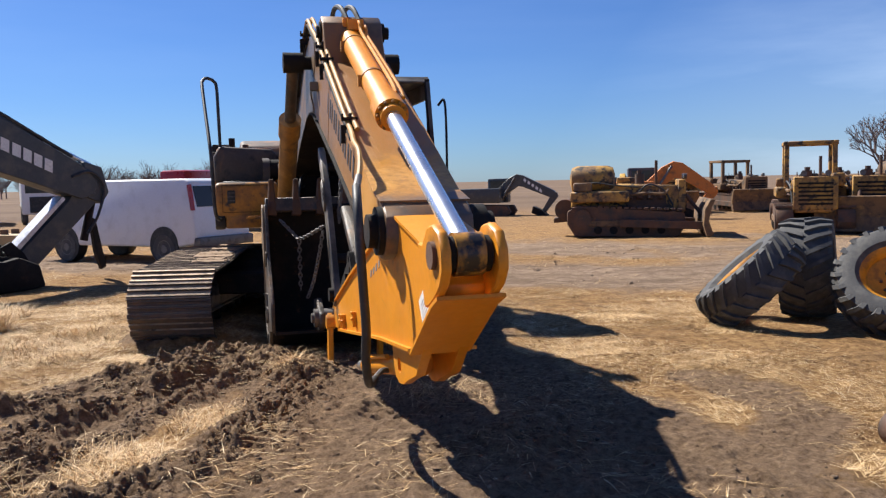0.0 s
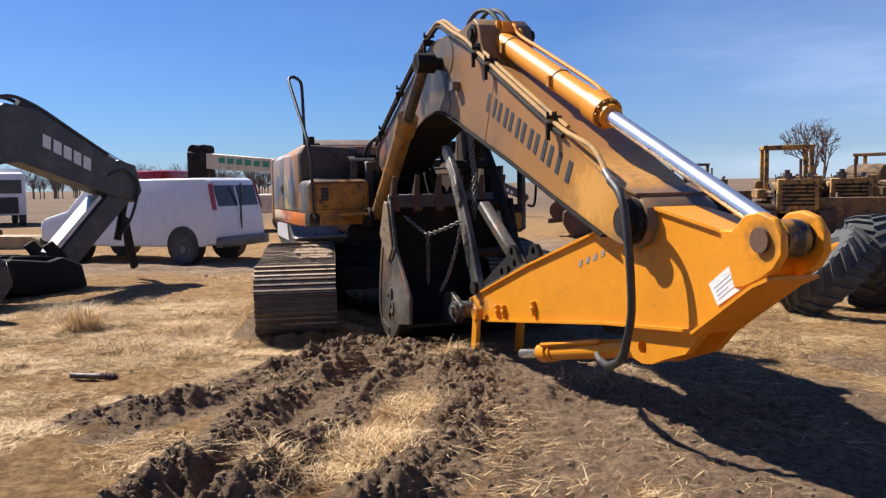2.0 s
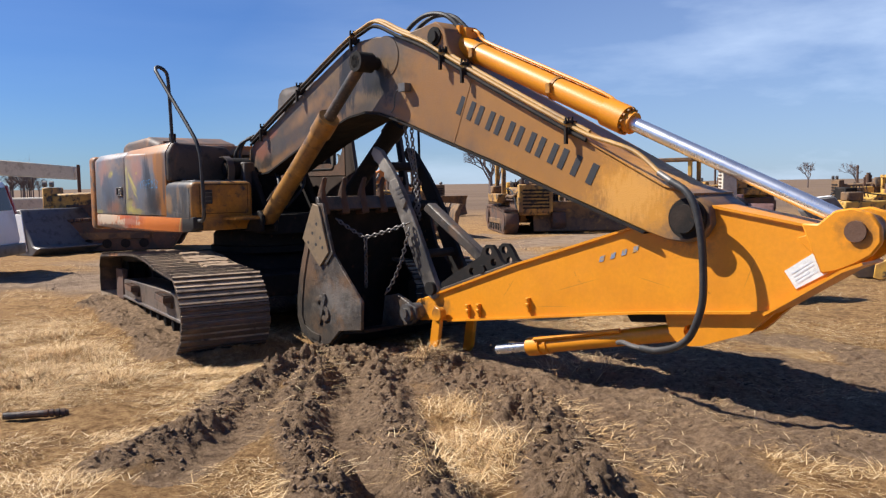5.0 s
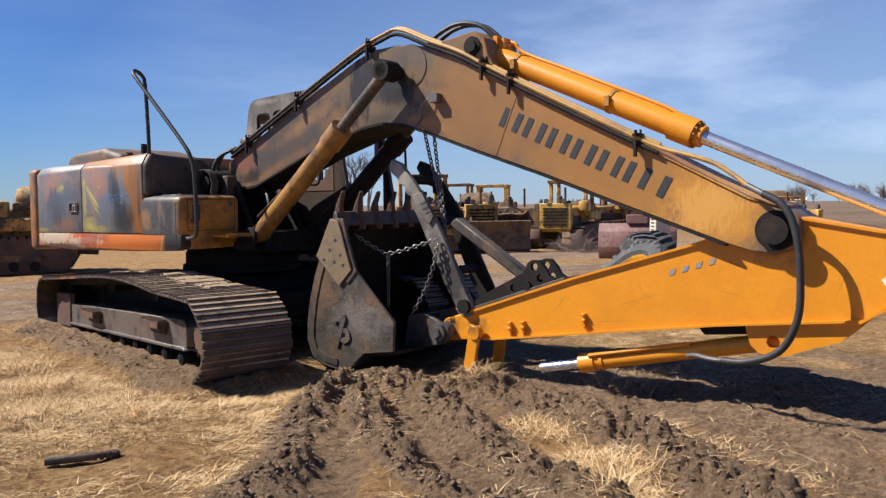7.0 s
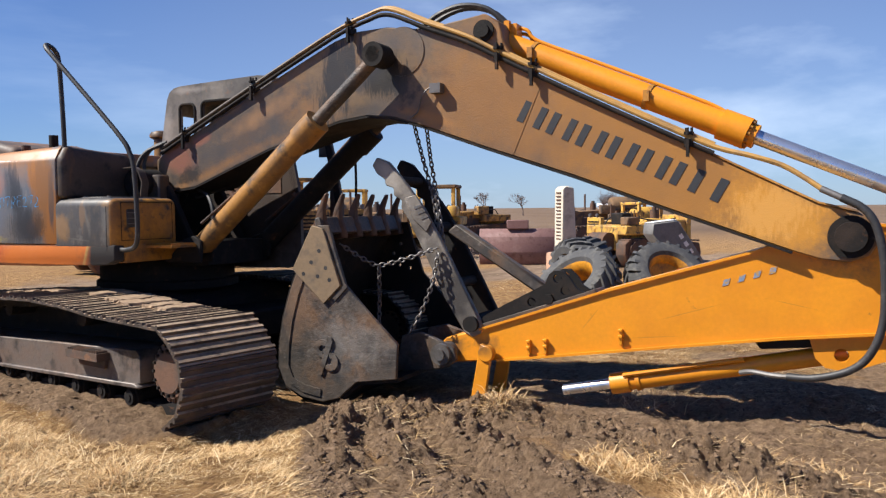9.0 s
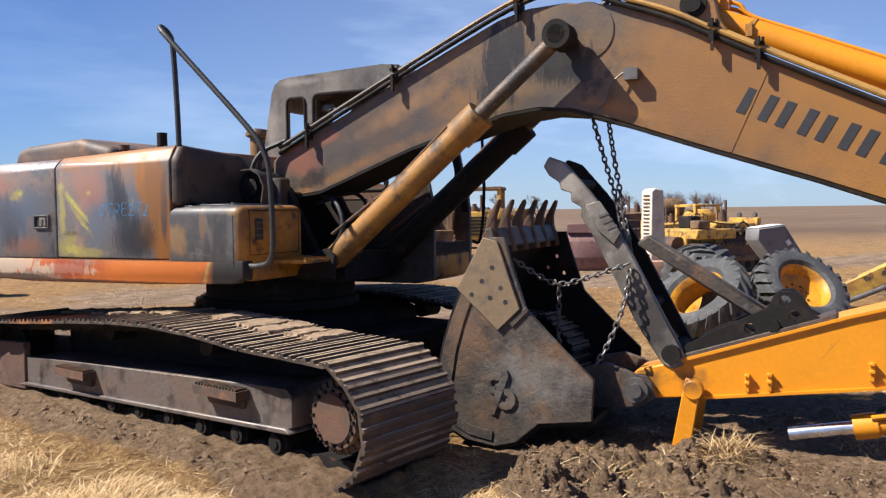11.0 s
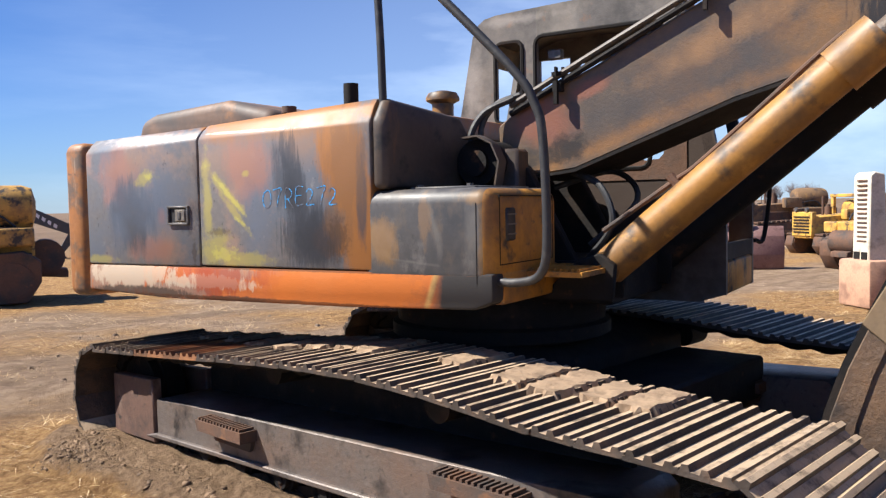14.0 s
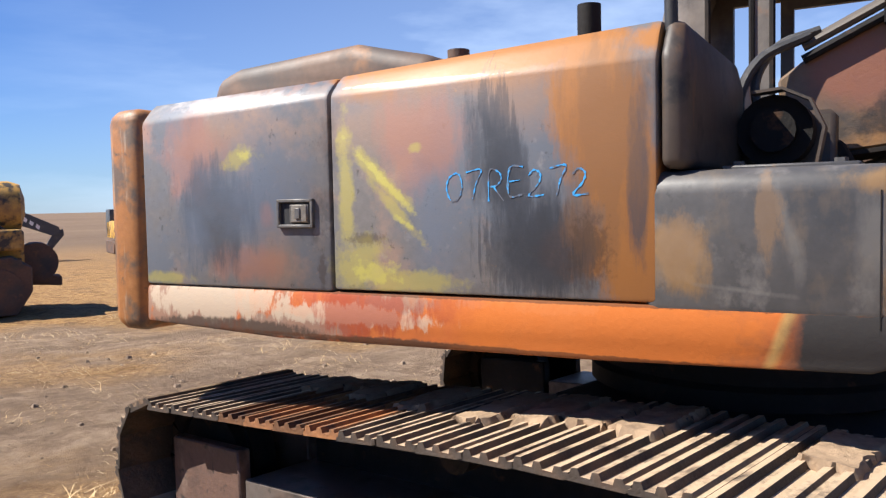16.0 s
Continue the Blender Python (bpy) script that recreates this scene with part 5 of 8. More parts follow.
# work lamp stub on the boom side with loose wire
bm = bmesh.new()
add_box(bm, 2.95, 3.06, 1.07, 1.165, 2.93, 3.02)
add_tube(bm, [(2.95, 1.12, 3.0), (2.86, 1.10, 2.92), (2.80, 1.13, 2.78), (2.72, 1.14, 2.72)], 0.008, 6)
part("lamp_bracket", bm, M_steel, boom, "broken lamp bracket with loose wire")
part("weld_seam", prism([(3.74, 2.335), (3.755, 2.335), (4.03, 2.97), (4.015, 2.97)], 1.156, 1.163, 0.0), M_boom, boom)
# plain dark bars where the maker's name stands
along_u, along_z, tall_u, tall_z = 0.916, -0.401, 0.097, 0.174
strokes = [(0.295 * k + d, 0.066) for k in range(6) for d in (0.0, 0.165)] + [(1.835, 0.072)]
for start, w in strokes:
    u, z = 3.782 + along_u * start, 2.638 + along_z * start
    bm = bmesh.new()
    add_prism(bm, [(u, z), (u + along_u * w, z + along_z * w), (u + along_u * w + tall_u, z + along_z * w + tall_z), (u + tall_u, z + tall_z)], 1.156, 1.1615)
    part("lettering_bar", bm, M_letter, boom)

M_grease = material("greasy yellow paint", (0.42, 0.20, 0.03), [((0.02, 0.017, 0.015), 6, 0.42, 0.56)], rough=0.35, bump=0.15)
# dipper arm
stick_prof = [(2.93, 0.50), (3.02, 0.60), (3.37, 0.70), (4.56, 1.10), (5.77, 1.46), (6.55, 1.71), (6.68, 1.70), (7.30, 1.59), (7.52, 1.55), (7.70, 1.36), (7.68, 1.25), (7.15, 0.89), (6.0, 0.765), (3.55, 0.415), (3.05, 0.36), (2.94, 0.42)]
stick = part("dipper_arm", prism(stick_prof, 1.24, 1.60, 0.012), M_stick, excavator, "bright yellow dipper arm lying near the ground")
part("top_flange", strip([(3.37, 0.71), (4.56, 1.11), (5.77, 1.47), (6.55, 1.72)], 0.022, 1.215, 1.625), M_stick, stick)
part("rear_flange", strip([(6.66, 1.71), (7.30, 1.60), (7.46, 1.57)], 0.022, 1.215, 1.625), M_stick, stick)
part("lower_flange", strip([(3.55, 0.405), (6.0, 0.755), (7.15, 0.88)], -0.022, 1.215, 1.625), M_stick, stick)
part("end_plate", strip([(7.13, 0.865), (7.70, 1.24), (7.84, 1.30)], -0.022, 1.20, 1.585), M_stick, stick)
lug = [(7.40, 1.58), (7.52, 1.58), (7.64, 1.68), (7.76, 1.70), (7.88, 1.665), (7.95, 1.57), (7.955, 1.46), (7.89, 1.37), (7.78, 1.30), (7.66, 1.245), (7.55, 1.22)]
for y in (1.20, 1.51):
    part("rod_lug", prism(lug, y, y + 0.055, 0.012), M_stick, stick)
bm = bmesh.new()
add_cyl(bm, (7.79, 1.175, 1.535), (7.79, 1.585, 1.535), 0.075, n=24)
part("rod_pin", bm, M_rust, stick, "rusty rod pin")
part("rod_eye", cyl((7.79, 1.30, 1.535), (7.79, 1.46, 1.535), 0.118, n=28), M_grease, stick, "greasy black and yellow rod eye")
part("spacer", cyl((7.79, 1.257, 1.535), (7.79, 1.50, 1.535), 0.10, n=24), M_soot_shade, stick)
part("stiffener", prism([(7.44, 1.50), (7.70, 1.27), (7.63, 1.22), (7.36, 1.47)], 1.228, 1.24, 0.003), M_stick, stick)
for y in (1.27, 1.50):
    part("bucket_cylinder_lug", holed([(6.22, 0.80), (6.27, 0.62), (6.34, 0.55), (6.46, 0.53), (6.58, 0.55), (6.75, 0.62), (6.98, 0.70), (7.20, 0.91)], [(6.46, 0.655, 0.055)], y, y + 0.06), M_stick, stick)
# near-black block added to draw the dark opening under the arm
part("mount_block", prism([(5.80, 0.735), (5.86, 0.66), (6.26, 0.70), (6.30, 0.80)], 1.30, 1.54, 0.01), M_soot_shade, stick)
for u, z in ((3.87, 0.56), (4.03, 0.58), (4.72, 0.71)):
    bm = bmesh.new()
    add_box(bm, u - 0.016, u + 0.016, 1.205, 1.242, z - 0.07, z + 0.07)
    add_box(bm, u - 0.02, u + 0.02, 1.19, 1.215, z + 0.045, z + 0.07)
    add_box(bm, u - 0.02, u + 0.02, 1.19, 1.215, z - 0.01, z + 0.015)
    part("tab", bevelled(bm, 0.004), M_stick, stick)
part("paper_notice", prism([(7.27, 1.22), (7.51, 1.385), (7.60, 1.235), (7.36, 1.09)], 1.232, 1.2385, 0), M_white, stick, "white paper notice")
M_ink = material("grey print", (0.68, 0.68, 0.69), rough=0.6)
for k in (0.25, 0.42, 0.60, 0.76):
    u, z = 7.27 + 0.09 * k + 0.03, 1.22 - 0.13 * k + 0.02
    w = 0.62 if k != 0.60 else 0.42
    part("writing_bar", prism([(u, z), (u + 0.24 * w, z + 0.165 * w), (u + 0.24 * w + 0.006, z + 0.165 * w - 0.009), (u + 0.006, z - 0.009)], 1.2300, 1.2316, 0), M_ink, stick)
M_blue = material("faded blue paint pen", (0.20, 0.26, 0.36), [((0.45, 0.26, 0.08), 25, 0.48, 0.58)], rough=0.5)
for k in range(4):
    u = 5.56 + k * 0.12
    part("writing_bar", prism([(u, 1.165 + 0.30 * (u - 5.52)), (u + 0.05, 1.18 + 0.30 * (u - 5.52)), (u + 0.065, 1.235 + 0.30 * (u - 5.52)), (u + 0.015, 1.22 + 0.30 * (u - 5.52))], 1.2365, 1.2395, 0), M_blue, stick)
# bucket cylinder hanging under the arm
b0, b1 = (6.50, 1.42, 0.655), (4.16, 1.37, 0.16)
bm = bmesh.new()
add_cyl(bm, b0, along(b0, b1, 0.80), 0.078, n=24)
add_cyl(bm, along(b0, b1, 0.74), along(b0, b1, 0.81), 0.096, n=24)
add_cyl(bm, along(b0, b1, 0.70), along(b0, b1, 0.715), 0.092, n=24)
bcyl = part("bucket_cylinder", bm, M_stick, excavator, "yellow bucket hydraulic cylinder on the ground")
part("cylinder_rod", cyl(along(b0, b1, 0.80), b1, 0.05, n=20), M_chrome, bcyl)
part("oil_pipe", tube([tuple(a + b for a, b in zip(along(b0, b1, s), (0, -0.08, 0.075))) for s in (0.33, 0.55, 0.76)], 0.02), M_stick, bcyl)
for y in (1.13, 1.66):
    bm = bmesh.new()
    add_prism(bm, [(3.42, 0.58), (3.54, 0.54), (3.46, 0.05), (3.40, -0.02), (3.31, 0.0), (3.33, 0.10)], y, y + 0.05)
    add_cyl(bm, (3.48, y - 0.02, 0.49), (3.48, y + 0.07, 0.49), 0.075)
    part("side_link", bevelled(bm, 0.006), M_stick, excavator, "yellow bucket side link hanging to the ground")

# bucket
back = [(2.00, 1.70), (1.86, 1.50), (1.76, 1.28), (1.66, 1.05), (1.58, 0.80), (1.53, 0.55), (1.52, 0.32), (1.60, 0.14), (1.78, 0.05), (2.02, 0.02), (2.20, 0.07), (2.40, 0.24), (2.82, 0.30)]
cheek = [(2.12, 1.70)] + back + [(2.84, 0.62), (2.58, 0.86), (2.30, 1.14), (2.18, 1.50)]
bucket = part("bucket", prism(cheek, 0.585, 0.625, 0.006), M_bucket, excavator, "worn grey steel digging bucket standing on the ground")
HOLES = [(2.03, 1.46), (1.94, 1.35), (1.85, 1.24), (2.01, 1.22), (2.14, 1.19), (2.10, 1.30)]
# far cheek and inner shell near-black, near cheek worn grey
part("cheek_plate", holed(cheek, [(u, z, 0.02) for u, z in HOLES], 2.175, 2.215), M_soot_shade, bucket)
part("edge_band", strip([(1.80, 1.30), (1.70, 1.05), (1.625, 0.80), (1.58, 0.55), (1.57, 0.34), (1.64, 0.18), (1.80, 0.10), (2.0, 0.07)], -0.075, 0.573, 0.585), M_bucket, bucket)
part("shell", strip(back, 0.035, 0.625, 2.175), M_soot_shade, bucket, "near-black curved bucket shell")
part("lip", prism([(1.98, 1.60), (1.95, 1.76), (2.0, 1.78), (2.06, 1.62)], 0.60, 2.20, 0.01), M_bucket, bucket)
bm = bmesh.new()
add_prism(bm, [(1.95, 1.70), (2.07, 1.67), (2.15, 1.45), (2.26, 1.14), (2.07, 0.96), (1.72, 1.28)], 0.557, 0.585)
part("side_cutter", bevelled(bm, 0.006), M_cutter, bucket, "tan side cutter plate with bolt holes")
# flat black discs painted on for the dark of the bolt holes
for u, z in HOLES:
    part("bolt", cyl((u, 0.5555, z), (u, 0.558, z), 0.02, n=12), M_black, bucket)
for y in (0.68, 0.968, 1.256, 1.544, 1.832, 2.12):
    bm = bmesh.new()
    add_prism(bm, [(1.93, 1.55), (1.905, 1.70), (1.93, 1.74), (1.955, 1.86), (2.03, 1.99), (2.055, 2.01), (2.06, 1.98), (2.02, 1.86), (2.02, 1.74), (2.045, 1.70), (2.075, 1.57)], y - 0.058, y + 0.058)
    for v in bm.verts:
        if v.co.z > 1.7:
            v.co.y = y + (v.co.y - y) * (0.80 if v.co.z < 1.8 else 0.55)
    part("tooth", bevelled(bm, 0.012), M_tooth, bucket, "rusty bucket tooth")
for y in (1.08, 1.66):
    bm = bmesh.new()
    add_prism(bm, [(2.55, 0.26), (2.62, 0.62), (2.82, 0.66), (2.95, 0.62), (3.17, 0.53), (3.20, 0.42), (3.10, 0.34), (2.9, 0.30)], y, y + 0.06)
    part("hinge_ear", bevelled(bm, 0.008), M_bucket, bucket)
bm = bmesh.new()
add_cyl(bm, (3.05, 1.03, 0.47), (3.05, 1.78, 0.47), 0.10, n=24)
add_cyl(bm, (3.05, 1.0, 0.47), (3.05, 1.82, 0.47), 0.055, n=20)
part("bucket_pin", bm, M_steel, bucket)
bm = bmesh.new()
add_prism(bm, [(1.985, 0.30), (2.03, 0.28), (2.155, 0.60), (2.145, 0.645), (2.11, 0.655)], 0.565, 0.588)
for u, z, t0, t1 in ((2.035, 0.535, 40, 280), (2.125, 0.415, 220, 460)):
    ring = [(u + r * math.cos(radians(t)), z + r * math.sin(radians(t))) for r, ts in ((0.088, range(t0, t1 + 1, 30)), (0.032, range(t1, t0 - 1, -30))) for t in ts]
    add_prism(bm, ring, 0.568, 0.588)
part("cast_mark", bm, M_bucket, bucket, "raised cast mark")
part("wear_strip", prism([(2.16, 1.02), (2.30, 1.16), (2.33, 1.13), (2.19, 0.99)], 0.57, 0.585, 0.003), M_bucket, bucket)

# thumb on the arm, with its strut and bracket
th = [(3.40, 0.74), (3.39, 0.66), (3.31, 0.62), (3.22, 0.66), (3.01, 0.99), (2.82, 1.38), (2.64, 1.72), (2.55, 1.86), (2.56, 1.93), (2.47, 1.98), (2.47, 2.05), (2.38, 2.08), (2.37, 2.14), (2.28, 2.20), (2.23, 2.28), (2.28, 2.36), (2.41, 2.31), (2.63, 2.06), (2.80, 1.84), (2.99, 1.52), (3.20, 1.12)]
thumb = part("thumb", prism(th, 1.22, 1.29, 0.01), M_thumb, excavator, "grey steel bucket thumb standing upright")
# far plate and cross bars near-black: the thumb's shaded side painted in
part("thumb_plate", prism(th, 1.72, 1.79, 0.01), M_soot_shade, thumb)
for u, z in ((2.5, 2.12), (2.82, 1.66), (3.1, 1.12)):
    part("cross_bar", cyl((u, 1.29, z), (u, 1.72, z), 0.05), M_soot_shade, thumb)
part("stiffener", prism([(2.60, 1.95), (2.72, 1.98), (2.90, 1.72), (2.84, 1.62), (2.70, 1.74)], 1.195, 1.22, 0.006), M_thumb, thumb)
for k in range(3):
    part("badge_bar", prism([(2.71 + k * 0.035, 1.86 - k * 0.05), (2.79 + k * 0.035, 1.89 - k * 0.05), (2.80 + k * 0.035, 1.87 - k * 0.05), (2.72 + k * 0.035, 1.84 - k * 0.05)], 1.19, 1.196, 0.0), M_steel, thumb)
part("thumb_pin", cyl((3.30, 1.17, 0.75), (3.30, 1.84, 0.75), 0.075, n=20), M_soot_shade, thumb)
bm = bmesh.new()
add_prism(bm, [(2.98, 1.62), (3.08, 1.70), (4.08, 1.07), (4.02, 0.97)], 1.36, 1.49)
part("thumb_strut", bevelled(bm, 0.02), M_bucket, thumb)
for y in (1.27, 1.51):
    part("thumb_bracket", holed([(3.32, 0.675), (3.40, 0.82), (3.62, 0.945), (3.85, 1.06), (4.01, 1.145), (4.05, 1.235), (4.10, 1.27), (4.18, 1.27), (4.25, 1.20), (4.30, 1.12), (4.42, 1.055), (3.37, 0.69)], [(4.13, 1.20, 0.042), (4.20, 1.09, 0.042), (3.88, 0.975, 0.042)], y, y + 0.05), M_soot_shade, stick, "black thumb bracket plate with holes")
part("bracket_rail", prism([(3.34, 0.68), (3.36, 0.74), (4.48, 1.115), (4.50, 1.075)], 1.245, 1.585, 0.006), M_bucket, stick)
part("strut_pin", cyl((4.05, 1.24, 1.01), (4.05, 1.60, 1.01), 0.05, n=6), M_soot_shade, stick)


def chain(points, parent, link=0.062, r=0.0085):
    bm = bmesh.new()
    pts = smooth_path(points, 8)
    k, acc, step = 0, 0.0, link * 0.78
    for a, b in zip(pts, pts[1:]):
        d = b - a
        s = d.length
        pos = step - acc
        while pos <= s:
            c = a + d * (pos / s)
            q = d.to_track_quat("X", "Z").to_matrix().to_4x4()
            m = Matrix.Translation(c) @ q @ Matrix.Rotation(radians(90 * (k % 2)), 4, "X")
            loop = []
            for i in range(10):
                t = 2 * math.pi * i / 10
                loop.append(m @ Vector((link * 0.5 * math.cos(t), link * 0.30 * math.sin(t), 0)))
            rings = []
            for i in range(10):
                dd = (loop[(i + 1) % 10] - loop[i - 1]).normalized()
                nn = (m.to_3x3() @ Vector((0, 0, 1))).normalized()
                ss = dd.cross(nn)
                rings.append([bm.verts.new(loop[i] + r * (math.cos(2 * math.pi * w / 5) * nn + math.sin(2 * math.pi * w / 5) * ss)) for w in range(5)])
            for i in range(10):
                for w in range(5):
                    bm.faces.new((rings[i][w], rings[i][(w + 1) % 5], rings[(i + 1) % 10][(w + 1) % 5], rings[(i + 1) % 10][w]))
            k += 1
            pos += step
        acc = (acc + s) % step
    return part("chain", bm, M_steel, parent, "rusty steel chain")


chain([(2.60, 1.42, 2.70), (2.72, 1.40, 2.3), (2.82, 1.40, 1.95), (2.90, 1.35, 1.55)], excavator)
chain([(2.74, 1.42, 2.66), (2.80, 1.40, 2.3), (2.86, 1.40, 1.95), (2.95, 1.35, 1.5)], excavator)
chain([(2.12, 0.75, 1.53), (2.30, 0.88, 1.38), (2.46, 0.95, 1.31), (2.7, 1.05, 1.37), (2.97, 1.18, 1.47)], excavator)
chain([(2.45, 0.95, 1.32), (2.45, 0.95, 1.0), (2.44, 0.95, 0.70)], excavator)
chain([(2.98, 1.17, 1.44), (2.94, 1.12, 1.15), (2.84, 1.06, 0.85), (2.74, 1.0, 0.66)], excavator)


# ---- undercarriage ----
def in_uc(back, bm):
    """Sets a mesh into the undercarriage, moved back along it."""
    bmesh.ops.transform(bm, matrix=UC @ Matrix.Translation((-back, 0, 0)), verts=bm.verts)
    return bm


path = [(-0.35, 0.012), (-5.25, 0.012)]
for i in range(1, 12):
    a = radians(-90 - 180 * i / 12)
    path.append((-5.27 + 0.43 * math.cos(a), 0.43 + 0.42 * math.sin(a)))
path += [(-5.2, 0.845), (-4.6, 0.885), (-4.0, 0.93), (-3.3, 0.985), (-2.7, 1.02), (-2.2, 1.035), (-1.6, 1.01), (-1.0, 0.955), (-0.5, 0.94)]
for i in range(1, 12):
    a = radians(90 - 180 * i / 12)
    path.append((-0.24 + 0.50 * math.cos(a), 0.475 + 0.465 * math.sin(a)))
SHOE_W = 0.98


def shoe_mesh(mat):
    bm = bmesh.new()
    prof = [(-0.116, -0.042), (-0.116, -0.026), (-0.104, -0.022), (-0.096, 0.003), (-0.072, 0.005), (-0.062, -0.020), (-0.026, -0.022), (-0.018, 0.001), (0.006, 0.003), (0.016, -0.022), (0.056, -0.024), (0.064, -0.001), (0.090, 0.001), (0.098, -0.014), (0.119, -0.012), (0.119, -0.034), (0.098, -0.042)]
    add_prism(bm, prof, 0, SHOE_W)
    me = bpy.data.meshes.new("shoe")
    bmesh.ops.recalc_face_normals(bm, faces=bm.faces)
    bm.to_mesh(me)
    bm.free()
    me.materials.append(mat)
    return me


M_shoe_rust = material("rusty track shoe", (0.17, 0.072, 0.028), [((0.30, 0.13, 0.045), 5.0, 0.46, 0.60), ((0.045, 0.030, 0.024), 8.0, 0.54, 0.66)], rough=0.8, bump=0.4, bump_scale=40, rand=0.4)
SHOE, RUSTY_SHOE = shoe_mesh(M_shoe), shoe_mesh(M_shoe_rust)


def track(v0, back=0.0):
    pts = [Vector((u, 0, z)) for u, z in path]
    pts.append(pts[0])
    total = sum((b - a).length for a, b in zip(pts, pts[1:]))
    count = round(total / 0.228)
    places = []
    step, acc, i = total / count, 0.0, 0
    for a, b in zip(pts, pts[1:]):
        d = b - a
        while i * step <= acc + d.length and i < count:
            p = a + d * ((i * step - acc) / d.length)
            ang = math.atan2(d.z, d.x)
            places.append((p, ang))
            i += 1
        acc += d.length
    links = bmesh.new()
    rings = []
    for (p, ang), k in zip(places, range(len(places))):
        m = Matrix.Translation((p.x, v0 + SHOE_W / 2, p.z)) @ Matrix.Rotation(-ang, 4, "Y")
        for du, z0 in ((-0.09, -0.15), (0.0, -0.13), (0.09, -0.15)):
            rings.append([links.verts.new(m @ Vector((du, y, z))) for y, z in ((-0.16, -0.046), (0.16, -0.046), (0.16, z0), (-0.16, z0))])
    for a, b in zip(rings, rings[1:] + rings[:1]):
        for q in range(4):
            links.faces.new((a[q], a[(q + 1) % 4], b[(q + 1) % 4], b[q]))
    tr = part("track", in_uc(back, links), M_soot_shade, excavator, "steel crawler track with dusty triple-grouser shoes")
    for p, ang in places:
        m = Matrix.Translation((p.x, v0, p.z)) @ Matrix.Rotation(-ang, 4, "Y")
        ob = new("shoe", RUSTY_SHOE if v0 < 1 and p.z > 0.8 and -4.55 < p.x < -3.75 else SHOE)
        ob.parent = tr
        ob.matrix_local = UC @ Matrix.Translation((-back, 0, 0)) @ m @ pose(0, random.uniform(-0.006, 0.006), 0, 0, random.uniform(-1.2, 1.2), 0)
    # frame, sprocket, idler, rollers
    mid = v0 + SHOE_W / 2
    side = v0 + 0.24
    bm = bmesh.new()
    fp = [(-4.75, 0.19), (-4.75, 0.46), (-4.0, 0.50), (-0.75, 0.63), (-0.69, 0.58), (-0.69, 0.34), (-0.8, 0.31)]
    add_prism(bm, fp, side, side + 0.50)
    add_prism(bm, [(-4.9, 0.16), (-4.75, 0.20), (-0.75, 0.335), (-0.69, 0.31), (-0.69, 0.295), (-4.75, 0.165)], side - 0.03, side + 0.53)
    fr = part("track_frame", in_uc(back, bevelled(bm, 0.015)), M_frame, excavator, "dark worn track frame beam")
    for y0, y1 in ((side - 0.02, side + 0.06), (side + 0.44, side + 0.52)):
        # far guards go near-black: the house's shade put into their colour
        part("idler_guard", in_uc(back, prism([(-5.43, 0.10), (-5.43, 0.58), (-4.78, 0.61), (-4.76, 0.12)], y0, y1, 0.01)), M_guard if v0 < 1 else M_soot_shade, fr)
    bm = bmesh.new()
    add_cyl(bm, (-5.27, mid - 0.12, 0.43), (-5.27, mid + 0.12, 0.43), 0.29, n=28)
    add_cyl(bm, (-5.27, mid - 0.05, 0.43), (-5.27, mid + 0.05, 0.43), 0.32, n=28)
    part("idler", in_uc(back, bm), M_soot_shade, fr)
    bm = bmesh.new()
    add_cyl(bm, (-0.24, side - 0.02, 0.485), (-0.24, side + 0.4, 0.485), 0.215, n=32)
    add_cyl(bm, (-0.24, side - 0.035, 0.485), (-0.24, side, 0.485), 0.17, n=32)
    for i in range(22):
        t = 2 * math.pi * i / 22
        for rr, zz in ((0.235, -0.012),):
            add_box(bm, -0.022, 0.022, side + 0.02, side + 0.10, 0.20, 0.262, Matrix.Translation((-0.24, 0, 0.485)) @ Matrix.Rotation(t, 4, "Y"))
    spr = part("sprocket", in_uc(back, bm), M_rust, fr, "rusty drive sprocket with bolted cover")
    for i in range(16):
        t = 2 * math.pi * i / 16
        u, z = -0.24 + 0.193 * math.cos(t), 0.485 + 0.193 * math.sin(t)
        bm = cyl((u, side - 0.045, z), (u, side - 0.015, z), 0.014, n=6)
        part("bolt", in_uc(back, bm), M_soot_shade, fr)
    for i in range(9):
        u = -4.55 + i * 0.455
        bm = bmesh.new()
        add_cyl(bm, (u, side + 0.015, 0.185), (u, side + 0.49, 0.185), 0.07, n=18)
        add_cyl(bm, (u, side + 0.05, 0.185), (u, side + 0.10, 0.185), 0.10, n=18)
        add_cyl(bm, (u, side + 0.005, 0.185), (u, side + 0.02, 0.185), 0.035, n=12)
        part("roller", in_uc(back, bm), M_soot_shade, fr)
    # added black plate: stands in for the shade above the near frame
    if v0 < 1:
        part("inner_plate", in_uc(back, prism([(-4.7, 0.40), (-4.7, 0.76), (-3.4, 0.84), (-2.3, 0.88), (-0.95, 0.82), (-0.85, 0.45)], side + 0.44, side + 0.48, 0.005)), M_soot_shade, fr)
    for u in (-3.4, -1.9):
        part("carrier_roller", in_uc(back, cyl((u, side + 0.14, 0.82), (u, side + 0.40, 0.82), 0.09)), M_soot_shade, fr)
    for u0, z in ((-3.95, 0.44), (-1.72, 0.545)):
        bm = bmesh.new()
        add_prism(bm, [(u0 + 0.02, z - 0.05), (u0, z + 0.022), (u0 + 0.55, z + 0.022), (u0 + 0.55, z - 0.05)], side - 0.13, side)
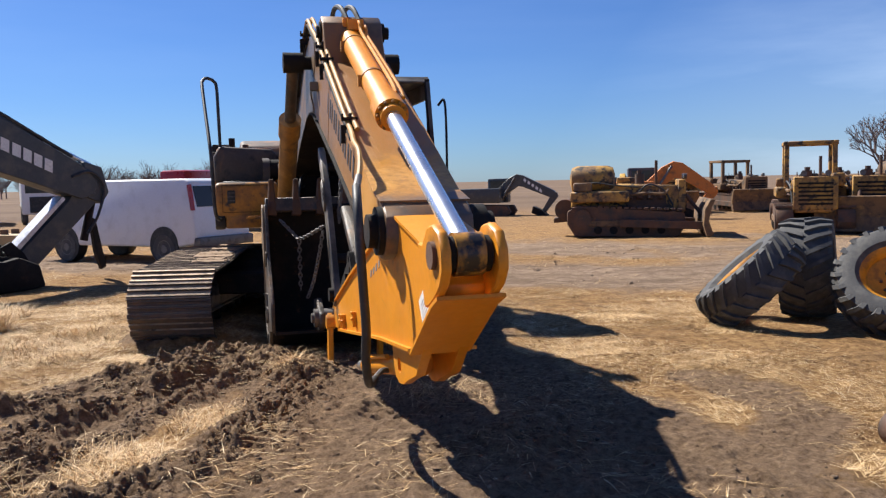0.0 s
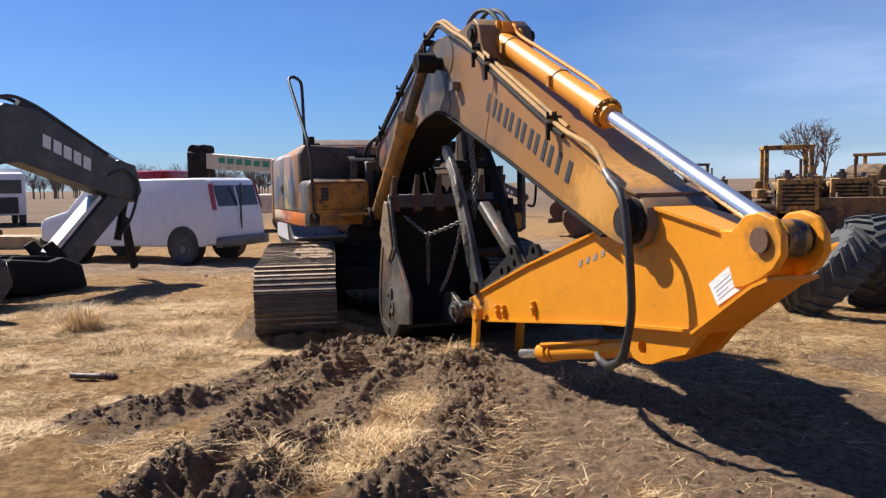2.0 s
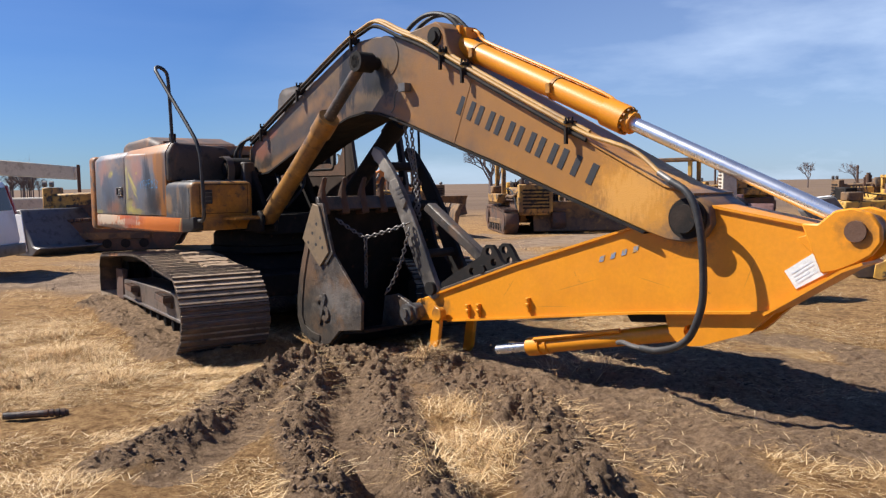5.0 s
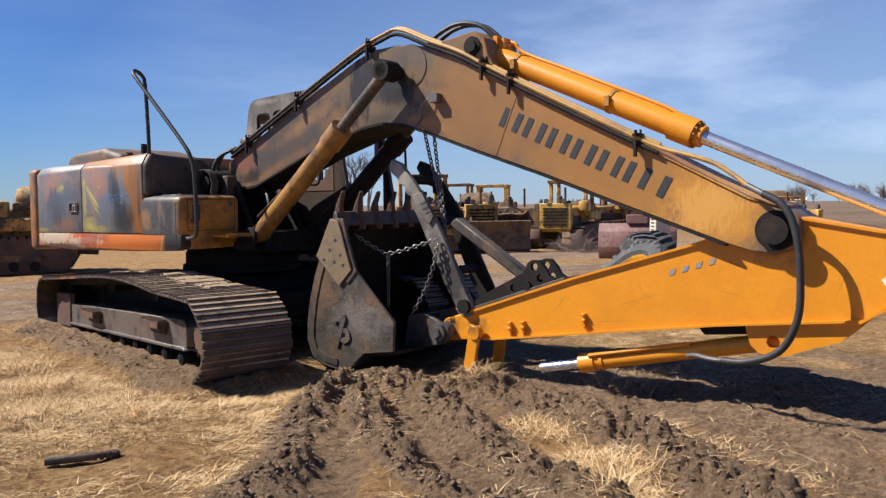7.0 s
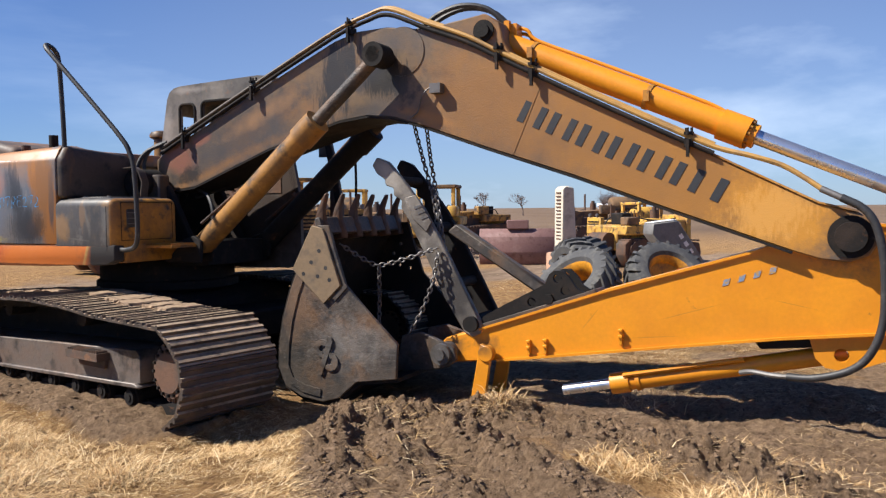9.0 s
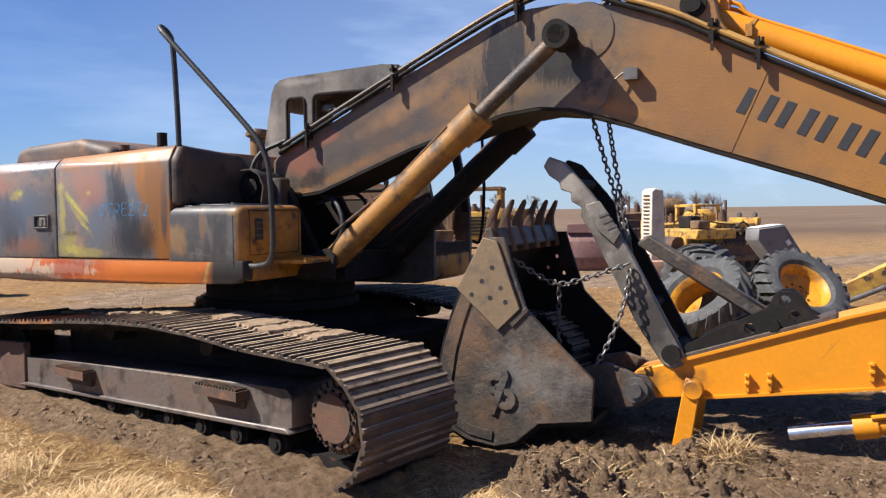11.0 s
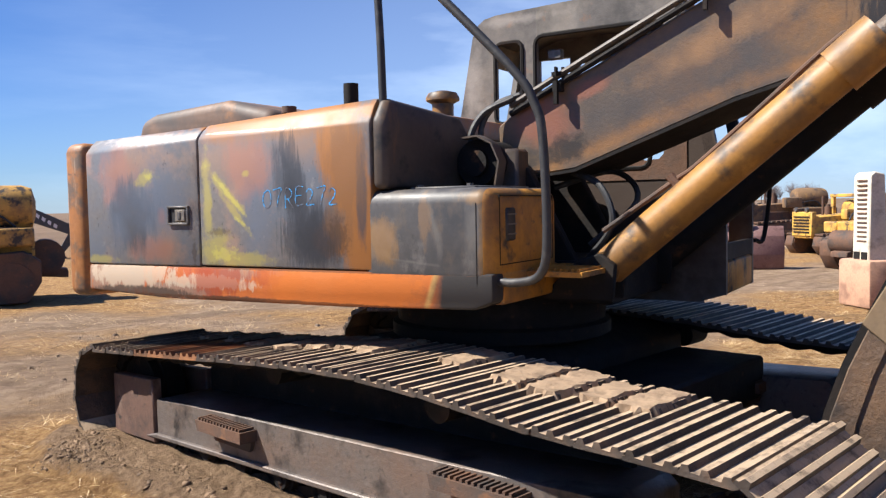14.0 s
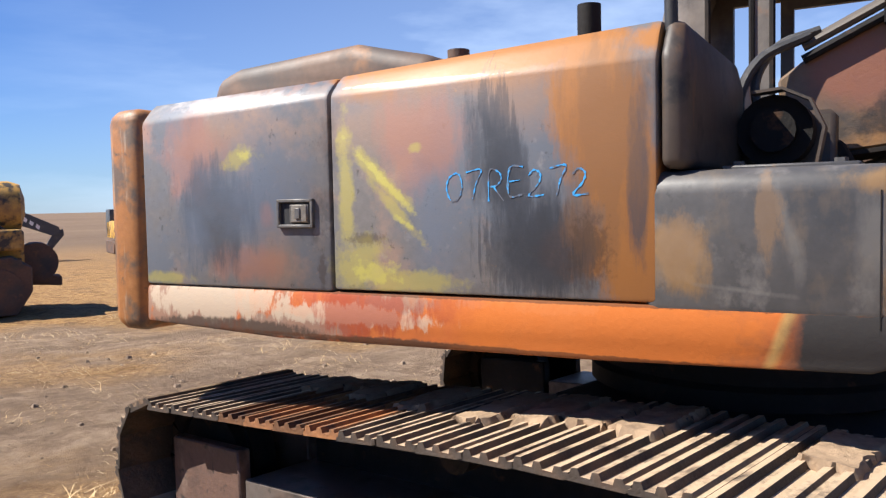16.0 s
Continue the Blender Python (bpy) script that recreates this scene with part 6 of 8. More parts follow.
        add_prism(bm, [(u0 + 0.04, z - 0.05), (u0 + 0.53, z - 0.05), (u0 + 0.50, z - 0.13), (u0 + 0.08, z - 0.13)], side - 0.03, side)
        for i in range(14):
            add_box(bm, u0 + 0.02 + i * 0.038, u0 + 0.035 + i * 0.038, side - 0.12, side - 0.01, z + 0.022, z + 0.04)
        part("step", in_uc(back, bm), M_rust, fr, "toothed steel step")
    return tr


track(0.0)
track(2.92, 0.10)


def dried_mud():
    rnd = random.Random(12)
    bm = bmesh.new()
    us = [u for u, z in path]
    for k in range(19):
        u = -4.7 + k * 0.2255 + 0.05
        z = np.interp(u, [-5.2, -4.6, -4.0, -3.3, -2.7, -2.2, -1.6, -1.0, -0.5, -0.2], [0.845, 0.885, 0.93, 0.985, 1.02, 1.035, 1.01, 0.955, 0.94, 0.935])
        z2 = np.interp(u + 0.1, [-5.2, -4.6, -4.0, -3.3, -2.7, -2.2, -1.6, -1.0, -0.5, -0.2], [0.845, 0.885, 0.93, 0.985, 1.02, 1.035, 1.01, 0.955, 0.94, 0.935])
        m = Matrix.Translation((u, 0, z)) @ Matrix.Rotation(-math.atan2(z2 - z, 0.1), 4, "Y")
        v0, v1 = rnd.uniform(0.28, 0.52) if u > -3.3 else rnd.uniform(0.42, 0.75), rnd.uniform(0.90, 0.975)
        if rnd.random() < 0.28:
            continue
        nu, nv = 10, max(5, int((v1 - v0) / 0.022))
        grid = []
        for i in range(nu):
            row = []
            for j in range(nv):
                e = min(i, nu - 1 - i, 1) * min(j, nv - 1 - j, 1)
                h = -0.034 + e * (0.038 + 0.020 * float(fbm(np.array([u * 3 + i * 0.3]), np.array([j * 0.22 + k * 7.0]), 1.0, 3, 3)[0]) + 0.007 * rnd.random())
                row.append(bm.verts.new(m @ Vector((-0.105 + 0.21 * i / (nu - 1) + rnd.uniform(-0.012, 0.012), v0 + (v1 - v0) * j / (nv - 1) + rnd.uniform(-0.012, 0.012) + (rnd.uniform(-0.06, 0.04) if j == 0 else 0), h))))
            grid.append(row)
        for i in range(nu - 1):
            for j in range(nv - 1):
                bm.faces.new((grid[i][j], grid[i + 1][j], grid[i + 1][j + 1], grid[i][j + 1]))
    bmesh.ops.transform(bm, matrix=UP @ UC, verts=bm.verts)
    tone = material("dried tan mud", (0.34, 0.235, 0.148), [((0.20, 0.135, 0.085), 8, 0.46, 0.64), ((0.43, 0.31, 0.20), 14, 0.60, 0.74)], rough=0.95, bump=0.5, bump_scale=60, rough_var=0.04)
    tagged(part("dried_mud", bm, tone), "dried tan mud caked on the track shoes", "mud", kind="stuff")


dried_mud()
bm = bmesh.new()
add_prism(bm, [(-3.55, 0.42), (-3.55, 0.86), (-3.3, 0.98), (-2.2, 0.98), (-1.95, 0.86), (-1.95, 0.42)], 0.70, 3.2)
add_box(bm, -4.2, -3.5, 0.70, 3.2, 0.38, 0.62)
add_box(bm, -2.0, -1.3, 0.70, 3.2, 0.45, 0.75)
# the shade under the house is painted into this near-black frame
part("car_body", in_uc(0.0, bevelled(bm, 0.02)), M_soot_shade, excavator, "near-black lower frame")
bm = bmesh.new()
add_lathe(bm, [(0.74, 0.95), (0.80, 0.98), (0.80, 1.06), (0.76, 1.08), (0.76, 1.22), (0.70, 1.30)], 40, Matrix.Translation((-2.75, 1.95, 0)))
part("slew_ring", in_uc(0.0, bm), M_soot_shade, excavator, "near-black slew ring")


# ---- white van ----
def wheel(parent, x, y0, y1, r, tyre_name="wheel"):
    bm = bmesh.new()
    m = Matrix.Translation((x, (y0 + y1) / 2, r)) @ Matrix.Rotation(radians(90), 4, "X")
    w = abs(y1 - y0) / 2
    add_lathe(bm, [(r * 0.60, -w * 0.9), (r * 0.93, -w), (r, -w * 0.7), (r, w * 0.7), (r * 0.93, w), (r * 0.60, w * 0.9)], 28, m)
    wh = part(tyre_name, bm, M_tyre, parent)
    bm = bmesh.new()
    add_lathe(bm, [(r * 0.25, -w * 1.0), (r * 0.30, -w * 0.8), (r * 0.58, -w * 0.92), (r * 0.60, -w * 0.5), (r * 0.60, w * 0.5), (r * 0.58, w * 0.92), (r * 0.30, w * 0.8), (r * 0.25, w)], 24, m)
    part("rim", bm, M_steel, wh)


def van(m):
    """x ahead, y to the left, on the ground."""
    v = thing("van", m, "white panel van with dark rear windows parked on dirt", "van")
    side = [(-2.75, 0.50), (-2.80, 0.75), (-2.72, 1.35), (-2.55, 2.02), (-2.40, 2.09), (0.9, 2.10), (1.25, 2.03), (1.95, 1.32), (2.75, 1.12), (2.88, 0.98), (2.90, 0.55), (2.35, 0.42), (-2.2, 0.42)]
    bm = bmesh.new()
    add_prism(bm, side, -0.98, 0.98)
    for p in bm.verts:
        if p.co.z > 1.2:
            p.co.y *= 1 - 0.11 * (p.co.z - 1.2) / 0.9
    body = part("body", bevelled(bm, 0.06, 3), M_van, v)
    for x in (-1.75, 1.75):
        for y0, y1 in ((-1.0, -0.74), (0.74, 1.0)):
            wheel(v, x, y0, y1, 0.375)
            bm = bmesh.new()
            s = 1 if y0 > 0 else -1
            add_cyl(bm, (x, s * 0.70, 0.46), (x, s * 0.986, 0.46), 0.47, n=28)
            part("wheel_arch", bm, M_black, v)
    for y0, y1 in ((-0.80, -0.05), (0.05, 0.80)):
        bm = bmesh.new()
        add_prism(bm, [(-2.70, 1.40), (-2.585, 1.90), (-2.60, 1.905), (-2.725, 1.40)], y0, y1)
        part("rear_window", bm, M_glass, v, "dark rear window")
    for s in (-1, 1):
        bm = bmesh.new()
        add_prism(bm, [(-2.755, 1.32), (-2.60, 1.95), (-2.50, 1.93), (-2.66, 1.32)], s * 0.955 - 0.03, s * 0.955 + 0.03)
        for p in bm.verts:
            p.co.y *= 1 - 0.10 * (p.co.z - 1.2) / 0.9
        part("tail_light", bm, M_red, v, "red tail light")
        bm = bmesh.new()
        add_prism(bm, [(0.95, 1.35), (1.05, 1.95), (1.22, 1.95), (1.80, 1.35)], s * 0.93 - 0.02, s * 0.93 + 0.02)
        for p in bm.verts:
            p.co.y *= 1 - 0.10 * (p.co.z - 1.2) / 0.9
        part("door_window", bm, M_glass, v)
    part("bumper", box(-2.92, -2.70, -0.97, 0.97, 0.42, 0.66, 0.03, 2), M_steel, v, "grey rear bumper")
    part("windscreen", prism([(1.28, 1.98), (1.93, 1.36), (1.96, 1.38), (1.31, 2.0)], -0.8, 0.8, 0.0), M_glass, v)
    part("front_bumper", box(2.78, 2.98, -0.95, 0.95, 0.42, 0.62, 0.03, 2), M_black, v)
    bm = bmesh.new()
    add_box(bm, -2.79, -2.765, -0.02, 0.02, 0.75, 1.95)
    part("door_seam", bm, M_black, v)
    return v


VAN_P = pose(-8.2, 22.35, 0, 0, 0, 153) @ Matrix.Scale(1.03, 4)
van(VAN_P)


# ---- grey excavator arm beside the van ----
def grey_excavator(m):
    """u along the arm towards its knee, on the ground."""
    g = thing("grey_excavator", m, "dark grey excavator with boom raised and bucket arm lowered", "excavator")
    boom = [(-3.9, 2.1), (-2.9, 3.1), (-2.3, 3.5), (-1.7, 3.42), (0.0, 2.48), (0.38, 2.12), (0.30, 1.82), (0.0, 1.74), (-1.0, 2.08), (-2.1, 2.45), (-2.5, 2.38), (-3.5, 1.45)]
    b = part("boom", prism(boom, -0.27, 0.27, 0.012), M_dgrey, g)
    for i, x in enumerate((-1.62, -1.40, -1.19, -0.98, -0.77)):
        z = 2.88 - (x + 1.62) * 0.46
        bm = bmesh.new()
        add_prism(bm, [(x, z - 0.14), (x + 0.16, z - 0.21), (x + 0.18, z + 0.03), (x + 0.02, z + 0.10)], -0.282, -0.272)
        part("lettering_block", bm, M_white, b)
    arm = [(0.42, 2.30), (0.62, 1.95), (0.30, 1.60), (-0.85, 0.55), (-1.35, 0.10), (-1.60, 0.16), (-1.45, 0.60), (-0.25, 1.70), (0.05, 2.20)]
    part("dipper_arm", prism(arm, -0.2, 0.2, 0.012), M_dgrey, g)
    part("arm_face", prism([(-1.42, 0.66), (-0.30, 1.74), (-0.36, 1.80), (-1.50, 0.72)], -0.17, 0.17, 0.004), material("bare silver steel", (0.62, 0.62, 0.64), [((0.35, 0.35, 0.37), 4, 0.5, 0.7)], rough=0.35, metal=0.5), g, "bare silver arm face")
    c0, c1 = (-1.9, 0, 3.55), (0.38, 0, 2.45)
    dc = part("dipper_cylinder", cyl(c0, along(c0, c1, 0.55), 0.085), M_dgrey, g)
    part("cylinder_rod", cyl(along(c0, c1, 0.5), c1, 0.05), M_chrome, dc)
    for dy in (-0.16, 0.14):
        part("boom_pipe", tube([(-3.0, dy, 3.2), (-2.3, dy, 3.62), (-1.7, dy, 3.52), (-0.8, dy, 3.02), (-0.1, dy, 2.62)], 0.035, 6), M_rubber, b)
    part("knuckle", prism([(0.10, 2.52), (0.52, 2.40), (0.66, 1.86), (0.48, 1.62), (0.16, 1.75)], -0.24, 0.24, 0.02), M_dgrey, g)
    part("link", prism([(0.30, 1.35), (0.42, 1.3), (0.62, 0.25), (0.50, 0.20), (0.38, 0.6)], -0.06, 0.06, 0.01), M_soot_shade, g)
    part("bucket_cylinder", cyl((0.45, 0, 1.9), (0.15, 0, 0.85), 0.08), M_soot_shade, g)
    part("hose", tube([(-0.2, -0.28, 2.2), (0.2, -0.3, 2.3), (0.5, -0.3, 2.0), (0.35, -0.28, 1.4), (0.1, -0.25, 1.0)], 0.03), M_rubber, g)
    # bucket, ribs and ears near-black: the shadow they lie in, as colour
    gbk = part("bucket", prism([(-1.1, 0.05), (-1.5, 0.0), (-2.2, 0.0), (-2.7, 0.12), (-3.0, 0.35), (-3.1, 0.6), (-2.6, 0.70), (-1.9, 0.60), (-1.6, 0.66), (-1.2, 0.48)], -0.7, 0.7, 0.05, 2), M_soot_shade, g, "near-black bucket lying flat")
    for y in (-0.55, -0.2, 0.15, 0.5):
        part("rib", prism([(-2.9, 0.5), (-2.5, 0.74), (-1.7, 0.68), (-1.4, 0.56)], y, y + 0.05, 0.01), M_soot_shade, gbk)
    part("ear", prism([(-1.5, 0.5), (-1.75, 0.85), (-1.55, 0.95), (-1.3, 0.7), (-1.2, 0.5)], -0.32, -0.26, 0.01), M_soot_shade, gbk)
    part("ear", prism([(-1.5, 0.5), (-1.75, 0.85), (-1.55, 0.95), (-1.3, 0.7), (-1.2, 0.5)], 0.26, 0.32, 0.01), M_soot_shade, gbk)
    part("body", box(-7.2, -4.0, -1.3, 1.3, 1.1, 2.4, 0.08, 2), M_dgrey, g)
    part("cab", box(-5.2, -3.7, 0.2, 1.25, 1.2, 3.0, 0.08, 2), M_dgrey, g)
    for y in (-1.5, 0.9):
        part("track", prism([(-7.2, 0.3), (-7.0, 0.0), (-3.4, 0.0), (-3.1, 0.35), (-3.2, 0.75), (-3.5, 0.9), (-6.9, 0.9), (-7.2, 0.7)], y, y + 0.6, 0.03), M_frame, g)
    return g


grey_excavator(pose(-7.75, 17.3, 0, 0, 0, 55))


# ---- tyres on rims ----
def tractor_tyre(m, r=0.82, w=0.30, rim=True, disc=True):
    t = thing("tractor_tyre", m, "large weathered lugged tyre on a yellow rim" if rim else "large weathered lugged tyre", "tyre", "pile of tyres")
    bm = bmesh.new()
    add_lathe(bm, [(r * 0.52, -w * 0.62), (r * 0.62, -w * 0.95), (r * 0.80, -w), (r * 0.90, -w * 0.86), (r * 0.935, -w * 0.4), (r * 0.945, 0), (r * 0.935, w * 0.4), (r * 0.90, w * 0.86), (r * 0.80, w), (r * 0.62, w * 0.95), (r * 0.52, w * 0.62), (r * 0.60, 0)], 44, closed=True)
    carcass = part("carcass", bm, M_tyre, t)
    for side in (-1, 1):
        for i in range(22):
            a0 = 2 * math.pi * (i + 0.25 * side) / 22
            bm = bmesh.new()
            pts = []
            for k, (s, y) in enumerate(((0.0, 0.02), (0.10, 0.55), (0.21, 0.98))):
                for rr in (r * (0.90 if k < 2 else 0.80), r * (1.0 if k < 2 else 0.93)):
                    for da in (-0.045, 0.045):
                        a = a0 + s * 1.2 + da
                        pts.append(bm.verts.new((rr * math.cos(a), rr * math.sin(a), side * y * w)))
            for k in (0, 4):
                p = pts[k : k + 8]
                for f in ((0, 1, 5, 4), (2, 6, 7, 3), (0, 4, 6, 2), (1, 3, 7, 5)):
                    bm.faces.new([p[i_] for i_ in f])
            bm.faces.new((pts[0], pts[2], pts[3], pts[1])), bm.faces.new((pts[8], pts[9], pts[11], pts[10]))
            part("lug", bm, M_tyre, carcass)
    if rim:
        bm = bmesh.new()
        add_lathe(bm, [(r * 0.47, -w * 0.3), (r * 0.50, -w * 0.60), (r * 0.555, -w * 0.74), (r * 0.57, -w * 0.66), (r * 0.52, -w * 0.5), (r * 0.50, 0.0), (r * 0.52, w * 0.5), (r * 0.57, w * 0.66), (r * 0.555, w * 0.74), (r * 0.50, w * 0.60), (r * 0.47, w * 0.3), (r * 0.45, 0.0)], 40, closed=True)
        rim_part = part("rim", bm, M_rim, t, "yellow steel rim")
        if disc:
            bm = bmesh.new()
            add_lathe(bm, [(r * 0.16, -0.06), (r * 0.30, -0.05), (r * 0.44, 0.03), (r * 0.47, 0.03), (r * 0.47, 0.045), (r * 0.44, 0.045), (r * 0.30, -0.03), (r * 0.16, -0.04)], 36, closed=True)
            part("disc", bm, M_rim, rim_part)
            for k in range(8):
                a = 2 * math.pi * k / 8
                part("wheel_nut", cyl((r * 0.24 * math.cos(a), r * 0.24 * math.sin(a), -0.09), (r * 0.24 * math.cos(a), r * 0.24 * math.sin(a), -0.02), 0.02, n=6), M_rust, rim_part)
    return t


def stand(x, y, z, yaw, lean):
    """A tyre's pose: its axle points along yaw and leans up by lean degrees."""
    return Matrix.Translation((x, y, z)) @ Matrix.Rotation(radians(yaw), 4, "Z") @ Matrix.Rotation(radians(90 - lean), 4, "Y")


tractor_tyre(stand(4.0, 10.62, 0.56, 163, 47), 0.74, 0.27, disc=False)
tractor_tyre(stand(4.95, 11.05, 0.66, 152, -3), 0.68, 0.34)
tractor_tyre(stand(5.45, 9.75, 0.62, 238, 42), 0.72, 0.25)


slab = thing("steel_slab", pose(-14.0, 28.2, 0.0, 0, 0, -10), "weathered tan steel slab lying on the ground", "steel slab")
part("plate", prism([(-1.6, 0.0), (1.1, 0.0), (1.1, 0.16), (0.6, 0.42), (-1.5, 0.46)], -0.45, 0.45, 0.02), material("tan weathered steel", (0.42, 0.30, 0.15), [((0.22, 0.15, 0.08), 2.5, 0.48, 0.66)], rough=0.7, bump=0.15), slab)
for y in (-0.3, 0.25):
    part("lug", box(-1.2, -0.9, y, y + 0.06, 0.44, 0.62, 0.01), M_rust, slab)

# ---- loose steel pin in the grass ----
pin = thing("steel_pin", pose(-5.2, 8.22, ground_z(-5.2, 8.22) + 0.03, 0, 0, -14), "rusty threaded steel pin lying on dry grass", "steel pin")
part("shaft", cyl((-0.22, 0, 0.012), (0.10, 0, 0.012), 0.03), M_bucket, pin)
bm = bmesh.new()
for k in range(4):
    add_cyl(bm, (0.10 + k * 0.045, 0, 0.012), (0.13 + k * 0.045, 0, 0.012), 0.034, n=14)
add_cyl(bm, (0.10, 0, 0.012), (0.29, 0, 0.012), 0.022, n=14)
part("thread", bm, M_rust, pin)


# ---- yard machines ----
def crawler(m, label, tone=None, rops=False, blade=True, canopy=False, tank=False, top=3.05):
    tone = tone or M_cat
    d = thing("bulldozer", m, label, "bulldozer", "machines in the yard")
    for y in (-1.15, 0.65):
        t = part("track", prism([(-2.0, 0.45), (-1.75, 0.05), (1.5, 0.0), (1.8, 0.4), (1.7, 0.8), (-0.4, 0.95), (-1.7, 1.05), (-2.0, 0.85)], y, y + 0.5, 0.02), M_rust, d)
        for i in range(17):
            part("shoe", box(-1.85 + i * 0.21, -1.70 + i * 0.21, y - 0.03, y + 0.53, 0.96 - 0.03 * abs(i - 4) * 0.3, 1.03 - 0.03 * abs(i - 4) * 0.3, 0.0), M_rust, t)
        for x in (-1.5, 1.35):
            part("track_wheel", cyl((x, y - 0.03, 0.48), (x, y + 0.53, 0.48), 0.36, n=18), M_rust, d)
    part("body", prism([(-1.9, 0.6), (-1.9, 1.5), (-0.6, 1.55), (-0.4, 1.75), (1.7, 1.65), (1.75, 0.7)], -0.6, 0.6, 0.05), tone, d)
    part("engine", box(-0.1, 1.2, -0.62, 0.62, 0.9, 1.35, 0.03), M_rust, d)
    part("fender", box(-1.9, 0.0, -1.1, -0.6, 1.15, 1.5, 0.04), tone, d)
    part("fender", box(-1.9, 0.0, 0.6, 1.1, 1.15, 1.5, 0.04), tone, d)
    part("radiator", box(1.55, 1.8, -0.65, 0.65, 0.8, 1.85, 0.03), tone, d)
    for k in range(6):
        part("grille_bar", box(1.80, 1.83, -0.5, 0.5, 0.95 + k * 0.13, 1.01 + k * 0.13, 0.0), M_soot_shade, d)
    for y in (-0.35, 0.35):
        part("headlight", cyl((1.75, y, 1.95), (1.85, y, 1.95), 0.09, n=14), M_steel, d)
    for y in (-0.95, 0.75):
        part("final_drive", cyl((-1.5, y - 0.28, 0.62), (-1.5, y + 0.34, 0.62), 0.30, n=20), M_rust, d)
    part("hydraulic_tank", box(-0.4, 0.35, 0.62, 1.0, 1.5, 1.95, 0.06, 2), tone, d)
    part("battery_box", box(-1.8, -1.2, -1.05, -0.65, 1.5, 1.8, 0.04), M_catrust, d)
    part("hose", tube([(0.2, -0.62, 1.3), (0.6, -0.8, 1.7), (1.1, -0.7, 1.5), (1.4, -0.66, 1.0)], 0.03, 6), M_rubber, d)
    part("exhaust", tube([(0.9, 0.2, 1.7), (0.9, 0.2, 2.1), (0.9, 0.2, 2.5)], 0.05), M_rust, d)
    bm = bmesh.new()
    add_cyl(bm, (0.35, -0.15, 1.65), (0.35, -0.15, 2.05), 0.15, n=14)
    add_cyl(bm, (0.35, -0.15, 2.05), (0.35, -0.15, 2.16), 0.09, n=12)
    part("air_cleaner", bm, M_rust, d)
    for k in range(4):
        part("engine_cylinder", cyl((0.0 + k * 0.33, -0.68, 1.22), (0.0 + k * 0.33, -0.55, 1.50), 0.11, n=10), M_rust, d)
    part("manifold", tube([(-0.1, -0.72, 1.36), (0.5, -0.78, 1.42), (1.1, -0.72, 1.40), (1.3, -0.5, 1.62)], 0.055, 6), M_catrust, d)
    part("fan", cyl((1.46, 0, 1.25), (1.54, 0, 1.25), 0.42, n=16), M_soot_shade, d)
    part("pump", prism([(-0.75, 1.5), (-0.75, 1.85), (-0.55, 1.95), (-0.42, 1.9), (-0.42, 1.5)], 0.1, 0.5, 0.03), M_catrust, d)
    for y in (-1.18, 1.13):
        for k in range(5):
            part("track_roller", cyl((-1.0 + k * 0.5, y, 0.24), (-1.0 + k * 0.5, y + 0.06, 0.24), 0.13, n=12), M_soot_shade, d)
        part("track_beam", box(-1.3, 1.2, y - 0.01, y + 0.05, 0.36, 0.56, 0.02), M_catrust, d)
    part("drawbar", prism([(-2.5, 0.45), (-2.5, 0.62), (-1.9, 0.72), (-1.9, 0.5)], -0.3, 0.3, 0.02), M_rust, d)
    for y in (-0.5, 0.42):
        part("oil_pipe", tube([(-1.6, y, 1.5), (-1.2, y * 1.2, 1.78), (-0.5, y * 1.3, 1.7), (0.3, y * 1.4, 1.62)], 0.025, 6), M_rubber, d)
    part("seat", box(-1.4, -0.9, -0.3, 0.3, 1.5, 1.95, 0.05), M_soot_shade, d)
    for i in range(5):
        part("lever", tube([(-0.6, -0.4 + i * 0.18, 1.6), (-0.7, -0.4 + i * 0.18, 2.0 + 0.05 * (i % 2))], 0.02, 6), M_rust, d)
    part("winch", cyl((-2.1, -0.45, 0.9), (-2.1, 0.45, 0.9), 0.35), M_rust, d)
    if tank:
        bm = bmesh.new()
        add_lathe(bm, [(0.15, -0.75), (0.40, -0.68), (0.46, -0.5), (0.46, 0.5), (0.40, 0.68), (0.15, 0.75)], 24, Matrix.Translation((-1.2, 0, 1.9)) @ Matrix.Rotation(radians(90), 4, "Y"))
        part("fuel_tank", bm, tone, d, "rounded yellow tank")
    if rops:
        for x in (-1.7, -0.4):
            for y in (-0.75, 0.75):
                part("rops_post", box(x - 0.08, x + 0.08, y - 0.08, y + 0.08, 1.4, top - 0.04, 0.02), M_cream if rops == 2 else tone, d)
        part("rops_roof", box(-1.85, -0.25, -0.88, 0.88, top - 0.14, top, 0.03) if canopy else prism([(-1.8, top - 0.14), (-0.3, top - 0.14), (-0.3, top), (-1.8, top)], -0.86, -0.70, 0.02), M_catrust if canopy else tone, d)
        if not canopy:
            part("rops_beam", box(-1.8, -0.3, 0.70, 0.86, top - 0.14, top, 0.02), tone, d)
            part("rops_beam", box(-1.80, -1.64, -0.70, 0.70, top - 0.14, top, 0.02), tone, d)
            part("rops_beam", box(-0.46, -0.3, -0.70, 0.70, top - 0.14, top, 0.02), tone, d)
    if blade:
        part("blade", prism([(2.35, 0.05), (2.55, 0.1), (2.40, 0.55), (2.50, 1.0), (2.60, 1.2), (2.45, 1.22), (2.28, 0.9), (2.25, 0.4)], -1.75, 1.75, 0.015), M_catrust, d, "rusty dozer blade")
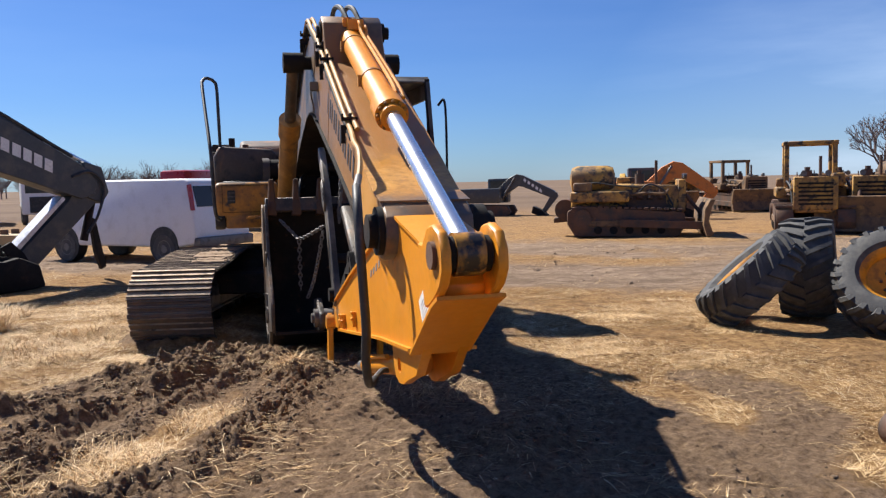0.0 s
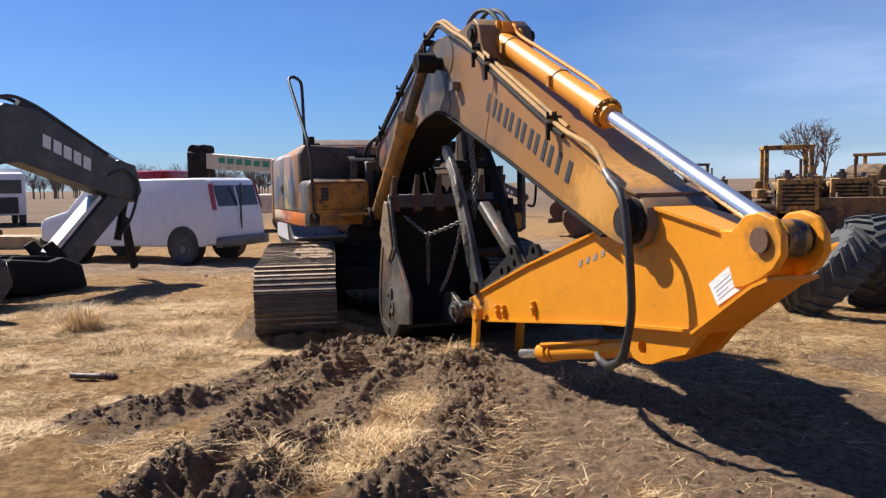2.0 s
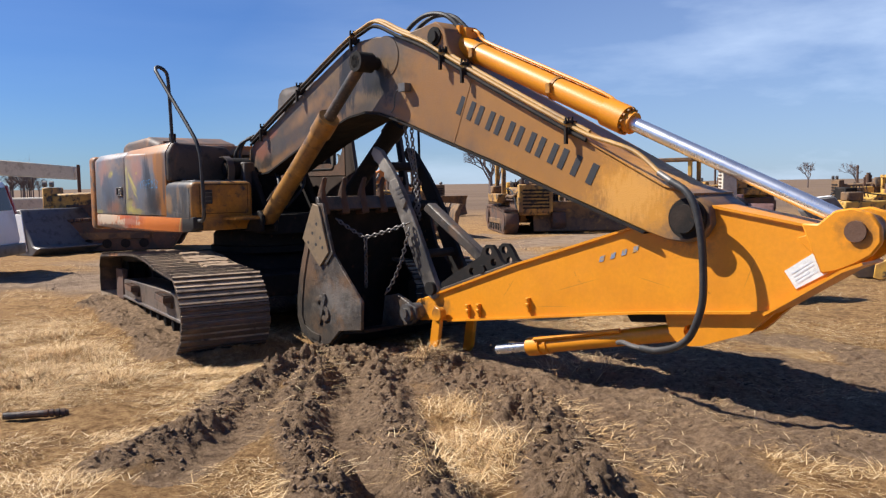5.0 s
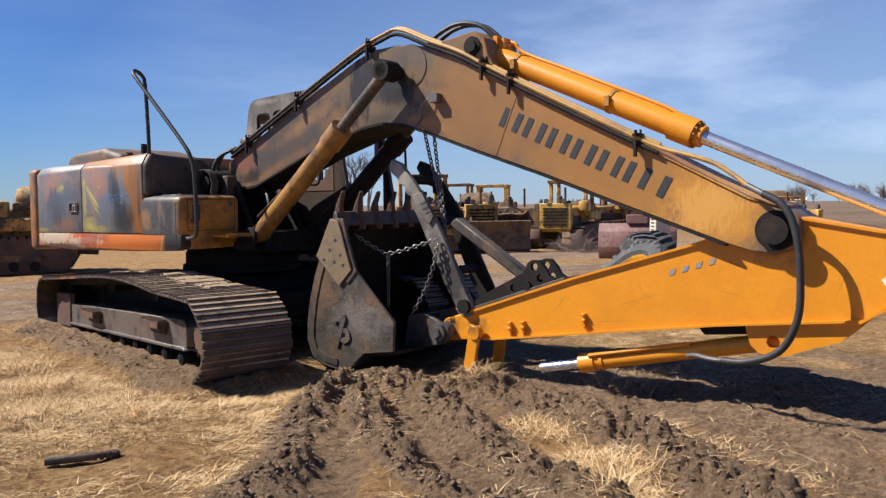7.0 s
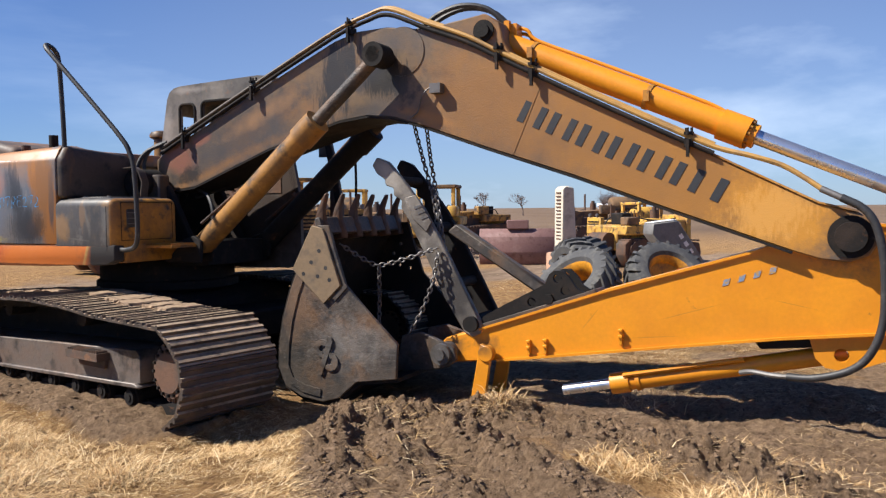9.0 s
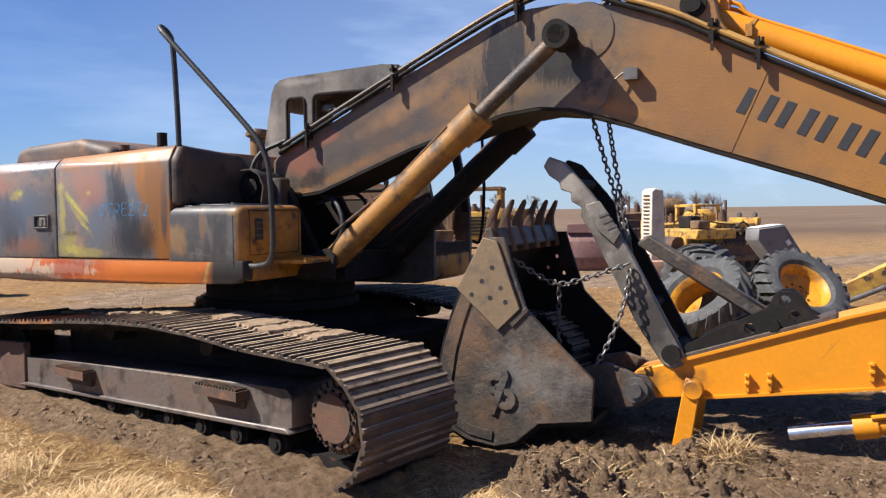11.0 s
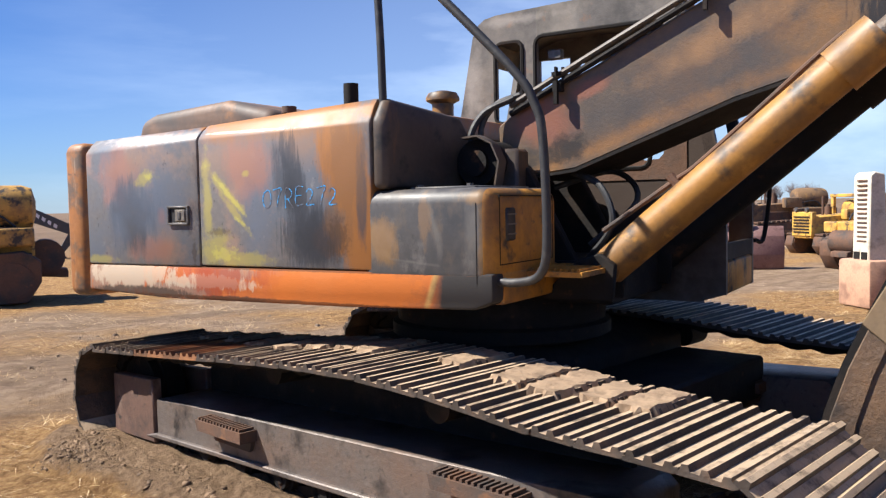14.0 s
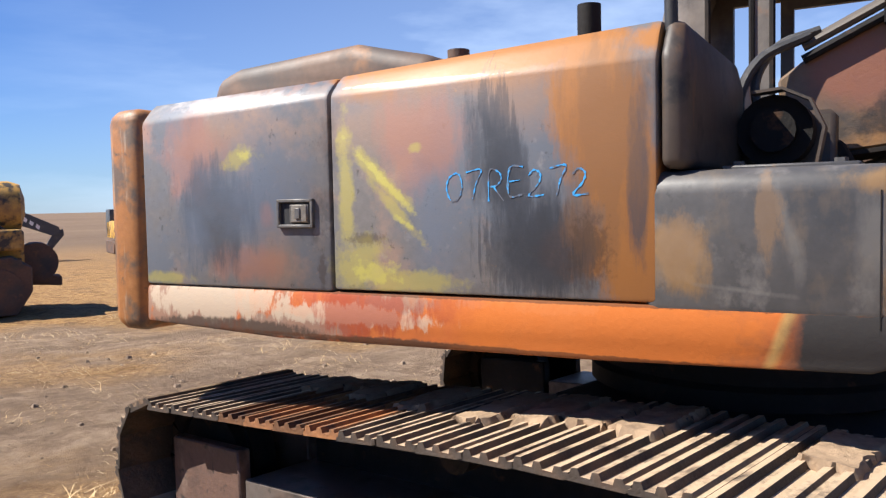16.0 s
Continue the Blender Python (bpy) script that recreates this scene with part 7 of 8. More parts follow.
        for y in (-1.35, 1.2):
            part("push_arm", prism([(-0.3, 0.35), (2.3, 0.25), (2.3, 0.50), (-0.3, 0.6)], y, y + 0.15, 0.01), M_rust, d)
        part("lift_cylinder", cyl((1.6, -0.4, 1.6), (2.3, -0.5, 0.7), 0.06), M_rust, d)
    return d


def yard_excavator(m, label, tone, reach=4.5):
    g = thing("yard_excavator", m, label, "excavator", "machines in the yard")
    for y in (-1.3, 0.8):
        part("track", prism([(-1.9, 0.3), (-1.7, 0.0), (1.6, 0.0), (1.85, 0.35), (1.6, 0.8), (-1.6, 0.85), (-1.9, 0.6)], y, y + 0.5, 0.03), M_rust, g)
    part("body", box(-2.2, 1.0, -1.3, 1.3, 1.0, 2.1, 0.08, 2), tone, g)
    part("counterweight", box(-2.7, -2.2, -1.25, 1.25, 1.0, 1.9, 0.1, 2), tone, g)
    cab_ = part("cab", box(-0.3, 1.3, 0.35, 1.3, 1.0, 2.85, 0.1, 2), M_dgrey, g)
    part("cab_window", box(-0.1, 1.1, 0.33, 0.345, 1.9, 2.7, 0.02), M_glass, cab_)
    part("cab_window", box(1.30, 1.315, 0.45, 1.2, 1.6, 2.7, 0.02), M_glass, cab_)
    b = [(0.45, 1.3), (0.6, 2.0), (1.5, 2.85), (2.1, 3.15), (2.6, 3.05), (reach, 1.85), (reach + 0.1, 1.5), (reach - 0.2, 1.32), (2.55, 2.2), (2.2, 2.25), (1.6, 1.85), (1.0, 1.2)]
    yb = part("boom", prism(b, -0.25, 0.2, 0.02), tone, g)
    if tone is M_dgrey:
        for k in range(5):
            u, z = 2.65 + k * 0.30, 2.78 - k * 0.20
            part("lettering_block", prism([(u, z - 0.12), (u + 0.17, z - 0.27), (u + 0.24, z - 0.08), (u + 0.07, z + 0.07)], -0.258, -0.252, 0), M_white, yb)
    part("dipper_arm", prism([(reach + 0.2, 1.75), (reach + 0.25, 1.4), (reach - 0.8, 0.1), (reach - 1.05, 0.2), (reach - 0.3, 1.5)], -0.2, 0.15, 0.02), tone, g)
    part("boom_cylinder", cyl((1.0, -0.4, 1.3), (2.0, -0.3, 2.9), 0.07), M_steel, g)
    part("bucket", prism([(reach - 0.9, 0.4), (reach - 0.5, 0.0), (reach - 1.2, 0.0), (reach - 1.7, 0.2), (reach - 1.6, 0.7)], -0.5, 0.5, 0.02), M_soot_shade, g)
    return g


crawler(pose(6.3, 27.6, 0, 0, 0, -12), "old rusty yellow crawler tractor with a front blade", M_cat, tank=True)
crawler(pose(12.4, 27.5, 0, 0, 0, -110), "yellow crawler tractor with an open roll bar frame", M_cat, rops=1, blade=False)
crawler(pose(18.6, 26.2, 0, 0, 0, -150), "yellow crawler dozer with a tan roll cage", M_bright, rops=1, canopy=True, blade=False, top=2.85)
crawler(pose(-2.5, 28.25, 0, 0, 0, 163) @ Matrix.Scale(1.06, 4), "faded yellow crawler with a rounded fuel tank", M_cat, tank=True, blade=False)
crawler(pose(14.5, 27.6, 0, 0, 0, -115), "low yellow crawler chassis with rusty frame", M_cat, blade=True)
crawler(pose(17.2, 28.6, 0, 0, 0, -60), "rusty yellow crawler loader without cab", M_catrust, tank=True, blade=False)
crawler(pose(22.5, 19.5, 0, 0, 0, 150) @ Matrix.Scale(0.78, 4), "stripped bright yellow machine with open cab", M_bright, rops=1, blade=False, tank=True, top=2.6)
yard_excavator(pose(10.4, 47.5, 0, 0, 0, 75) @ Matrix.Scale(0.7, 4), "yellow crawler excavator with dark glazed cab", M_bright, 4.4)
crawler(pose(14.6, 30.5, 0, 0, 0, 60), "stripped yellow crawler chassis", M_bright, blade=True)
crawler(pose(17.0, 15.9, 0, 0, 0, -20) @ Matrix.Scale(0.85, 4), "bright yellow dozer chassis without cab", M_bright, blade=False)
crawler(pose(24, 40, 0, 0, 0, 40), "yellow crawler dozer with canopy", M_cat, rops=1, canopy=True)
crawler(pose(12.6, 44, 0, 0, 0, -120), "old yellow crawler in the far row", M_cat, tank=True, blade=True)
crawler(pose(16.5, 45.5, 0, 0, 0, -80), "rusty crawler with roll cage in the far row", M_catrust, rops=1, blade=True, top=2.8)
crawler(pose(22.0, 35, 0, 0, 0, -140), "yellow crawler with roll cage beside scrap", M_bright, rops=1, blade=False, top=2.9)
crawler(pose(26.5, 30.5, 0, 0, 0, 170), "rust-streaked yellow crawler without cab", M_cat, blade=True)
crawler(pose(29.5, 24.5, 0, 0, 0, 140), "faded yellow crawler chassis among scrap", M_catrust, tank=True, blade=False)
yard_excavator(pose(8.9, 38.0, 0, 0, 0, -10) @ Matrix.Scale(0.84, 4), "orange crawler excavator with boom lowered", M_orange, 4.2)
yard_excavator(pose(2.7, 45.5, 0, 0, 0, -18) @ Matrix.Scale(0.72, 4), "dark grey crawler excavator with lowered boom", M_dgrey, 5.0)

# red dozer blade leaning in the yard, cream pillar machine
bl = thing("dozer_blade", pose(14.8, 19.3, 0, 0, 0, 32), "faded maroon dozer blade standing on the ground", "dozer blade")
part("mouldboard", prism([(-0.15, 0.0), (0.05, 0.0), (-0.10, 0.5), (0.0, 1.0), (0.1, 1.15), (-0.05, 1.17), (-0.25, 0.9), (-0.30, 0.4)], -1.25, 1.25, 0.01), M_maroon, bl)
part("step_frame", box(-0.2, 0.1, -0.35, 0.35, 1.16, 1.45, 0.02), M_maroon, bl)
pl = thing("cab_frame", pose(8.7, 13.7, 0, 0, 0, -35), "cream-painted steel cab frame with louvred grille", "machine frame")
part("post", prism([(-0.20, 0.0), (0.20, 0.0), (0.17, 0.9), (0.11, 2.28), (-0.08, 2.33), (-0.17, 2.26)], -0.20, 0.24, 0.02), M_cream, pl)
for i in range(14):
    part("louvre", box(-0.195, 0.0, -0.13, 0.12, 1.12 + i * 0.08, 1.15 + i * 0.08, 0.004), M_rust, pl)
for y in (-0.16, 0.04):
    part("opening", box(-0.205, -0.1, y, y + 0.15, 0.72, 0.95, 0.004), M_soot_shade, pl)
part("base", box(-0.32, 0.40, -0.40, 0.45, 0.0, 0.82, 0.05, 2), material("faded peach paint", (0.50, 0.29, 0.19), [((0.28, 0.16, 0.11), 3, 0.48, 0.66)], rough=0.7, bump=0.1), pl)


M_midgrey = material("weathered grey paint", (0.17, 0.165, 0.16), [((0.10, 0.095, 0.09), 3, 0.5, 0.7), ((0.24, 0.22, 0.19), 6, 0.58, 0.72)], rough=0.6, bump=0.08)
gb = thing("boom_section", pose(8.6, 11.3, 0, 0, 0, -38), "dark grey excavator boom section lying slanted on the ground", "excavator boom")
part("beam", prism([(-0.34, 1.50), (0.22, 1.56), (1.22, 0.12), (1.12, 0.0), (0.70, 0.0), (-0.36, 1.28)], -0.22, 0.22, 0.02), M_midgrey, gb)
part("white_panel", prism([(-0.32, 1.512), (0.20, 1.568), (0.20, 1.576), (-0.32, 1.52)], -0.2, 0.2, 0), M_white, gb)
for k in range(5):
    part("lettering_block", prism([(0.22 + k * 0.11, 1.25 - k * 0.155), (0.28 + k * 0.11, 1.165 - k * 0.155), (0.35 + k * 0.11, 1.21 - k * 0.155), (0.29 + k * 0.11, 1.295 - k * 0.155)], -0.228, -0.222, 0), M_white, gb)
ya = thing("loader_linkage", pose(9.45, 9.8, 0, 0, 0, -57) @ Matrix.Scale(0.7, 4), "bright yellow loader linkage propped on the ground", "loader linkage")
part("arm", prism([(-1.1, 0.05), (-0.9, 0.0), (1.2, 1.0), (1.5, 1.35), (1.35, 1.55), (1.0, 1.4), (-1.05, 0.42)], -0.15, 0.15, 0.02), M_bright, ya)
part("cylinder", cyl((-0.6, -0.25, 0.15), (1.1, -0.25, 0.85), 0.07), M_steel, ya)
part("hose", tube([(1.3, 0.1, 1.5), (1.35, 0.1, 1.9), (1.5, 0.1, 1.95), (1.55, 0.1, 1.4)], 0.02), M_rubber, ya)
hc = thing("loose_cylinder", pose(3.55, 5.55, 0, 0, 0, 12), "yellow hydraulic cylinder lying on the grass", "hydraulic cylinder")
part("barrel", cyl((-0.25, 0, 0.17), (0.9, 0, 0.17), 0.15, n=24), M_stick, hc)
part("end_cap", cyl((-0.33, 0, 0.17), (-0.22, 0, 0.17), 0.165, n=24), M_yellow_old, hc)
part("eye", cyl((-0.45, -0.09, 0.16), (-0.45, 0.09, 0.16), 0.12, n=20), M_rust, hc)
lb = thing("loader_bucket", pose(-4.2, 27.4, 0, 0, 0, -60), "pale grey loader bucket standing on the ground", "bucket")
part("shell", prism([(-0.7, 0.3), (-0.4, 0.0), (0.5, 0.0), (0.9, 0.25), (0.55, 0.3), (0.2, 0.9), (0.0, 1.35), (-0.5, 1.3), (-0.75, 0.9)], -1.1, 1.1, 0.04), M_steel, lb)
part("side_plate", prism([(-0.6, 0.3), (0.3, 0.15), (0.1, 1.2), (-0.5, 1.2)], -1.13, -1.1, 0.01), M_van, lb)


def brush(cx, cy, r, h, count, seed):
    rnd = random.Random(seed)
    bm = bmesh.new()
    for i in range(count):
        a, d = rnd.uniform(0, 6.28), r * math.sqrt(rnd.random())
        p = Vector((cx + d * math.cos(a), cy + d * math.sin(a), rnd.uniform(0, h * (1 - d / r * 0.7))))
        q = p + Vector((rnd.gauss(0, 0.35), rnd.gauss(0, 0.35), rnd.gauss(0.12, 0.15)))
        add_cyl(bm, p, q, 0.008, 0.003, n=3, caps=False)
    tagged(part("brush_pile", bm, M_tin), "tangled pile of dry brushwood", "brushwood", kind="stuff")


brush(10.8, 8.6, 1.1, 0.9, 900, 3)
brush(16.5, 23.5, 1.0, 0.7, 500, 4)
bn2 = thing("barn", pose(700, 395, 0, 0, 0, 30), "small white farm building on the horizon", "barn")
part("wall", box(-13, 13, -8, 8, 0, 3.0, 0.0), M_van, bn2)
part("roof", prism([(-14, 3.0), (-8, 5.6), (8, 5.6), (14, 3.0)], -8.5, 8.5, 0.0), M_van, bn2)


# ---- lorries and crane behind the van ----
def lorry(m, tone, label):
    t = thing("lorry", m, label, "truck", "lorries behind the van")
    part("cab", prism([(0.0, 0.6), (0.0, 2.9), (-1.5, 3.0), (-1.6, 0.6)], -1.2, 1.2, 0.08, 2), tone, t)
    part("windscreen", box(0.0, 0.02, -1.0, 1.0, 1.8, 2.55, 0.02), M_glass, t)
    part("grille", box(0.0, 0.06, -0.8, 0.8, 0.7, 1.6, 0.03), M_black, t)
    part("chassis", box(-6.5, -1.6, -0.6, 0.6, 0.6, 0.95, 0.03), M_black, t)
    part("box_body", box(-6.5, -1.8, -1.2, 1.2, 0.95, 3.2, 0.05), tone, t)
    for x in (-0.8, -5.0):
        for y0, y1 in ((-1.2, -0.9), (0.9, 1.2)):
            wheel(t, x, y0, y1, 0.5)
    return t


lorry(pose(-26.5, 46, 0, 0, 0, -62), M_van, "white lorry cab with dark windscreen")
lorry(pose(-22.5, 46.5, 0, 0, 0, -62), M_van, "white lorry with black grille")
lorry(pose(-31, 47, 0, 0, 0, -62), M_cream, "cream lorry parked in the row")
cr = thing("crane_truck", pose(-8.0, 36.6, 0.0, 0, 0, -20), "white truck crane with green lettered boom and black tip", "crane truck")
part("crane_boom", prism([(-1.6, 3.45), (5.2, 2.75), (5.2, 2.25), (-1.6, 2.75)], -0.35, 0.35, 0.03), M_cream, cr)
part("boom_tip", box(-2.5, -1.5, -0.4, 0.4, 2.0, 3.55, 0.08), M_soot_shade, cr)
part("sheave", cyl((-2.2, -0.3, 3.55), (-2.2, 0.3, 3.55), 0.28, n=18), M_soot_shade, cr)
part("sheave", cyl((-1.7, -0.3, 3.6), (-1.7, 0.3, 3.6), 0.22, n=18), M_soot_shade, cr)
for i in range(6):
    part("lettering_block", box(-0.9 + i * 0.42, -0.6 + i * 0.42, -0.365, -0.352, 2.98 - i * 0.045, 3.22 - i * 0.045, 0.0), M_green, cr)
part("truck_body", box(-2.4, 6.0, -1.25, 1.25, 0.8, 1.6, 0.05), M_cream, cr)
part("red_hood", box(-4.7, -3.3, -1.1, 1.1, 0.9, 2.72, 0.15, 2), M_red, cr)
for x in (-4.0, 2.5, 4.0):
    for y0, y1 in ((-1.25, -0.95), (0.95, 1.25)):
        wheel(cr, x, y0, y1, 0.5)


# ---- distance: bare trees and far groves ----
def bare_tree(m, h, seed, levels=5):
    rnd = random.Random(seed)
    bm = bmesh.new()

    def grow(p, d, length, r, level):
        q = p + d * length
        add_cyl(bm, p, q, r, r * 0.68, n=6 if level > 1 else 5, caps=False)
        if level == 0:
            return
        for i in range(rnd.choice((2, 3, 3))):
            a = d.orthogonal().normalized()
            a.rotate(Matrix.Rotation(rnd.uniform(0, 6.28), 3, d))
            nd = (d + a * rnd.uniform(0.35, 0.85) + Vector((0, 0, 0.18))).normalized()
            grow(q if i else p + d * length * rnd.uniform(0.6, 1.0), nd, length * rnd.uniform(0.62, 0.85), r * 0.66, level - 1)
    t = thing("tree", m, "bare leafless tree at the edge of the yard", "tree")
    grow(Vector((0, 0, -0.1)), Vector((0.03, 0, 1)), h * 0.24, h * 0.022, levels)
    part("trunk", bm, M_tin, t)
    return t


bare_tree(pose(50, 93, 0), 11.5, 3, 6)
bare_tree(pose(53, 96, 0, 0, 0, 90), 10.5, 8, 6)
bare_tree(pose(50.8, 94.5, 0, 0, 0, 200), 10.0, 15, 6)
bare_tree(pose(150, 124, 0), 8, 11, 6)
bare_tree(pose(158, 118, 0, 0, 0, 50), 7, 12, 6)


def grove(points, hmin, hmax, seed, label):
    rnd = random.Random(seed)
    bm = bmesh.new()
    for x, y in points:
        h = rnd.uniform(hmin, hmax)
        base = Vector((x, y, 0))
        add_cyl(bm, base, base + Vector((0, 0, h * 0.35)), h * 0.02, h * 0.014, n=4, caps=False)
        for i in range(26):
            s = base + Vector((0, 0, h * rnd.uniform(0.2, 0.45)))
            d = Vector((rnd.gauss(0, 0.45), rnd.gauss(0, 0.45), rnd.uniform(0.5, 1.0))).normalized()
            e = s + d * h * rnd.uniform(0.25, 0.55)
            add_cyl(bm, s, e, h * 0.009, h * 0.002, n=3, caps=False)
            for k in range(3):
                d2 = (d + Vector((rnd.gauss(0, 0.5), rnd.gauss(0, 0.5), rnd.gauss(0, 0.3)))).normalized()
                s2 = s.lerp(e, rnd.uniform(0.4, 0.95))
                add_cyl(bm, s2, s2 + d2 * h * 0.16, h * 0.004, h * 0.001, n=3, caps=False)
    ob = part("far_grove", bm, M_tin)
    tagged(ob, label, "trees", kind="stuff")


rg = random.Random(5)
grove([(362 + rg.uniform(-6, 6), 206 + rg.uniform(-6, 6)) for i in range(9)], 8, 12, 1, "clump of bare trees far across the field")
grove([(371 + 11 * k / 22 + rg.uniform(-3, 3), 188 - 23 * k / 22 + rg.uniform(-3, 3)) for k in range(22)], 7, 12, 4, "far row of bare leafless trees")
grove([(-75 + rg.uniform(-75, 75), 215 + rg.uniform(-15, 15)) for i in range(170)], 6, 10, 2, "bare hedgerow trees behind the lorries")


# ---- dry grass ----
def grass(name, count, region, size, seed, keep, label, tone, leans=(0.9, 1.52)):
    rs = np.random.RandomState(seed)
    x0, x1, y0, y1 = region
    x, y = rs.uniform(x0, x1, count), rs.uniform(y0, y1, count)
    ok = keep(x, y, rs) & ((rs.uniform(0, 1, count) < np.minimum(np.minimum(x - x0, x1 - x), np.minimum(y - y0, y1 - y)) / 1.6) | (x1 - x0 < 3))
    x, y = x[ok], y[ok]
    c = len(x)
    z = sampled(GZ, x, y) - 0.01
    lean, ang = rs.uniform(*leans, c), 9.0 * fbm(x, y, 0.8, 91, 2) + rs.normal(0, 0.85 if x1 - x0 > 3 else 2.2, c)
    ln = rs.uniform(0.5, 1.3, c) * size
    wdt = rs.uniform(0.0013, 0.0036, c)
    dx, dy, dz = np.sin(lean) * np.cos(ang), np.sin(lean) * np.sin(ang), np.cos(lean)
    px, py = -np.sin(ang) * wdt, np.cos(ang) * wdt
    droop = rs.uniform(0.1, 0.5, c)
    base = np.stack([x, y, z], -1)
    mid = base + np.stack([dx, dy, dz], -1) * (ln * 0.55)[:, None]
    tip = base + np.stack([dx * (1 + droop), dy * (1 + droop), dz * (1 - droop)], -1) * ln[:, None]
    side = np.stack([px, py, np.zeros(c)], -1)
    v = np.stack([base - side, base + side, mid + side * 0.8, mid - side * 0.8, tip], 1).reshape(-1, 3)
    k = np.arange(c)[:, None] * 5
    quads, tris = k + np.array([[0, 1, 2, 3]]), k + np.array([[3, 2, 4]])
    me = bpy.data.meshes.new(name)
    me.from_pydata(v.tolist(), [], quads.tolist() + tris.tolist())
    me.materials.append(tone)
    return tagged(new(name, me), label, "grass", kind="stuff")


def straw_material():
    m = bpy.data.materials.new("dry straw")
    m.use_nodes = True
    n, l = m.node_tree.nodes, m.node_tree.links
    bsdf = n["Principled BSDF"]
    g = n.new("ShaderNodeNewGeometry")
    r = n.new("ShaderNodeValToRGB")
    stops = [(0.0, (0.20, 0.105, 0.042)), (0.32, (0.48, 0.295, 0.122)), (0.72, (0.73, 0.50, 0.245)), (1.0, (0.86, 0.68, 0.42))]
    while len(r.color_ramp.elements) < 4:
        r.color_ramp.elements.new(0.5)
    for e, (p, c) in zip(r.color_ramp.elements, stops):
        e.position, e.color = p, (*c, 1)
    l.new(g.outputs["Random Per Island"], r.inputs["Fac"])
    l.new(r.outputs["Color"], bsdf.inputs["Base Color"])
    bsdf.inputs["Roughness"].default_value = 0.7
    return m


M_straw = straw_material()


def dry(x, y, rs):
    d = fbm(x, y, 1.1, 61)
    return (sampled(G_MUD, x, y) < 0.4) & (sampled(G_ROAD, x, y) < 0.42) & (rs.uniform(0.34, 0.60, len(x)) < d)


grass("dry_grass", 560000, (-8.5, 4.5, 3, 14.5), 0.14, 1, dry, "matted dry straw-coloured grass", M_straw, (1.15, 1.54))
grass("dry_grass", 150000, (-16, 13, 2, 26), 0.20, 2, dry, "longer dry straw-coloured grass", M_straw, (1.05, 1.53))


def wayside(x, y, rs):
    r = sampled(G_ROAD, x, y)
    return (r > 0.3) & (rs.uniform(0.50, 0.72, len(x)) < fbm(x, y, 0.9, 83))


grass("road_grass", 45000, (-14, 12, 13, 26), 0.17, 6, wayside, "thin dry grass scattered over the dirt road", M_straw)


def stones(count, seed):
    """Small stones and lumps of earth lying about the dirt road."""
    rs = np.random.RandomState(seed)
    x, y = rs.uniform(-11, 9, count), rs.uniform(14.5, 22, count)
    ok = sampled(G_ROAD, x, y) > 0.3
    x, y = x[ok], y[ok]
    c = len(x)
    z = sampled(GZ, x, y)
    s = 0.010 + 0.045 * rs.uniform(0, 1, c) ** 5
    a = np.array([0, 1.25, 2.5, 3.8, 5.0])
    r = s[:, None] * rs.uniform(0.7, 1.3, (c, 5))
    ring = np.stack([x[:, None] + r * np.cos(a), y[:, None] + r * np.sin(a), np.repeat((z - 0.2 * s)[:, None], 5, 1)], -1)
    top = np.stack([x[:, None] + 0.55 * r * np.cos(a), y[:, None] + 0.55 * r * np.sin(a), z[:, None] + s[:, None] * rs.uniform(0.4, 0.8, (c, 5))], -1)
    v = np.concatenate([ring, top], 1).reshape(-1, 3)
    faces_ = []
    for k in range(c):
        o = k * 10
        faces_.append((o + 5, o + 6, o + 7, o + 8, o + 9))
        faces_ += [(o + q, o + (q + 1) % 5, o + 5 + (q + 1) % 5, o + 5 + q) for q in range(5)]
    me = bpy.data.meshes.new("stones")
    me.from_pydata(v.tolist(), [], faces_)
    me.materials.append(material("earthy stone", (0.24, 0.17, 0.115), [((0.14, 0.095, 0.065), 4, 0.48, 0.64)], rough=0.9))
    tagged(new("stones", me), "small stones and earth lumps on the road", "stones", kind="stuff")


stones(800, 9)


def sparse(x, y, rs):
    return (sampled(G_MUD, x, y) > 0.3) & (rs.uniform(0.45, 0.75, len(x)) < fbm(x, y, 1.3, 77))


grass("loose_straw", 40000, (-7, 4, 3, 10), 0.20, 3, sparse, "loose straw lying on mud", M_straw, (1.38, 1.56))


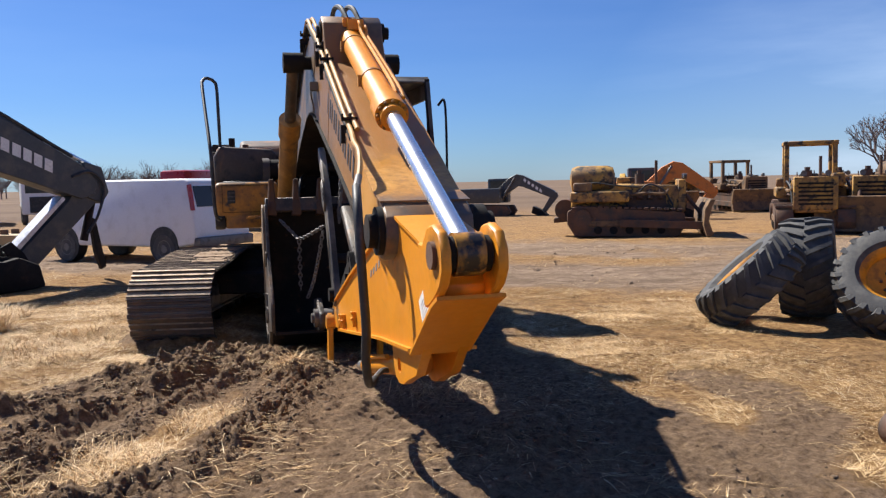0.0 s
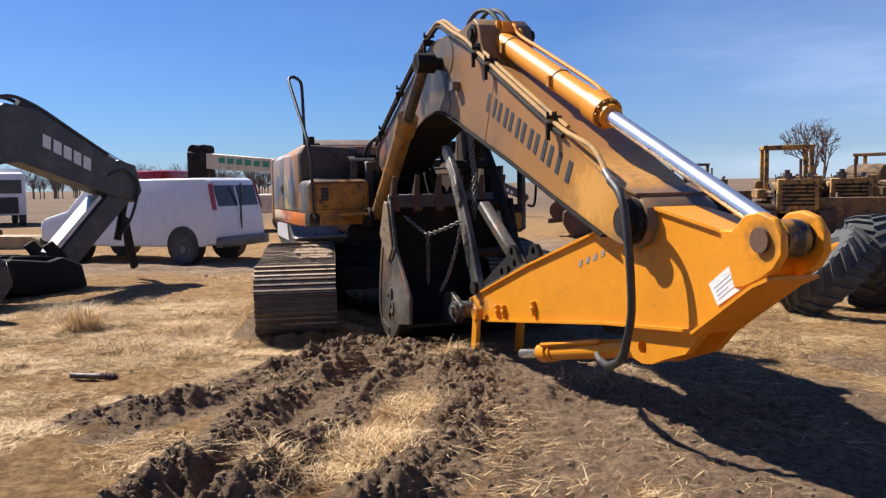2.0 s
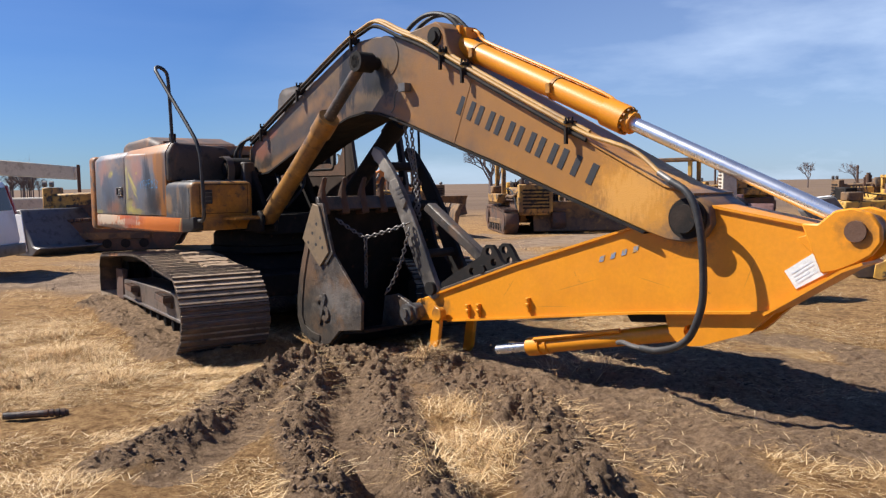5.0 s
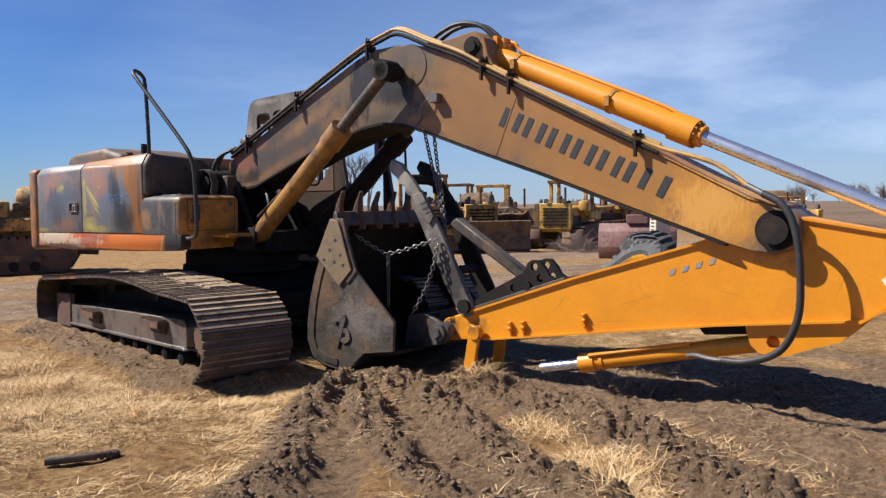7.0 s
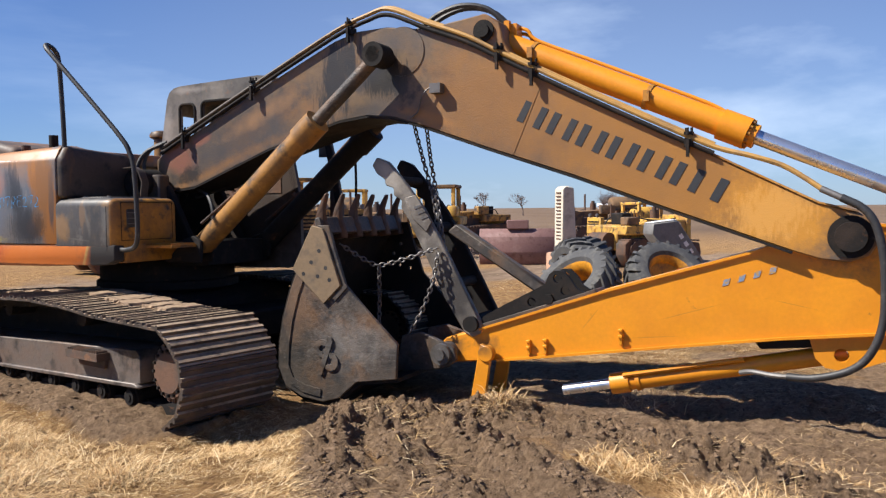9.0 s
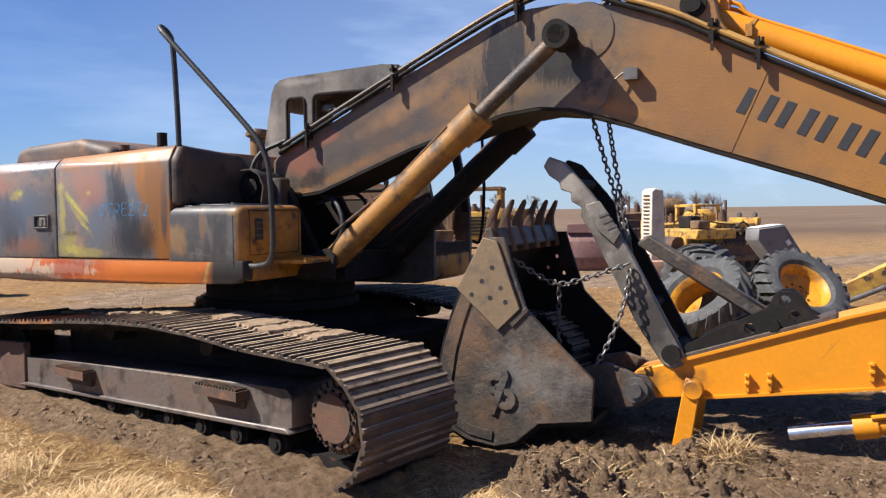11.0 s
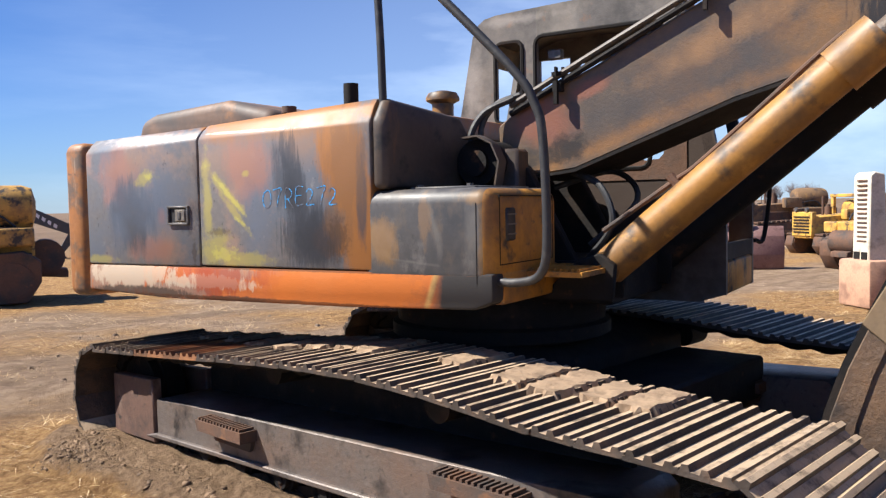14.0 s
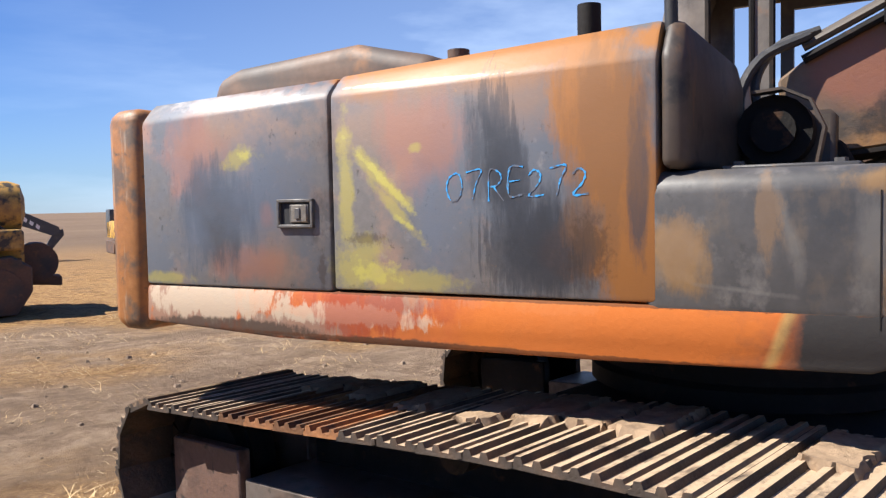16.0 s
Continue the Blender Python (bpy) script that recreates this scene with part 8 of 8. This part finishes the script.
# ---- clods of mud ----
def clods(count, seed):
    rs = np.random.RandomState(seed)
    bm = bmesh.new()
    bmesh.ops.create_icosphere(bm, subdivisions=1, radius=1.0)
    base = np.array([v.co[:] for v in bm.verts])
    tri = np.array([[v.index for v in f.verts] for f in bm.faces])
    bm.free()
    px, py = [], []
    for line, w, h in RIDGES:
        for k in range(int(count * (0.17 if w > 0.2 else 0.05))):
            i = rs.randint(len(line) - 1)
            t = rs.uniform()
            px.append(line[i][0] * (1 - t) + line[i + 1][0] * t + rs.normal(0, w * 0.55))
            py.append(line[i][1] * (1 - t) + line[i + 1][1] * t + rs.normal(0, w * 0.55))
    for cx, cy, r, h in MOUNDS:
        for k in range(int(count * 0.03 * (2 if h > 0.1 else 1))):
            px.append(cx + rs.normal(0, r * 0.6)), py.append(cy + rs.normal(0, r * 0.6))
    for k in range(int(count * 0.25)):
        px.append(rs.uniform(-5.0, 2.5)), py.append(rs.uniform(3.2, 9.5))
    x, y = np.array(px), np.array(py)
    ok = sampled(G_MUD, x, y) > 0.25
    x, y = x[ok], y[ok]
    c = len(x)
    size = 0.003 + 0.013 * rs.uniform(0, 1, c) ** 4.5
    z = sampled(GZ, x, y) + size * rs.uniform(-0.7, 0.1, c)
    ax = rs.uniform(0.5, 2.2, (c, 3)) * size[:, None] * np.array([1.0, 1.0, 0.6])
    bump = 1 + rs.uniform(-0.8, 0.9, (c, len(base)))
    v = base[None] * bump[:, :, None] * ax[:, None, :]
    a = rs.uniform(0, 6.28, c)
    ca, sa = np.cos(a)[:, None], np.sin(a)[:, None]
    vx, vy = v[:, :, 0] * ca - v[:, :, 1] * sa, v[:, :, 0] * sa + v[:, :, 1] * ca
    v = np.stack([vx + x[:, None], vy + y[:, None], v[:, :, 2] + z[:, None]], -1).reshape(-1, 3)
    f = (tri[None] + (np.arange(c) * len(base))[:, None, None]).reshape(-1, 3)
    me = bpy.data.meshes.new("mud_clods")
    me.vertices.add(len(v))
    me.vertices.foreach_set("co", v.astype(np.float32).ravel())
    me.loops.add(f.size)
    me.loops.foreach_set("vertex_index", f.astype(np.int32).ravel())
    me.polygons.add(len(f))
    me.polygons.foreach_set("loop_start", np.arange(0, f.size, 3, dtype=np.int32))
    me.polygons.foreach_set("loop_total", np.full(len(f), 3, dtype=np.int32))
    me.update(calc_edges=True)
    me.materials.append(M_clod)
    tagged(new("mud_clods", me), "crumbled clods of dark brown mud", "mud", kind="stuff")


M_clod = material("crumbled mud", (0.215, 0.139, 0.084), [((0.085, 0.055, 0.034), 5, 0.46, 0.62), ((0.36, 0.245, 0.152), 8, 0.58, 0.72)], rough=0.95, bump=0.5, bump_scale=70, rough_var=0.04)
clods(24000, 4)


def tuft(cx, cy, r, count, size, seed):
    def inside(x, y, rs):
        return np.hypot(x - cx, y - cy) < r * rs.uniform(0.2, 1.0, len(x))
    grass("grass_tuft", count, (cx - r, cx + r, cy - r, cy + r), size, seed, inside, "clump of long dry straw grass", M_straw, (0.35, 1.4) if size > 0.38 else (0.75, 1.5))


for i, (cx, cy, r, c, s) in enumerate(((-2.35, 5.6, 0.42, 3000, 0.22), (-2.0, 6.6, 0.4, 1600, 0.2), (-1.55, 8.05, 0.16, 700, 0.25), (-6.75, 12.3, 0.55, 5000, 0.36), (-7.4, 13.2, 0.5, 2500, 0.3), (-6.1, 13.6, 0.35, 1500, 0.25), (-5.2, 9.9, 0.6, 5000, 0.2), (-4.85, 10.9, 0.5, 5000, 0.26), (-4.9, 12.2, 0.45, 3000, 0.22), (-4.45, 9.3, 0.4, 2500, 0.2), (-4.6, 10.4, 0.5, 3500, 0.18), (-2.9, 5.0, 0.3, 1200, 0.2), (-6.6, 9.0, 0.6, 3500, 0.2), (-0.2, 7.3, 0.5, 700, 0.25), (-6.24, 11.1, 0.30, 3200, 0.46))):
    tuft(cx, cy, r, c, s, 100 + i)
